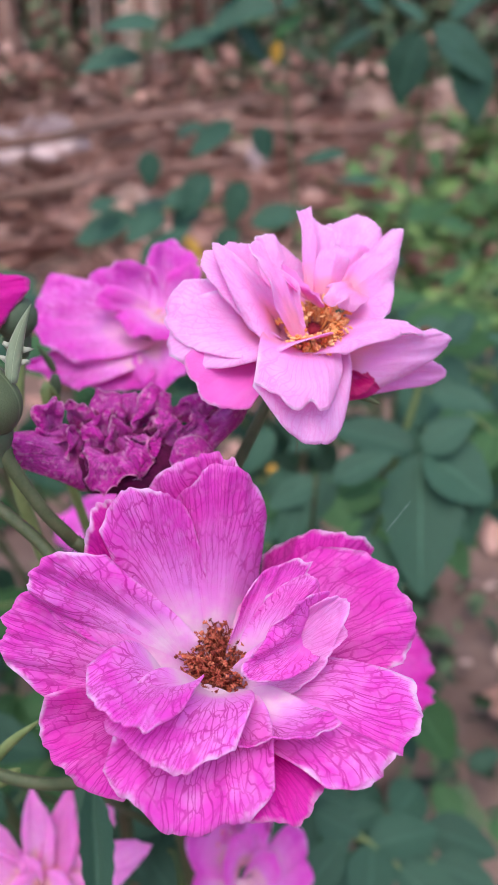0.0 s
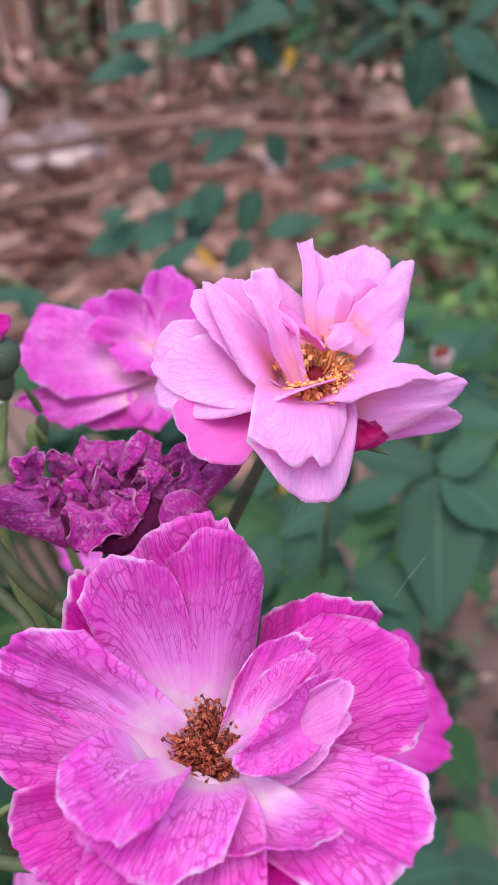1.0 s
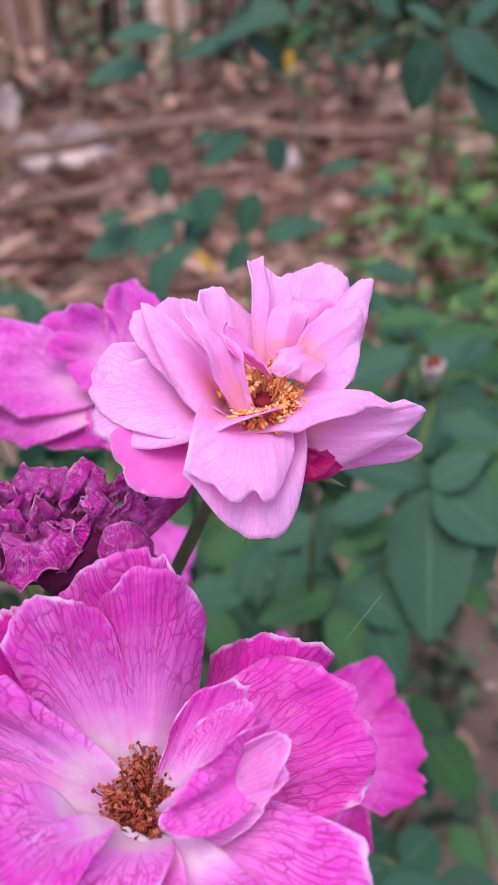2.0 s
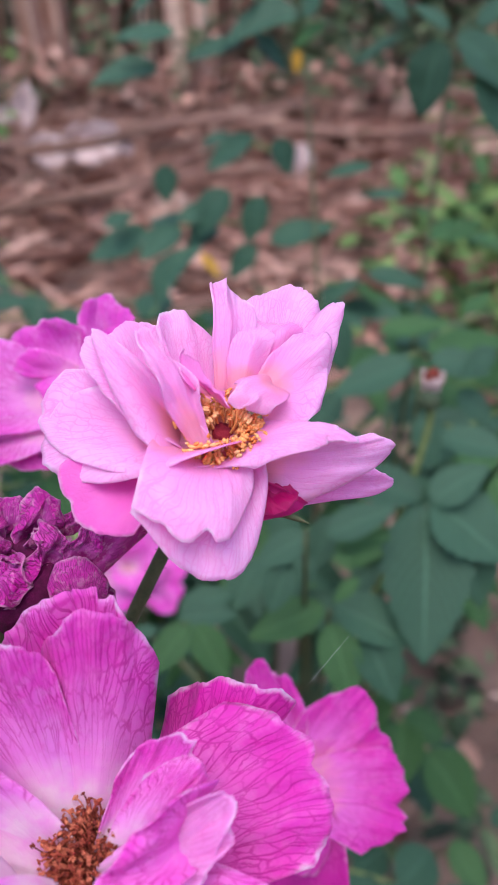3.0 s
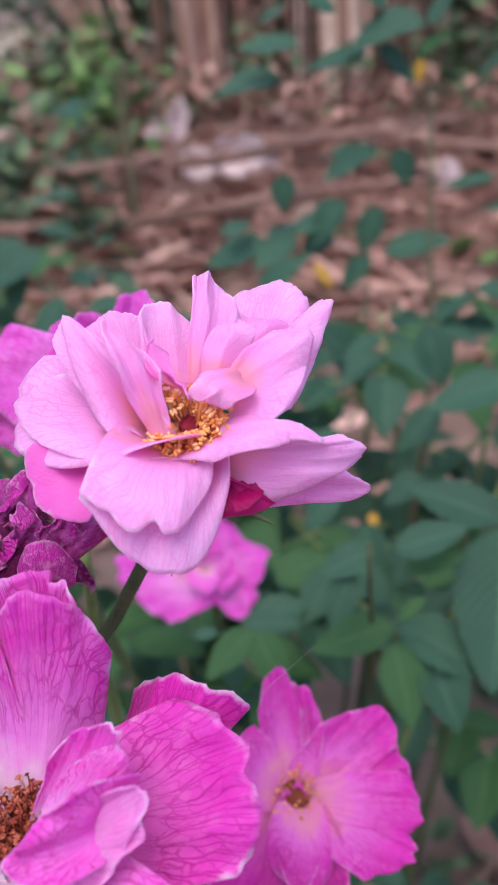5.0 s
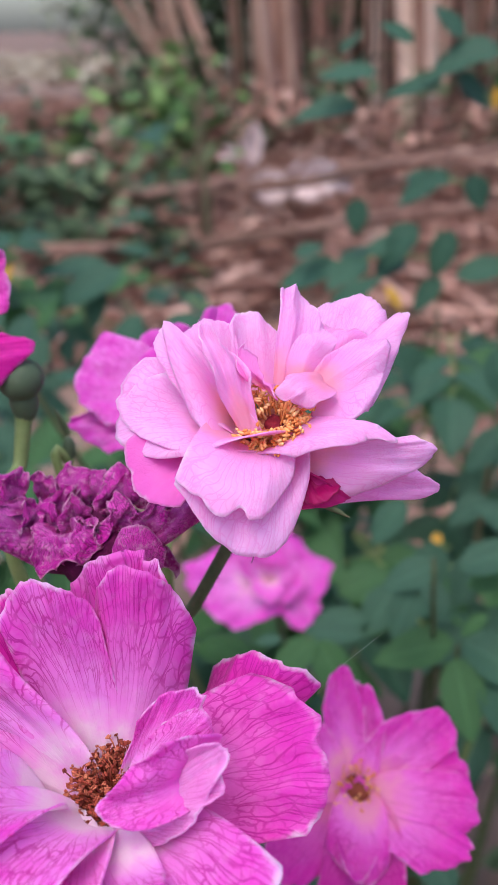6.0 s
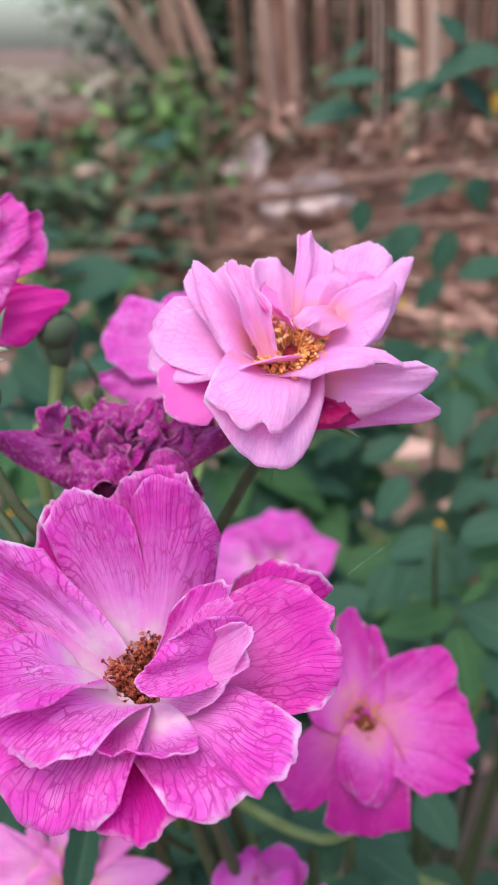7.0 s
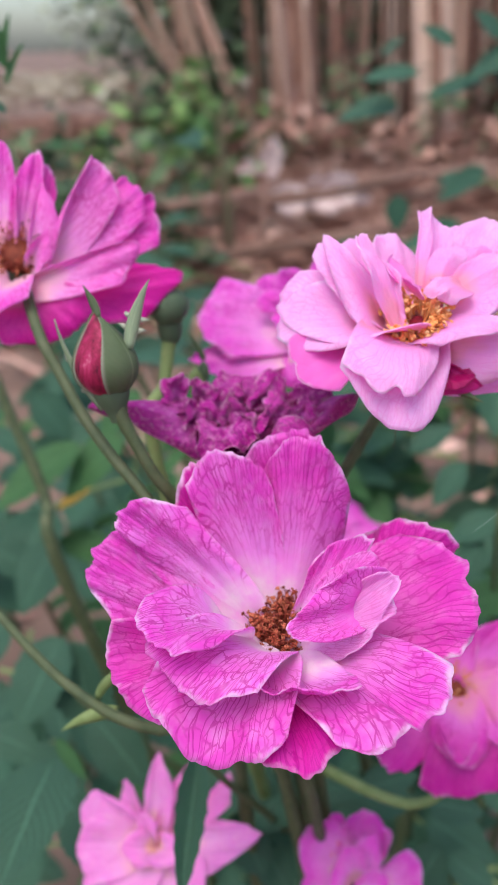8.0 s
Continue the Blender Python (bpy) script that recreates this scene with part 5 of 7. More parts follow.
petal(big, (4.9, 0.0, -1.6), (8.4, 4.0, 10.2), (14.6, 4.0, 13.0), (15.6, 1.0, 8.6), bow=0.8, cup=-1.0, wide=0.4, curl=1.6, ruffle=1.0, crease=0.5, light=0.15, blunt=0.5, grain=120)
petal(big, (2.3, -2.0, -4.6), (13.7, -0.0, 10.1), (20.1, -0.0, 12.1), (18.4, -4.0, 5.2), bow=1.2, cup=-1.2, wide=0.36, curl=-1.2, ruffle=0.9, crease=0.4, light=0.55, plain=0.55, blunt=0.4, grain=110)
petal(big, (3.1, -3.0, -5.8), (20.3, -2.0, 10.2), (17.4, -5.0, 3.7), (9.2, -8.0, -2.3), bow=1.6, cup=-0.6, wide=0.36, curl=-0.8, ruffle=0.9, crease=0.3, light=0.6, plain=0.5, blunt=0.4, grain=110)
petal(big, (14.6, 1.5, 6.0), (11.6, -9.5, 4.8), (5.6, -9.6, 6.6), (12.0, -5.0, 14.2), bow=1.6, cup=-0.8, wide=0.26, curl=1.4, ruffle=1.7, crease=1.0, blunt=0.3, grain=120, lobes=2.2, notch=0.06, dark=0.1, pleat=0.8, foot=0.8)
petal(big, (6, 3, 2), (8.0, 5.0, 8.6), (9.0, 4.5, 9.2), (10.0, 4.2, 8.8), bow=0.4, ruffle=1.5, crease=1.5, light=1.0, plain=1.0, grain=200, label="dry creamy shred of petal at the stamens")
heart(big, (0.5, 1, -5), UPB, 0.0048, HEART)
stamens(big, (1.0, 1.2, -3.4), UPB, 420, 0.0054, 0.0030, ANTHER_OLD, thick=0.00022)
calyx(big, (1, 2, -12), UPB, 0.0042)
stem(big, [(0.009, 0.119, 0.518), (0.011, 0.138, 0.495), (0.008, 0.18, 0.45), (0.0, 0.26, 0.3), (0.0, 0.30, 0.0)], [0.0014, 0.0014, 0.0016, 0.0026, 0.004], hairs=60)

# ---- the pale rose behind it ----
pale = rose_thing((0.020, 0.152, 0.571), "pale pink rose with crumpled petals and golden stamens", PALE)
UPP = (0.05, -0.62, 0.78)
under = petal(pale, (5.9, 1.0, -7.3), (13.9, -3.0, -8.1), (12.2, -5.0, -9.1), (8.7, -6.0, -10.0), dark=1.0, bow=1, ruffle=1.4, wide=0.34, crease=0.8, lobes=2.0, label="deep crimson petal underneath")
under.data.materials[0] = CRIMSON
petal(pale, (-5.4, 0.0, -4.7), (-8.3, -14.0, -8.6), (-14.6, -12.5, -8.2), (-19.9, -8.0, -3.1), bow=1.5, dark=0.68, foot=0.6, wide=0.34, blunt=0.4, ruffle=0.5, lobes=0.7, label="deeper pink petal underneath")
petal(pale, (7.6, 2.0, -8.2), (24.0, 3.0, -5.3), (26.2, 4.0, -10.0), (15.0, 4.0, -14.0), bow=1, dark=0.15, arch=1.5, wide=0.3, ruffle=0.5)
petal(pale, (-1.7, 5.0, 1.9), (-8.9, 11.0, 12.7), (-6.0, 14.0, 12.8), (0.4, 14.0, 9.3), bow=-1.5, wide=0.30, arch=1.6, ruffle=0.6, lobes=0.7, pleat=0.8)
petal(pale, (-7.8, 4.0, 1.6), (-17.4, 7.0, 10.1), (-12.6, 10.0, 11.9), (-8.2, 11.0, 11.9), bow=-1, wide=0.34, arch=1.5, ruffle=0.7, dark=0.12)
petal(pale, (5.6, 5.0, 3.3), (3.1, 18.0, 12.9), (10.6, 20.0, 15.2), (15.2, 19.0, 11.6), bow=-1.5, ruffle=0.5, wide=0.26, blunt=0.1, arch=1.8, lobes=0.8, pleat=0.8)
petal(pale, (8.6, 4.0, 4.1), (13.6, 18.0, 10.8), (18.5, 18.0, 13.1), (15.9, 9.0, 1.9), bow=-1, wide=0.30, ruffle=0.5, arch=1.5, blunt=0.4, lobes=0.8, pleat=0.7)
petal(pale, (4.8, 4.0, 4.2), (4.1, 14.5, 10.6), (8.4, 15.5, 11.2), (14.5, 15.0, 10.8), bow=-1, cup=-1.4, wide=0.22, crease=1.5, ruffle=0.7, blunt=0.2, grain=120, dark=0.18, pleat=1.6)
petal(pale, (7.3, 3.0, 3.8), (12.1, 14.0, 10.3), (16.1, 13.0, 9.3), (16.4, 6.0, 2.3), bow=1.2, cup=0.8, wide=0.30, crease=0.6, grain=120, arch=1.5, ruffle=0.6, lobes=1.0, pleat=1.4)
petal(pale, (2.3, 4.0, 2.8), (-0.3, 13.0, 17.4), (1.7, 15.0, 16.1), (6.8, 14.0, 11.7), bow=0.6, cup=-1.4, wide=0.20, crease=0.8, ruffle=0.5, blunt=0.1, grain=130, arch=1.4, pleat=1.8)
petal(pale, (3.7, 4.0, 4.7), (0.7, 12.0, 8.8), (4.6, 12.5, 12.5), (7.6, 12.0, 10.6), bow=0.6, cup=-1.2, wide=0.3, crease=1.2, ruffle=0.6, blunt=0.3, grain=130, pleat=1.2)
petal(pale, (-0.6, -1.0, -1.8), (-11.2, -9.0, -2.6), (-21.8, -4.0, 0.2), (-22.3, 3.0, 6.7), bow=1.5, cup=1.0, wide=0.34, arch=1.9, ruffle=0.6, blunt=0.6, lobes=0.8)
petal(pale, (-0.7, -1.5, -0.9), (-5.6, -10.0, -1.5), (-20.1, -7.0, -3.9), (-21.4, -1.0, 3.9), bow=2.0, cup=0.8, wide=0.32, arch=2.1, ruffle=0.5, blunt=0.5, lobes=0.6)
petal(pale, (-4.6, 0.0, -0.4), (-10.2, -5.0, 3.9), (-15.9, -1.0, 9.9), (-16.5, 3.0, 13.8), bow=1.0, cup=0.8, wide=0.4, arch=1.7, ruffle=0.6, lobes=0.8, crease=0.3)
petal(pale, (-3.1, -1.0, -0.3), (-10.5, -5.5, 4.1), (-14.8, -0.5, 14.7), (-5.7, -1.5, 8.0), bow=1.6, cup=0.9, wide=0.36, arch=1.5, ruffle=0.5, lobes=0.8, pleat=0.4)
petal(pale, (4.8, 0.0, -5.1), (23.3, 1.0, 0.6), (25.6, 1.0, -2.9), (15.5, -1.0, -9.7), bow=1.4, cup=0.5, wide=0.30, arch=1.6, blunt=0.3, ruffle=0.45, lobes=1.0, pleat=0.4)
petal(pale, (0.8, 0.5, -4.1), (8.9, -5.0, -7.1), (4.3, -14.0, -14.9), (-7.6, -16.0, -4.4), bow=2.4, cup=-0.5, wide=0.30, ruffle=0.45, arch=1.9, blunt=0.2, lobes=1.2, pleat=0.5)
petal(pale, (-0.4, 0.0, -2.5), (7.1, -6.5, -5.1), (2.9, -15.0, -7.9), (-7.3, -16.0, -3.0), bow=3.2, cup=-1.0, wide=0.30, ruffle=0.4, notch=0.10, arch=1.8, blunt=0.2, lobes=1.4, pleat=0.4)
petal(pale, (4.2, -3.0, -1.4), (13.2, 1.0, 2.1), (17.9, -2.0, 1.9), (8.4, -6.5, -1.5), bow=1.6, cup=-0.4, wide=0.26, notch=0.12, ruffle=0.6, blunt=0.3, lobes=3.4, arch=1.7)
petal(pale, (8.1, 0.0, -0.5), (15.2, 1.0, 2.1), (20.7, -1.0, 1.5), (16.9, -3.0, 2.1), bow=1.0, cup=-1.0, wide=0.3, ruffle=0.6, curl=1.5, lobes=1.4)
petal(pale, (0.1, -4.5, -0.3), (-8.1, -4.0, 13.9), (-7.6, -1.0, 15.4), (-2.6, -1.5, 10.9), bow=1.0, cup=-1.6, wide=0.52, crease=1.0, ruffle=0.7, grain=140, arch=1.4, lobes=2.2, pleat=1.6, dark=0.06)
petal(pale, (0.9, 0.0, 5.4), (-3.5, 0.0, 11.3), (-2.3, 1.0, 10.5), (2.7, -1.0, 7.4), bow=0.5, wide=0.4, crease=1.6, dark=0.45, lobes=2.0, pleat=1.0)
petal(pale, (8.9, 3.0, 6.2), (9.4, -3.5, 4.9), (4.9, -4.5, 6.4), (4.3, -2.0, 8.7), bow=1.6, cup=-1.0, wide=0.40, crease=1.5, light=0.25, grain=150, lobes=1.8, curl=1.6, pleat=1.0)
heart(pale, (2.2, 1.4, -2.0), UPP, 0.0050, RECEPTACLE)
heart(pale, (2.2, -0.2, 0.0), UPP, 0.0015, CRIMSON_HEART)
stamens(pale, (2.2, -1.0, 0.4), UPP, 210, 0.0052, 0.0024, ANTHER_GOLD, 0.32, 5, 0.00033)
calyx(pale, (1, 5, -12), UPP, 0.0036)
stem(pale, [(0.0193, 0.168, 0.560), (0.0146, 0.1652, 0.550), (0.0098, 0.1613, 0.540), (0.0051, 0.1575, 0.530), (0.0003, 0.1537, 0.520), (-0.002, 0.158, 0.49), (0.0, 0.20, 0.35), (0.0, 0.30, 0.0)], [0.0011, 0.0011, 0.0012, 0.0012, 0.0013, 0.0014, 0.002, 0.0035], hairs=260, hair=0.0006)

# ---- other roses ----
left_rose = rose_thing((-0.014, 0.200, 0.553), "open pink rose behind the paler one", ROSY)
right_rose = rose_thing((0.033, 0.176, 0.473), "open deep pink rose low on the bush with brown heart", DEEP_PINK)
far_rose = rose_thing((-0.0435, 0.350, 0.401), "small pink rose deep in the bush", ROSY)
magenta_rose = rose_thing((-0.049, 0.160, 0.577), "bright magenta rose with upright petals above a bud", CERISE)
low_rose = rose_thing((-0.034, 0.146, 0.424), "light pink rose with pointed petals low down", BLUSH)
small_rose = rose_thing((0.008, 0.170, 0.413), "half open pink rose at the bush's foot", ROSY)
petal(left_rose, (2.8, 3.2, -1.6), (-0.8, 10.7, 13.1), (3.9, 14.1, 16.2), (10.9, 11.2, 12.2), bow=-2, wide=0.4, blunt=0.2, arch=1.45, ruffle=1.3, lobes=2.2, crease=0.6, grain=130)
petal(left_rose, (0.8, 3.2, -1.6), (-15.4, 7.1, 7.6), (-7.5, 10.2, 11.6), (0.5, 9.0, 10.9), bow=-2, wide=0.4, blunt=0.2, arch=1.45, ruffle=1.3, lobes=2.2, crease=0.6, grain=130)
petal(left_rose, (0.9, 2.4, -2.1), (-16.6, -10.3, -5.9), (-25.9, -4.3, -0.2), (-23.6, 6.9, 8.6), bow=-1, wide=0.4, blunt=0.2, arch=1.45, ruffle=1.3, lobes=2.2, crease=0.6, grain=130)
petal(left_rose, (-3.8, -2.4, -6.0), (-15.3, -12.6, -11.8), (-26.9, -7.9, -8.0), (-22.1, -6.1, -5.8), wide=0.4, blunt=0.2, arch=1.45, ruffle=1.3, lobes=2.2, crease=0.6, grain=130)
petal(left_rose, (-1.6, 0.3, -5.6), (1.3, -10.0, -12.7), (-8.7, -10.1, -12.7), (-19.3, -8.6, -10.7), dark=0.5, wide=0.4, blunt=0.2, arch=1.45, ruffle=1.3, lobes=2.2, crease=0.6, grain=130)
petal(left_rose, (1.1, 0.7, -4.2), (10.6, -7.9, -8.0), (4.4, -11.0, -12.1), (-2.5, -7.9, -10.3), wide=0.4, blunt=0.2, arch=1.45, ruffle=1.3, lobes=2.2, crease=0.6, grain=130)
petal(left_rose, (5.0, 2.1, -1.1), (8.3, -3.8, -2.2), (-1.0, -6.6, -0.3), (-7.1, -3.5, 2.6), bow=1, wide=0.4, blunt=0.2, arch=1.45, ruffle=1.3, lobes=2.2, crease=0.6, grain=130)
petal(left_rose, (0.6, 5.4, -0.4), (-4.4, 0.0, 3.5), (-12.1, -0.8, 4.2), (-9.2, 2.7, 8.5), bow=-1, wide=0.4, blunt=0.2, arch=1.45, ruffle=1.3, lobes=2.2, crease=0.6, grain=130)
petal(left_rose, (4.6, 5.3, -1.6), (4.3, 10.2, 9.3), (11.1, 9.4, 11.1), (11.3, -1.6, 2.6), bow=-1, wide=0.4, blunt=0.2, arch=1.45, ruffle=1.3, lobes=2.2, crease=0.6, grain=130)

petal(right_rose, (-2.7, 2.4, -0.6), (-11.1, 10.6, 12.1), (-8.9, 17.9, 18.4), (-2.1, 14.2, 13.2), bow=-1, arch=1.7, blunt=0.5, wide=0.36, lobes=2.0)
petal(right_rose, (-0.4, 3.6, -0.2), (-7.0, 15.6, 12.2), (-2.5, 17.6, 14.0), (3.6, 12.8, 9.4), bow=-1, arch=1.7, blunt=0.5, wide=0.36, lobes=2.0)
petal(right_rose, (1.8, 2.6, -1.0), (3.0, 12.7, 9.3), (14.9, 17.2, 11.7), (20.9, 14.6, 7.2), bow=-1, arch=1.7, blunt=0.5, wide=0.36, lobes=2.0)
petal(right_rose, (1.9, 2.1, -1.3), (18.0, 16.4, 6.3), (21.9, 12.0, 3.3), (23.7, 5.8, -1.7), dark=0.3, arch=1.7, blunt=0.5, wide=0.36, lobes=2.0)
petal(right_rose, (2.1, 1.1, -1.9), (22.3, 9.2, 2.8), (26.0, 3.6, -1.0), (25.3, -0.5, -4.4), bow=1, arch=1.7, blunt=0.5, wide=0.36, lobes=2.0)
petal(right_rose, (2.6, -0.8, -3.1), (25.9, -0.8, -4.7), (24.8, -5.0, -7.0), (17.5, -10.2, -9.1), bow=1, arch=1.7, blunt=0.5, wide=0.36, lobes=2.0)
petal(right_rose, (2.3, 0.6, -2.2), (14.4, -13.6, -17.7), (3.9, -15.6, -20.0), (-4.7, -17.7, -17.9), bow=2, dark=0.6, arch=1.7, blunt=0.5, wide=0.36, lobes=2.0)
petal(right_rose, (1.8, -0.2, -1.5), (10.0, -9.9, -9.2), (4.6, -14.5, -11.3), (-4.2, -11.2, -8.4), bow=2, arch=1.7, blunt=0.5, wide=0.36, lobes=2.0)
petal(right_rose, (-2.8, 0.2, -1.9), (-3.4, -14.0, -12.4), (-12.4, -17.8, -14.7), (-18.1, -12.8, -8.9), dark=0.4, arch=1.7, blunt=0.5, wide=0.36, lobes=2.0)
petal(right_rose, (-4.3, 0.9, -1.3), (-11.9, -4.5, -0.1), (-14.8, 0.7, 5.6), (-11.8, 8.3, 9.7), arch=1.7, blunt=0.5, wide=0.36, lobes=2.0)
petal(right_rose, (0.1, 1.7, -2.5), (-0.9, 0.1, 1.3), (0.5, 0.6, 2.6), (2.5, -0.0, 0.9), plain=1, light=0.3, arch=1.7, blunt=0.5, wide=0.36, lobes=2.0)
petal(right_rose, (-1.5, 0.1, -3.2), (-3.1, -2.7, -0.1), (-2.1, -1.5, 1.7), (-0.4, -0.8, 0.7), plain=1, light=0.3, arch=1.7, blunt=0.5, wide=0.36, lobes=2.0)
petal(right_rose, (1.9, -2.5, -4.0), (-2.2, -10.7, -4.8), (4.1, -15.9, -9.7), (7.3, -8.8, -6.0), bow=1.5, dark=0.2, arch=1.7, blunt=0.5, wide=0.36, lobes=2.0)

petal(far_rose, (-2.1, -1.5, -7.6), (-35.0, -17.5, -13.0), (-40.1, -9.2, -0.9), (-26.3, 1.8, 7.1), arch=1.25, blunt=0.3, ruffle=1.2, lobes=2.4, crease=0.6, grain=130)
petal(far_rose, (-2.1, -1.5, -7.6), (-23.6, 1.5, 6.4), (-7.9, 7.8, 16.1), (10.5, 11.0, 13.0), arch=1.25, blunt=0.3, ruffle=1.2, lobes=2.4, crease=0.6, grain=130)
petal(far_rose, (-2.1, -1.5, -7.6), (4.1, 11.2, 10.3), (26.2, 5.5, 2.2), (22.4, -8.3, -11.9), arch=1.25, blunt=0.3, ruffle=1.2, lobes=2.4, crease=0.6, grain=130)
petal(far_rose, (-2.1, -1.5, -7.6), (25.6, -6.7, -10.9), (19.1, -15.3, -20.1), (3.9, -12.3, -13.4), arch=1.25, blunt=0.3, ruffle=1.2, lobes=2.4, crease=0.6, grain=130)
petal(far_rose, (-2.1, -1.5, -7.6), (8.8, -12.1, -13.8), (-12.1, -23.2, -21.1), (-30.0, -17.2, -13.4), arch=1.25, blunt=0.3, ruffle=1.2, lobes=2.4, crease=0.6, grain=130)
petal(far_rose, (-1.7, -2.7, -6.7), (-16.4, -4.0, 4.1), (-10.9, -0.5, 12.6), (7.1, 1.5, 8.3), bow=1, arch=1.25, blunt=0.3, ruffle=1.2, lobes=2.4, crease=0.6, grain=130)
petal(far_rose, (-1.7, -2.7, -6.7), (9.5, 1.5, 5.9), (16.6, -6.9, 0.0), (11.5, -12.7, -8.6), bow=1, arch=1.25, blunt=0.3, ruffle=1.2, lobes=2.4, crease=0.6, grain=130)
petal(far_rose, (-1.0, -2.0, -5.0), (-13.1, -9.4, 1.5), (-12.6, -6.2, 10.8), (-2.9, -3.9, 8.0), bow=1, arch=1.3, blunt=0.3, ruffle=1.3, lobes=2.2, crease=0.6, grain=130, light=0.15)
petal(far_rose, (-1.0, -2.0, -5.0), (-0.1, -3.9, 7.1), (8.5, -4.1, 9.7), (12.0, -7.6, 0.6), bow=1, arch=1.3, blunt=0.3, ruffle=1.3, lobes=2.2, crease=0.6, grain=130, light=0.15)
petal(far_rose, (-1.0, -3.0, -6.0), (9.2, -11.4, -4.1), (2.2, -16.6, -6.0), (-7.5, -13.2, -4.1), bow=1, arch=1.3, blunt=0.3, ruffle=1.3, lobes=2.2, crease=0.6, grain=130, light=0.15)

petal(magenta_rose, (-9.5, -4.5, -3.3), (-3.5, 1.0, 8.1), (-1.5, 10.1, 18.9), (5.2, 11.6, 11.3), bow=-1.5, wide=0.30, arch=1.15, light=0.25, blunt=0.3, ruffle=1.0, lobes=1.5)
petal(magenta_rose, (-9.1, -3.0, -3.7), (-0.1, 12.8, 12.1), (3.4, 15.9, 14.4), (9.4, 13.9, 7.0), bow=-1, dark=0.1, wide=0.3, arch=1.2, blunt=0.3, ruffle=1.0, lobes=1.5)
petal(magenta_rose, (-10.0, -1.6, -3.4), (5.9, 17.8, 9.2), (8.0, 19.5, 9.6), (11.6, 13.7, 0.2), dark=0.3, arch=1.35, blunt=0.3, wide=0.40, ruffle=1.0, lobes=1.5)
petal(magenta_rose, (-10.3, -6.6, -4.7), (5.6, 0.7, 2.0), (10.9, 4.5, 2.6), (9.4, -0.9, -5.3), bow=1, wide=0.32, light=0.2, arch=1.35, blunt=0.3, ruffle=1.0, lobes=1.5)
petal(magenta_rose, (-8.2, -5.2, -7.3), (7.7, 8.2, -2.4), (17.3, 10.9, -4.9), (12.6, 2.6, -13.7), dark=0.9, arch=1.35, blunt=0.3, wide=0.40, ruffle=1.0, lobes=1.5)
petal(magenta_rose, (-10.1, -6.7, -7.6), (5.1, -3.1, -9.2), (-1.3, -9.3, -15.4), (-12.2, -14.6, -16.0), bow=2, dark=0.8, arch=1.35, blunt=0.3, wide=0.40, ruffle=1.0, lobes=1.5)
petal(magenta_rose, (-14.1, -2.2, -0.6), (-16.6, 2.2, 15.4), (-13.4, 8.1, 20.2), (-9.7, 3.5, 13.2), bow=-1, arch=1.35, blunt=0.3, wide=0.40, ruffle=1.0, lobes=1.5)
petal(magenta_rose, (-16.6, -3.5, -0.4), (-24.2, 3.4, 17.4), (-22.1, 8.4, 21.9), (-15.3, 1.9, 13.2), bow=-1, arch=1.35, blunt=0.3, wide=0.40, ruffle=1.0, lobes=1.5)
petal(magenta_rose, (-10.6, -3.4, -1.9), (-11.0, 1.9, 11.1), (-10.5, 4.0, 14.0), (-4.8, 1.4, 6.2), bow=1, wide=0.3, light=0.2, arch=1.35, blunt=0.3, ruffle=1.0, lobes=1.5)
petal(magenta_rose, (-11.8, -2.7, -2.1), (-15.4, 9.6, 16.8), (-12.9, 10.6, 16.5), (-10.0, 9.0, 12.4), bow=-1, dark=0.2, arch=1.35, blunt=0.3, wide=0.40, ruffle=1.0, lobes=1.5)
petal(magenta_rose, (-10.4, -3.9, -2.3), (-7.6, -4.3, 4.3), (-5.6, -2.9, 5.9), (-4.2, -5.0, 0.6), bow=1, light=0.2, arch=1.35, blunt=0.3, wide=0.40, ruffle=1.0, lobes=1.5)
petal(magenta_rose, (-12.9, -7.9, -4.5), (-5.2, -13.6, -6.0), (-12.4, -19.1, -8.5), (-18.9, -16.2, -2.9), bow=1, arch=1.35, blunt=0.3, wide=0.40, ruffle=1.0, lobes=1.5)
petal(magenta_rose, (-16.0, -4.9, -1.9), (-22.1, -13.2, -0.3), (-26.8, -10.7, 6.9), (-24.4, -2.9, 13.7), bow=-1, arch=1.35, blunt=0.3, wide=0.40, ruffle=1.0, lobes=1.5)
petal(magenta_rose, (-13.4, -7.8, -7.0), (-12.6, -14.8, -14.5), (-19.6, -18.3, -14.1), (-26.5, -14.5, -6.2), dark=0.8, arch=1.35, blunt=0.3, wide=0.40, ruffle=1.0, lobes=1.5)

petal(low_rose, (-5.2, 1.9, -1.7), (-25.9, -1.9, 3.1), (-23.2, 3.1, 9.0), (-12.7, 3.2, 7.8), arch=1.25, blunt=0.5, wide=0.5)
petal(low_rose, (-5.2, 1.9, -1.7), (-9.5, 7.5, 11.8), (-7.4, 12.3, 18.9), (-0.8, 8.7, 11.6), arch=1.25, blunt=0.5, wide=0.5)
petal(low_rose, (-4.5, 2.1, -1.6), (-16.0, 2.9, 8.0), (-14.4, 6.4, 12.9), (-8.7, 1.9, 7.6), bow=-1, arch=1.25, blunt=0.5, wide=0.5)
petal(low_rose, (-3.0, 2.5, -1.5), (-3.1, 10.0, 11.6), (1.7, 16.6, 16.0), (5.4, 7.2, 7.2), dark=0.3, arch=1.25, blunt=0.5, wide=0.5)
petal(low_rose, (-2.2, 2.7, -1.4), (6.6, 10.0, 6.7), (11.1, 17.8, 13.2), (14.3, 13.3, 8.2), dark=0.3, arch=1.25, blunt=0.5, wide=0.5)
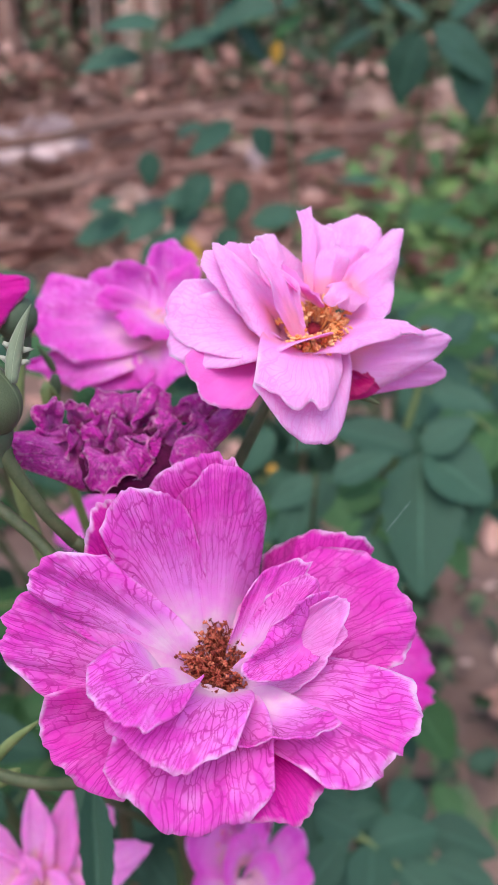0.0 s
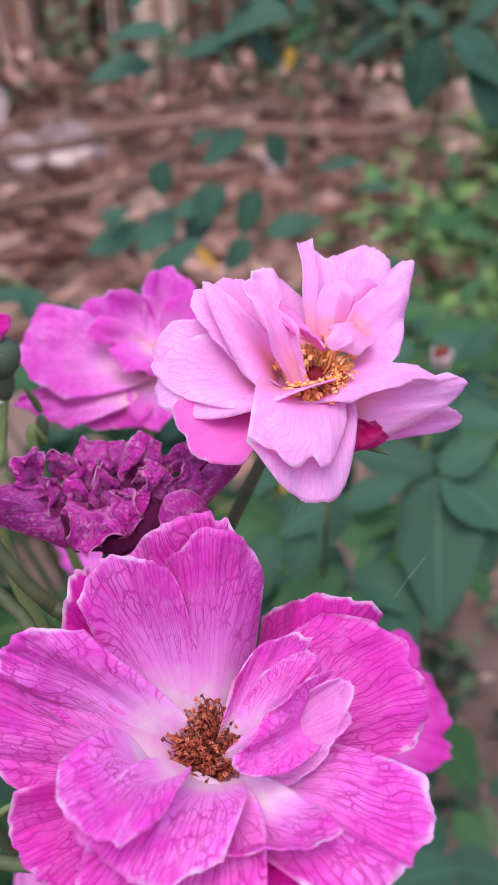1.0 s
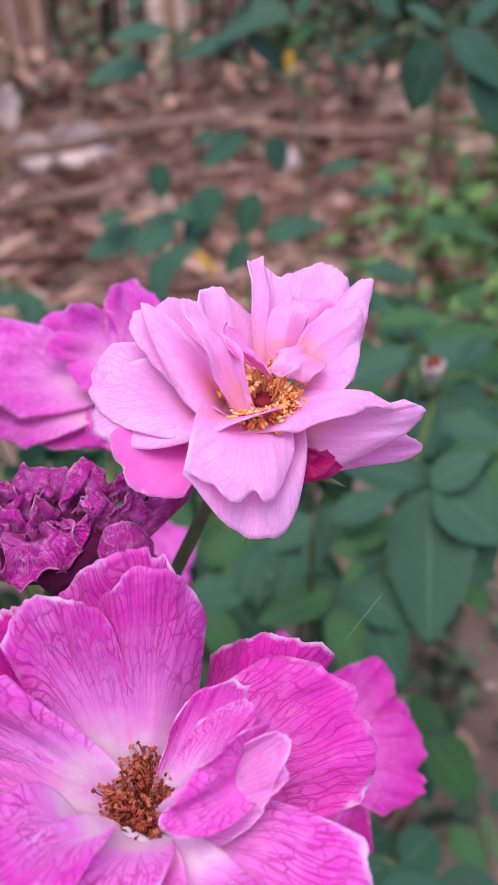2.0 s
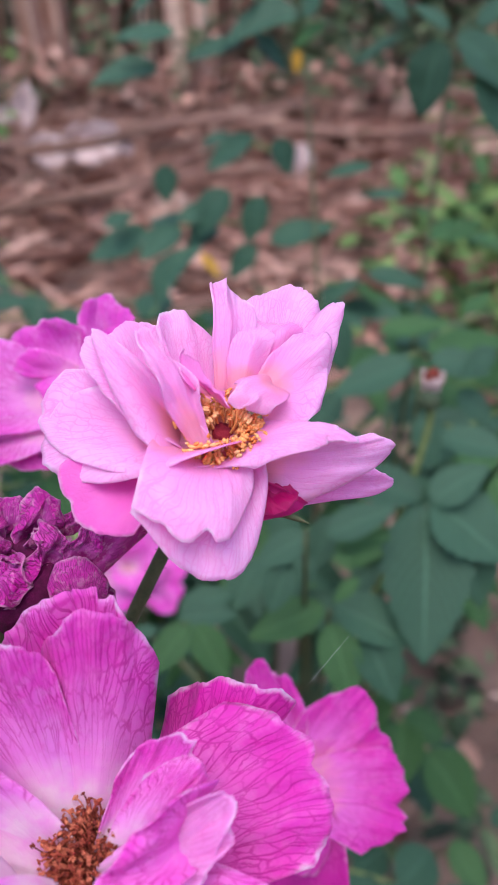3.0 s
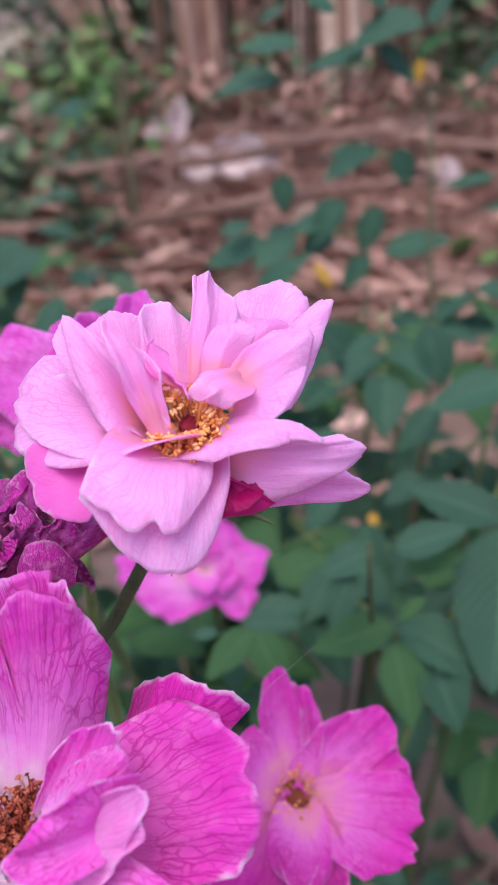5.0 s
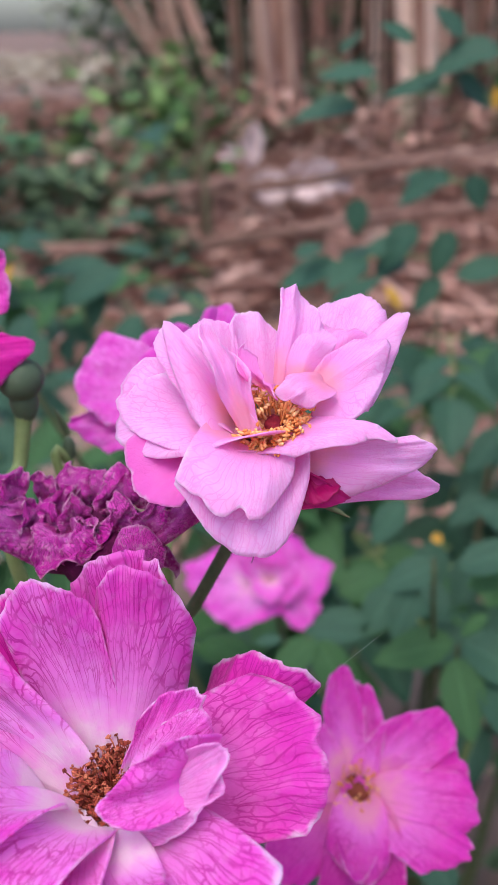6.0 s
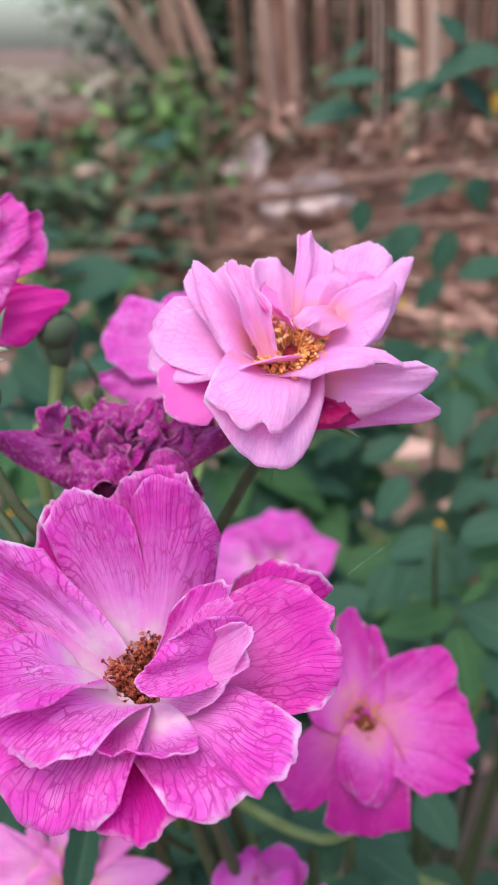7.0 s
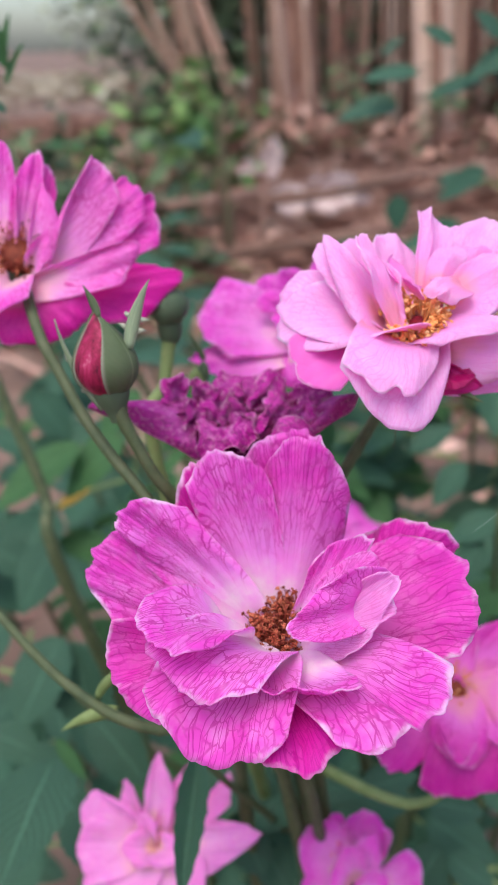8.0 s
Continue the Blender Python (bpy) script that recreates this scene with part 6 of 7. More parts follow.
petal(low_rose, (-1.8, 1.7, -2.2), (12.3, 10.0, 4.7), (23.3, 10.5, 2.5), (13.6, -0.2, -4.3), arch=1.25, blunt=0.5, wide=0.5)
petal(low_rose, (-3.3, 1.3, -2.4), (11.7, 0.8, -2.1), (12.0, -8.1, -10.1), (0.6, -11.4, -11.1), arch=1.25, blunt=0.5, wide=0.5)
petal(low_rose, (-5.5, 0.7, -2.6), (-2.3, -11.8, -9.8), (-16.8, -15.9, -11.1), (-20.2, -12.1, -6.5), arch=1.25, blunt=0.5, wide=0.5)
petal(low_rose, (-5.7, 1.2, -2.2), (-18.2, -12.6, -7.2), (-23.7, -6.4, -0.6), (-22.2, -0.4, 5.0), arch=1.25, blunt=0.5, wide=0.5)
petal(low_rose, (-4.9, 1.3, -0.9), (-8.4, -0.7, 4.3), (-7.6, 1.5, 8.4), (-3.2, 1.0, 7.5), bow=1, arch=1.25, blunt=0.5, wide=0.5)
petal(low_rose, (-3.7, 0.5, -1.6), (-5.4, -7.6, -1.3), (-10.4, -5.3, 2.4), (-8.8, -1.5, 5.0), bow=1, arch=1.25, blunt=0.5, wide=0.5)
petal(low_rose, (-3.0, 0.7, -1.6), (2.3, 1.1, 4.3), (5.6, -3.0, 2.1), (0.7, -6.6, 0.0), bow=1, arch=1.25, blunt=0.5, wide=0.5)

petal(small_rose, (3.2, -0.8, -6.0), (-10.0, -8.9, -2.9), (-11.2, -2.4, 4.6), (-5.4, 2.8, 7.8), wide=0.4, curl=-1.0, lobes=1.5)
petal(small_rose, (3.2, -0.8, -6.0), (-6.8, 2.0, 4.8), (-2.7, 4.8, 7.7), (1.6, 1.2, 4.5), dark=0.4, wide=0.4, curl=-1.0, lobes=1.5)
petal(small_rose, (3.9, -0.5, -5.9), (-2.2, 3.2, 5.2), (4.8, 6.8, 9.5), (11.7, 5.2, 6.2), dark=0.3, wide=0.4, curl=-1.0, lobes=1.5)
petal(small_rose, (5.6, -0.7, -6.2), (6.7, 6.4, 5.2), (12.3, 5.5, 5.1), (11.6, -0.5, -0.5), wide=0.4, curl=-1.0, lobes=1.5)
petal(small_rose, (4.0, -4.1, -6.1), (-2.5, -9.8, -2.0), (0.4, -3.4, 4.9), (5.5, -2.0, 5.4), bow=2, wide=0.4, curl=-1.0, lobes=1.5)
petal(small_rose, (6.2, -3.5, -5.9), (3.6, -0.7, 5.3), (8.5, 1.4, 7.5), (11.7, -1.9, 3.4), bow=2, wide=0.4, curl=-1.0, lobes=1.5)
petal(small_rose, (7.9, -3.5, -7.4), (13.2, -0.7, 0.4), (18.4, 3.7, 3.0), (23.3, -0.6, -2.1), wide=0.4, curl=-1.0, lobes=1.5)
petal(small_rose, (6.7, -5.0, -8.4), (6.6, -6.1, 0.9), (11.4, -3.7, 2.1), (16.1, -6.7, -2.0), bow=2, wide=0.4, curl=-1.0, lobes=1.5)
petal(small_rose, (6.7, -4.9, -9.6), (22.7, -1.2, -3.8), (22.9, -8.9, -9.5), (12.1, -14.1, -12.1), wide=0.4, curl=-1.0, lobes=1.5)
petal(small_rose, (2.1, -5.7, -9.5), (3.5, -16.6, -12.9), (-7.2, -17.5, -12.2), (-9.6, -9.9, -4.9), wide=0.4, curl=-1.0, lobes=1.5)

for rose, up, size, mat, count in ((left_rose, (0, -0.5, 0.87), 0.0028, ANTHER_GOLD, 14), (right_rose, (0.1, -0.5, 0.86), 0.0030, ANTHER_GOLD, 46), (far_rose, (0.1, -0.7, 0.7), 0.0038, ANTHER_GOLD, 14), (magenta_rose, (0.35, -0.6, 0.72), 0.004, ANTHER_OLD, 90), (low_rose, (0.1, -0.6, 0.8), 0.0025, ANTHER_GOLD, 24), (small_rose, (0.1, -0.6, 0.8), 0.0022, ANTHER_GOLD, 6)):
    at = (-12.5, -5.0, 2.0) if rose is magenta_rose else (0, 0, 0)
    down = [a - (0.8 if rose is right_rose else 3) * c for a, c in zip(at, up)]
    heart(rose, down, up, size)
    stamens(rose, [a - (1.5 if rose is right_rose else 2.5) * c for a, c in zip(at, up)], up, count, size * 1.5, 0.0030 if rose is magenta_rose else 0.0026, mat, 0.2, count)
    calyx(rose, [a - 9 * c for a, c in zip(at, up)], up, 0.0036)
stem(left_rose, [(-0.013, 0.204, 0.545), (-0.0129, 0.1900, 0.5242), (-0.0124, 0.1816, 0.5161), (-0.03, 0.23, 0.40), (0.0, 0.30, 0.0)], [0.0012, 0.0012, 0.0012, 0.002, 0.0035], YOUNG)
stem(right_rose, [(0.034, 0.178, 0.462), (0.0350, 0.1745, 0.4450), (0.0244, 0.1718, 0.4345), (0.0002, 0.1747, 0.4362), (-0.0177, 0.185, 0.4315), (-0.01, 0.26, 0.2), (0, 0.30, 0)], [0.0012, 0.0012, 0.0014, 0.0016, 0.0018, 0.003, 0.004], YOUNG)
stem(far_rose, [(-0.0435, 0.356, 0.387), (-0.040, 0.358, 0.350), (0.0, 0.33, 0.3), (0.0, 0.30, 0.0)], [0.0018, 0.0018, 0.0022, 0.0035])
stem(magenta_rose, [(-0.0600, 0.1535, 0.5720), (-0.0506, 0.1437, 0.5642), (-0.0451, 0.1406, 0.5585), (-0.0378, 0.1364, 0.5515), (-0.0303, 0.1329, 0.5458), (-0.0218, 0.1296, 0.5399), (-0.0170, 0.1278, 0.5327), (-0.010, 0.15, 0.49), (0.0, 0.2, 0.3), (0, 0.30, 0)], [0.0012, 0.0012, 0.0011, 0.0011, 0.0011, 0.0011, 0.0012, 0.0013, 0.003, 0.004], hairs=90, hair=0.0005)
stem(low_rose, [(-0.033, 0.15, 0.414), (-0.03, 0.16, 0.39), (-0.01, 0.22, 0.2), (0, 0.30, 0)], [0.0013, 0.0014, 0.003, 0.004])
stem(small_rose, [(0.008, 0.174, 0.403), (0.008, 0.18, 0.38), (0.005, 0.24, 0.2), (0, 0.30, 0)], [0.0013, 0.0014, 0.003, 0.004])

# ---- the withered rose ----
dead = rose_thing((-0.009, 0.150, 0.552), "withered purple rose with dry crumpled petals", FADED)
dice = random.Random(11)
for k in range(9):
    a = k * 2.39996
    r = 2.0 + 9.0 * math.sqrt((k + 0.5) / 9)
    foot = (0.5 * r * math.cos(a), 0.35 * r * math.sin(a) - 1, -7)
    mid = (1.1 * r * math.cos(a), 0.5 * r * math.sin(a) - 1, -1.8 - 0.02 * r * r + dice.uniform(-1.0, 1.0))
    wide = dice.uniform(3.0, 5.0)
    b = a + dice.uniform(-0.9, 0.9)
    left = (mid[0] - wide * math.sin(b), mid[1] + wide * 0.7 * math.cos(b), mid[2] + dice.uniform(-3, 1.0))
    right = (mid[0] + wide * math.sin(b), mid[1] - wide * 0.7 * math.cos(b), mid[2] + dice.uniform(-3, 1.0))
    petal(dead, foot, left, mid, right, cup=dice.uniform(-2, 2), ruffle=1.2, curl=dice.uniform(-2, 3), dark=0.8, wide=0.4, crease=1.6, grain=300)
petal(dead, (-8.8, -3.0, -5.9), (-9.5, -8.0, -8.4), (-20.9, -11.0, 1.1), (-18.1, -6.0, 2.3), bow=2.4, cup=-2.4, ruffle=0.5, curl=2.0, wide=0.40, light=0.35, pleat=0.8, label="limp purple outer petal")
petal(dead, (-21.8, -9.0, 1.2), (-24.6, -10.0, -1.0), (-28.9, -11.0, 0.3), (-28.6, -9.0, 1.5), bow=1, cup=-1, ruffle=0.9, curl=0.5, wide=0.55, arch=1.4, dark=0.35, crease=0.6)
petal(dead, (12.9, -2.0, -0.7), (17.1, 6.0, 2.9), (20.3, 5.0, 2.2), (15.1, -2.0, -2.2), bow=2.2, cup=-2.4, ruffle=0.5, curl=2.0, wide=0.40, dark=0.25, light=0.1, pleat=0.8, label="limp purple outer petal")
petal(dead, (11.1, -7.0, -5.5), (7.5, -9.0, -0.9), (11.0, -7.0, 2.0), (15.5, -6.0, -1.4), bow=2.0, cup=-2.0, ruffle=0.4, curl=2.0, wide=0.5, light=0.25, label="limp purple outer petal")
petal(dead, (-2.3, -4.0, -2.7), (4.4, -8.0, -2.9), (-1.7, -12.0, -6.2), (-7.0, -11.0, -6.0), bow=2, dark=0.15, ruffle=1.2, crease=1.5, grain=300, wide=0.45, lobes=2.0, pleat=1.0)
petal(dead, (-3.7, -4.0, -3.1), (2.5, -8.0, -1.0), (1.1, -10.0, -4.0), (-5.6, -9.0, -3.3), bow=1.5, curl=2, light=0.1, ruffle=1.2, crease=1.5, grain=300, wide=0.45, lobes=2.0, pleat=1.0)
petal(dead, (-4.9, 2.0, -0.9), (-8.3, 2.0, 4.1), (-5.4, 2.0, 5.3), (-1.4, 2.0, 2.8), light=0.55, curl=2.5, ruffle=1.2, crease=1.5, grain=300, wide=0.45, lobes=2.0, pleat=1.0)
petal(dead, (-14.7, -2.0, -0.8), (-16.3, -4.0, 2.0), (-14.6, -2.0, 5.6), (-12.2, -1.0, 3.5), dark=0.1, curl=1.5, ruffle=1.2, crease=1.5, grain=300, wide=0.45, lobes=2.0, pleat=1.0)
petal(dead, (-11.4, -4.0, -0.4), (-16.4, -7.0, -1.3), (-17.6, -6.0, 0.1), (-14.7, -4.0, 1.6), light=0.2, curl=1.0, ruffle=1.2, crease=1.5, grain=300, wide=0.45, lobes=2.0, pleat=1.0)
petal(dead, (-10.9, 1.0, -1.3), (-12.5, 1.0, 4.4), (-10.7, 2.0, 3.9), (-7.6, 2.0, 2.6), dark=0.2, curl=-1.5, ruffle=1.2, crease=1.5, grain=300, wide=0.45, lobes=2.0, pleat=1.0)
petal(dead, (-1.3, 2.0, 0.1), (-3.8, 3.0, 2.9), (-0.9, 3.0, 5.0), (1.4, 3.0, 4.3), light=0.3, curl=1.5, ruffle=1.2, crease=1.5, grain=300, wide=0.45, lobes=2.0, pleat=1.0)
petal(dead, (1.4, 2.0, -0.1), (0.8, 0.0, 2.1), (3.9, 2.0, 6.1), (6.9, 3.0, 3.4), light=0.15, curl=2.5, ruffle=1.2, crease=1.5, grain=300, wide=0.45, lobes=2.0, pleat=1.0)
petal(dead, (8.7, 3.0, -0.1), (7.0, 4.0, 2.4), (12.0, 5.0, 4.7), (14.8, 5.0, 3.0), dark=0.15, curl=2, ruffle=1.2, crease=1.5, grain=300, wide=0.45, lobes=2.0, pleat=1.0)
petal(dead, (12.1, 3.0, 0.0), (10.4, 5.0, 1.9), (12.9, 6.0, 3.2), (15.8, 6.0, 1.9), dark=0.3, curl=1, ruffle=1.2, crease=1.5, grain=300, wide=0.45, lobes=2.0, pleat=1.0)
petal(dead, (4.9, -3.0, -2.6), (3.5, -6.0, -1.8), (7.0, -3.0, 3.4), (8.9, -1.0, 1.8), light=0.1, curl=2.5, ruffle=1.2, crease=1.5, grain=300, wide=0.45, lobes=2.0, pleat=1.0)
petal(dead, (9.5, -2.0, -1.4), (8.6, -3.0, 0.7), (11.5, -1.0, 3.2), (14.6, 0.0, 0.3), dark=0.05, curl=2, ruffle=1.2, crease=1.5, grain=300, wide=0.45, lobes=2.0, pleat=1.0)
petal(dead, (-6.9, -5.0, -5.6), (-8.4, -7.0, -1.1), (-7.1, -5.0, 1.9), (-4.8, -4.0, 0.8), light=0.15, curl=2, ruffle=1.2, crease=1.5, grain=300, wide=0.45, lobes=2.0, pleat=1.0)
petal(dead, (-1.6, -4.0, -3.9), (-4.6, -5.0, 1.2), (-2.4, -3.0, 2.9), (1.5, -3.0, 0.1), dark=0.4, curl=2.5, ruffle=1.2, crease=1.5, grain=300, wide=0.45, lobes=2.0, pleat=1.0)
petal(dead, (0.6, -4.0, -3.1), (-0.4, -6.0, -0.2), (1.3, -5.0, 1.4), (4.0, -5.0, -1.6), dark=0.2, curl=-2, ruffle=1.2, crease=1.5, grain=300, wide=0.45, lobes=2.0, pleat=1.0)
petal(dead, (-10.6, -4.0, -4.3), (-12.0, -6.0, -1.5), (-11.6, -4.0, 1.7), (-9.4, -3.0, 0.3), light=0.05, curl=-2, ruffle=1.2, crease=1.5, grain=300, wide=0.45, lobes=2.0, pleat=1.0)
petal(dead, (-6.3, -3.0, -2.3), (-8.2, -3.0, 1.2), (-5.8, -1.0, 2.9), (-3.7, -1.0, 1.3), dark=0.3, curl=2, ruffle=1.2, crease=1.5, grain=300, wide=0.45, lobes=2.0, pleat=1.0)
petal(dead, (4.3, 0.0, -1.1), (2.3, 0.0, 0.8), (4.1, 1.0, 2.7), (6.6, 1.0, 1.5), dark=0.5, curl=-1.5, ruffle=1.2, crease=1.5, grain=300, wide=0.45, lobes=2.0, pleat=1.0)
fold = petal(pale, (4.5, 0.0, -7.0), (12.5, -3.0, -7.6), (13.6, -3.0, -9.6), (8.5, -5.5, -11.4), dark=0.2, bow=1, ruffle=1.2, curl=1.2, wide=0.30, crease=0.8, lobes=1.6, foot=0.5, label="crimson petal fold underneath")
fold.data.materials[0] = CRIMSON
# Added dark core; its colour stands in for shade in the petal gaps.
heart(dead, (-1, -1, -6), (0, -0.2, 1), 0.0095, SHADE_CORE)
calyx(dead, (0, 0, -10), (0, 0, 1), 0.004)
stem(dead, [(-0.009, 0.150, 0.544), (-0.013, 0.147, 0.53), (-0.018, 0.155, 0.48), (-0.02, 0.2, 0.3), (0.0, 0.30, 0.0)], [0.0013, 0.0014, 0.0016, 0.0025, 0.0035])

# ---- bud, hip and bare stems ----
def rotation_to(way):
    return Vector(way).to_track_quat("Z", "Y").to_matrix()


bud = thing("rose_bud", (-0.0272, 0.1305, 0.5560), "closed red rose bud in green sepals on a bristly stem", "rose bud")
axis = Vector((-0.0040, 0.0025, 0.0185)).normalized()


def bud_profile(s):
    """Height along the bud and its radius, from the hip (0) to the point (1)."""
    return 0.0036 + 0.0152 * s, 0.0056 * math.sin(math.pi * (0.06 + 0.94 * s) ** 0.72)


bm = bmesh.new()
rows = []
for i in range(25):
    tall, round_ = bud_profile(i / 24)
    row = []
    for j in range(33):
        q = 2 * math.pi * (j % 32) / 32
        d = rotation_to(axis) @ Vector((math.cos(q), math.sin(q), 0))
        swirl = 0.94 + 0.05 * math.sin(3 * q + 5 * i / 24) + 0.03 * noise.noise((3 * math.cos(q), 3 * math.sin(q), i / 5))
        row.append(axis * tall + d * round_ * swirl)
    rows.append(row)
grid_faces(bm, rows)
ob = part("folded_petals", bm, BUD_RED, bud, "dark red folded petals with white streaks")
bm = bmesh.new()
rows = []
for tall, round_ in ((-0.0014, 0.0012), (0.0000, 0.0015), (0.0012, 0.0021), (0.0024, 0.0028), (0.0036, 0.0032), (0.0046, 0.0033), (0.0054, 0.0028)):
    rows.append([axis * tall + rotation_to(axis) @ Vector((math.cos(q), math.sin(q), 0)) * round_ for q in (2 * math.pi * (k % 20) / 20 for k in range(21))])
grid_faces(bm, rows)
part("hip", bm, HIP, bud, "smooth green swelling under the bud")


def sepal(parent, foot, mid, tip, width, mat=None, face=None, label="", barbs=0):
    """A narrow pointed sepal arched through three places, from the thing's own origin."""
    foot, mid, tip = Vector(foot), Vector(mid), Vector(tip)
    bm = bmesh.new()
    out = Vector(face) if face else Vector((0, -1, 0.3))
    rows = []
    for i in range(13):
        u = i / 12
        p = foot * (1 - u) ** 2 + mid * 2 * u * (1 - u) + tip * u * u
        way = ((mid - foot) * (1 - u) + (tip - mid) * u).normalized()
        side = way.cross(out).normalized()
        half = width * (math.sin(math.pi * min(1, 0.18 + 0.82 * u)) ** 0.9 + 0.05) * (1 - 0.35 * u)
        rows.append([p + side * half * v - out.normalized() * abs(v) * half * 0.45 for v in (-1, -0.5, 0, 0.5, 1)])
    grid_faces(bm, rows)
    for k in range(barbs):
        i, edge = 3 + 2 * (k // 2), -(k % 2)
        root, after = rows[i][edge], rows[i + 1][edge]
        out_way = (root - rows[i][2]).normalized() + (after - root).normalized() * 0.6
        mid = root + out_way * width * 0.7 + (after - root) * 0.3
        bm.faces.new([bm.verts.new(p) for p in (root, after, mid + (after - root) * 0.25, root + out_way * width * (1.35 - 0.25 * (k % 3)))])
    ob = part("sepal", bm, mat or SEPAL, parent, label)
    solid = ob.modifiers.new("thickness", "SOLIDIFY")
    solid.thickness = 0.0003


def shell(parent, middle, half, tall, reach=1.0):
    """A sepal that lies on the bud, from the hip to the point."""
    turn = rotation_to(axis)
    spin = turn.to_quaternion()
    bm = bmesh.new()
    rows = []
    for i in range(15):
        u = i / 14
        high, out = bud_profile(0.99 * u * tall)
        wide = half * (1 - u ** 2.6) ** 0.7 + 0.02
        row = []
        for j in range(9):
            q = middle + wide * (j / 4 - 1)
            d = Vector((math.cos(q), math.sin(q), 0))
            d = (d - axis * d.dot(axis)).normalized()
            row.append(axis * high + d * (out * 1.04 + 0.0002 + 0.0002 * math.cos(4 * (j / 4 - 1))))
        rows.append(row)
    grid_faces(bm, rows)
    ob = part("sepal", bm, SEPAL, parent)
    solid = ob.modifiers.new("thickness", "SOLIDIFY")
    solid.thickness = 0.00035


shell(bud, radians(-12), radians(56), 1.0)
sepal(bud, axis * 0.0180 + Vector((0.0008, -0.0006, 0)), axis * 0.0205, axis * 0.0232 + Vector((-0.0012, 0, 0)), 0.0009, label="thin tip of the sepals")
shell(bud, radians(-160), radians(24), 1.0)
shell(bud, radians(95), radians(50), 1.0)
shell(bud, radians(160), radians(30), 0.95)
sepal(bud, (0.0030, 0.0010, 0.0125), (0.0030, 0.0030, 0.0180), (0.0062, 0.0045, 0.0240), 0.0013, SEPAL_PALE, face=(0.3, -1, 0.5), label="loose toothed sepal tip standing away", barbs=4)
sepal(bud, (-0.0024, -0.0010, 0.0010), (-0.0100, 0.001, 0.0065), (-0.0115, 0.001, 0.0165), 0.0010, SEPAL_PALE, face=(-0.4, -1, 0.2), label="loose narrow sepal hanging away", barbs=5)
stem(bud, [(-0.0265, 0.1307, 0.5574), (-0.0258, 0.1303, 0.5552), (-0.0230, 0.1300, 0.5500), (-0.0202, 0.1300, 0.5452), (-0.0172, 0.1310, 0.5404), (-0.0135, 0.134, 0.531), (-0.005, 0.16, 0.47), (0.0, 0.2, 0.3), (0, 0.3, 0)], [0.0014, 0.00125, 0.0011, 0.0011, 0.0012, 0.0012, 0.0014, 0.003, 0.004], hairs=170, hair=0.0007, seed=4)

hip = thing("rose_hip", (-0.0350, 0.170, 0.561), "green spent rose hip on a thin stem", "rose hip")
bm = bmesh.new()
blob(bm, (0, 0, 0.0035), (0.0045, 0.0045, 0.0042), 10, 14, None, 0.06)
blob(bm, (0, 0, -0.0012), (0.0028, 0.0028, 0.0045), 8, 12)
part("hip", bm, HIP, hip)
stem(hip, [(-0.0350, 0.170, 0.5585), (-0.0354, 0.1665, 0.548), (-0.0340, 0.158, 0.5307), (-0.02, 0.18, 0.42), (0, 0.30, 0)], [0.0018, 0.0014, 0.0014, 0.002, 0.004], YOUNG)
small_bud = thing("rose_hip", (-0.0300, 0.176, 0.5475), "small green hip with shrivelled sepals", "rose hip")
bm = bmesh.new()
blob(bm, (0, 0, 0), (0.0013, 0.0013, 0.0028), 8, 12, None, 0.06)
part("hip", bm, HIP, small_bud)
sepal(small_bud, (0, 0, 0.003), (-0.001, 0, 0.006), (-0.0035, 0.001, 0.0085), 0.0009)
stem(small_bud, [(-0.0300, 0.176, 0.5445), (-0.0300, 0.176, 0.53), (-0.01, 0.22, 0.35), (0, 0.3, 0)], [0.001, 0.001, 0.002, 0.003], YOUNG)

side_shoot = thing("rose_shoot", (0.0, 0.28, 0.0), "bristly green rose shoot with small bracts", "rose stem")
stem(side_shoot, [(-0.085, 0.142, 0.512), (-0.0627, 0.132, 0.5022), (-0.0385, 0.1225, 0.4955), (-0.0186, 0.121, 0.4925), (0.0, 0.15, 0.47), (0.0, 0.24, 0.2), (0, 0.28, 0)], [0.0009, 0.0010, 0.0011, 0.0012, 0.0014, 0.003, 0.0035], STEM, hairs=220, hair=0.0007, seed=6)
bm_home = side_shoot.matrix_world.translation
sepal(side_shoot, Vector((-0.0330, 0.1215, 0.4960)) - bm_home, Vector((-0.0300, 0.120, 0.503)) - bm_home, Vector((-0.0215, 0.1205, 0.5100)) - bm_home, 0.0011, YOUNG, label="narrow upright bract")
sepal(side_shoot, Vector((-0.0280, 0.1210, 0.4945)) - bm_home, Vector((-0.0330, 0.118, 0.4950)) - bm_home, Vector((-0.0390, 0.1165, 0.4900)) - bm_home, 0.0016, YOUNG, label="small pale bract")
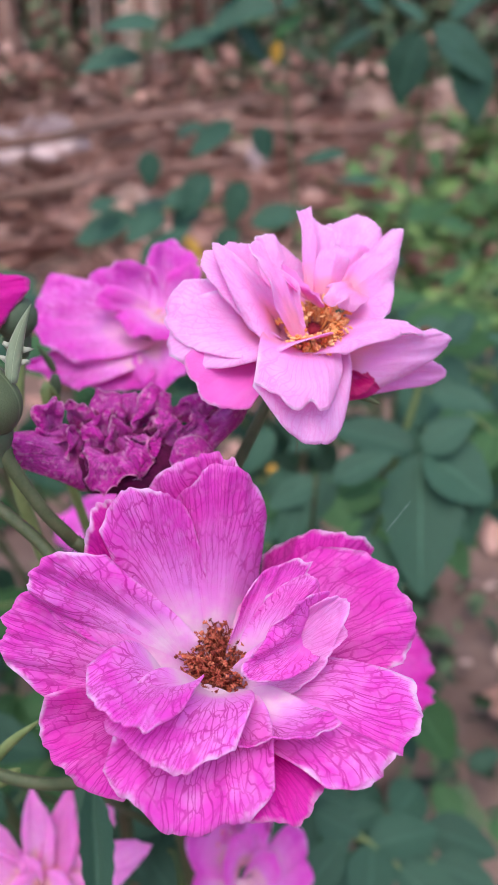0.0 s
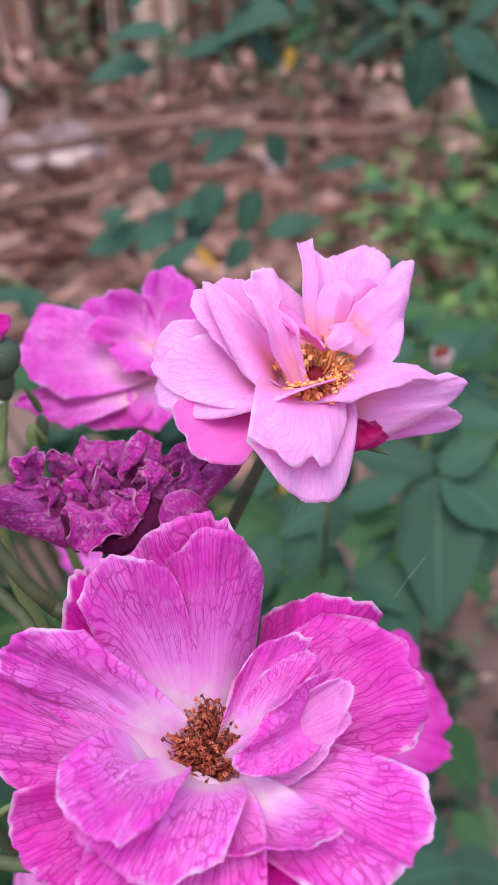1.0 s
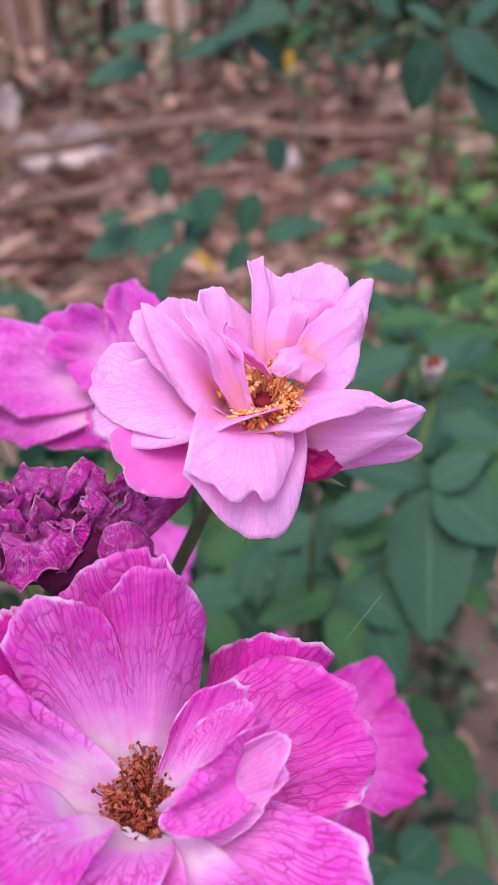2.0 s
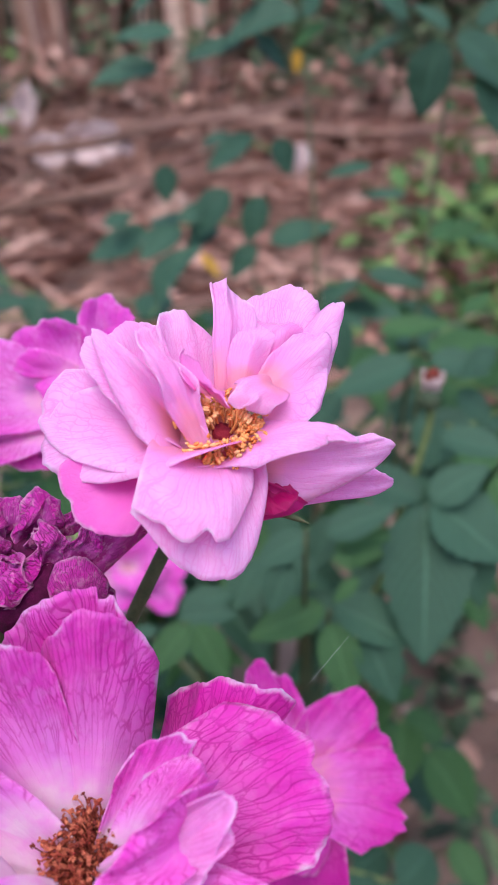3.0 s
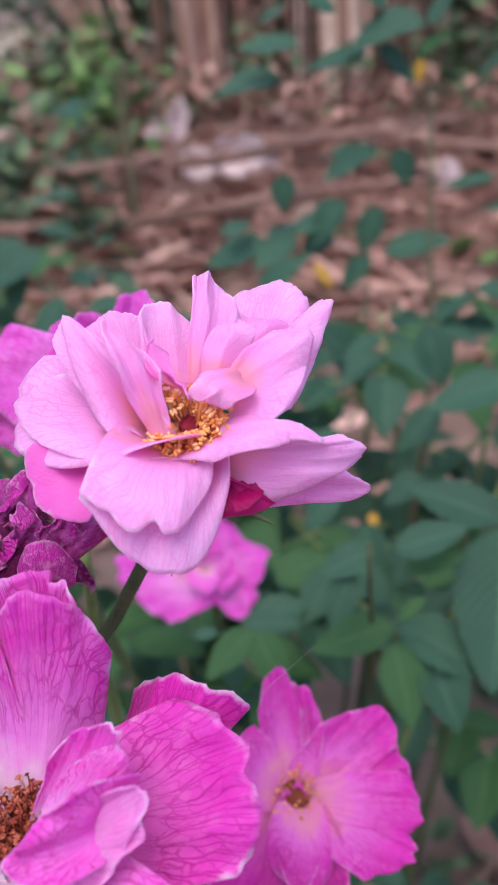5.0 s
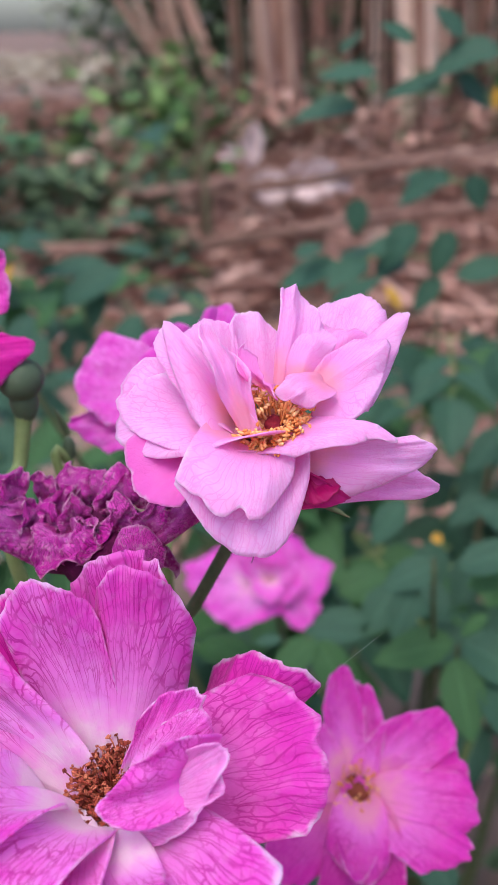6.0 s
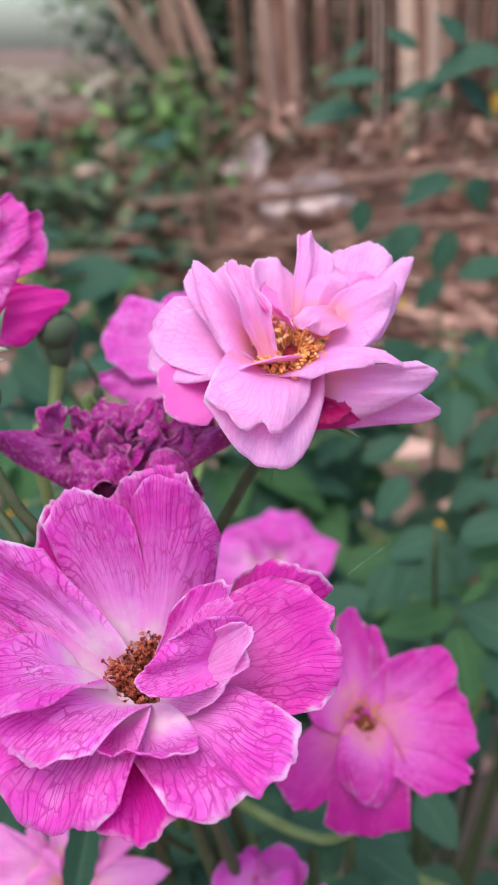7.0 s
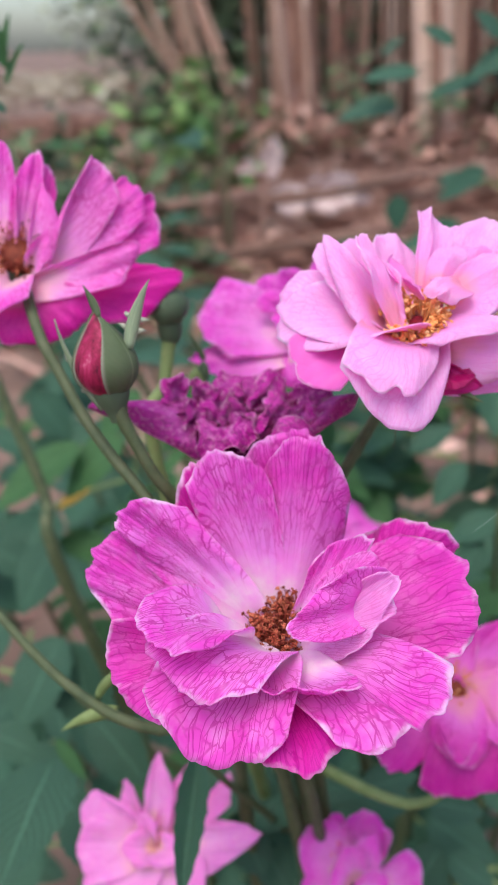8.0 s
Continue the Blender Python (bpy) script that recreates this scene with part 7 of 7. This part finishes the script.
dark_shoot = thing("rose_shoot", (-0.06, 0.30, 0.0), "dark green rose shoot standing in the bush", "rose stem")
stem(dark_shoot, [(-0.138, 0.232, 0.535), (-0.1295, 0.2284, 0.5121), (-0.1125, 0.2218, 0.4769), (-0.1019, 0.2150, 0.4420), (-0.07, 0.27, 0.2), (-0.06, 0.30, 0)], [0.0012, 0.0018, 0.002, 0.0024, 0.003, 0.0035])

sepal(pale, (0.0086, -0.0030, -0.0102), (0.0120, -0.0030, -0.0111), (0.0149, -0.0030, -0.0124), 0.0007, STEM, label="thin brown sepal under the petals")
stem(pale, [(0.0201, 0.1470, 0.5545), (0.0203, 0.1470, 0.5506), (0.0199, 0.1470, 0.5487)], [0.00012, 0.00010, 0.00006], STEM, name="hair", label="fine dark hair hanging from a petal")

# ---- a strand of spider silk from the vivid rose to the leaves ----
silk = thing("spider_silk", (0.036, 0.138, 0.539), "single fine strand of spider silk", "spider silk")
stem(silk, [(0.036, 0.1385, 0.5385), (0.0385, 0.142, 0.5397), (0.0415, 0.146, 0.5412)], [0.000008, 0.000010, 0.000007], SILK, name="strand")

# ---- spent flower, yellow blossom leaf and the shoot at the bush's edge ----
spent = thing("spent_rose", (0.078, 0.345, 0.489), "spent rose with dry whitish petals and reddish tip", "rose")
spent["stuff_of"] = PALE_LITTER.name
for k in range(7):
    a = k * 0.9
    petal(spent, (0, 0, 0), (5 * math.cos(a - 0.5), 5 * math.sin(a - 0.5), 6), (5.5 * math.cos(a), 5.5 * math.sin(a), 9 - k % 3), (5 * math.cos(a + 0.5), 5 * math.sin(a + 0.5), 6), bow=-1, crease=1.5)
bm = bmesh.new()
blob(bm, (0, 0, 0.007), (0.003, 0.003, 0.004), 7, 10, None, 0.3)
part("flower_heart", bm, ANTHER_OLD, spent, "reddish brown dry heart")
calyx(spent, (0, 0, -2), (0, 0, 1), 0.004)
stem(spent, [(0.078, 0.345, 0.485), (0.076, 0.35, 0.45), (0.04, 0.36, 0.25), (0.0, 0.36, 0.0)], [0.0014, 0.0015, 0.002, 0.003], YOUNG)
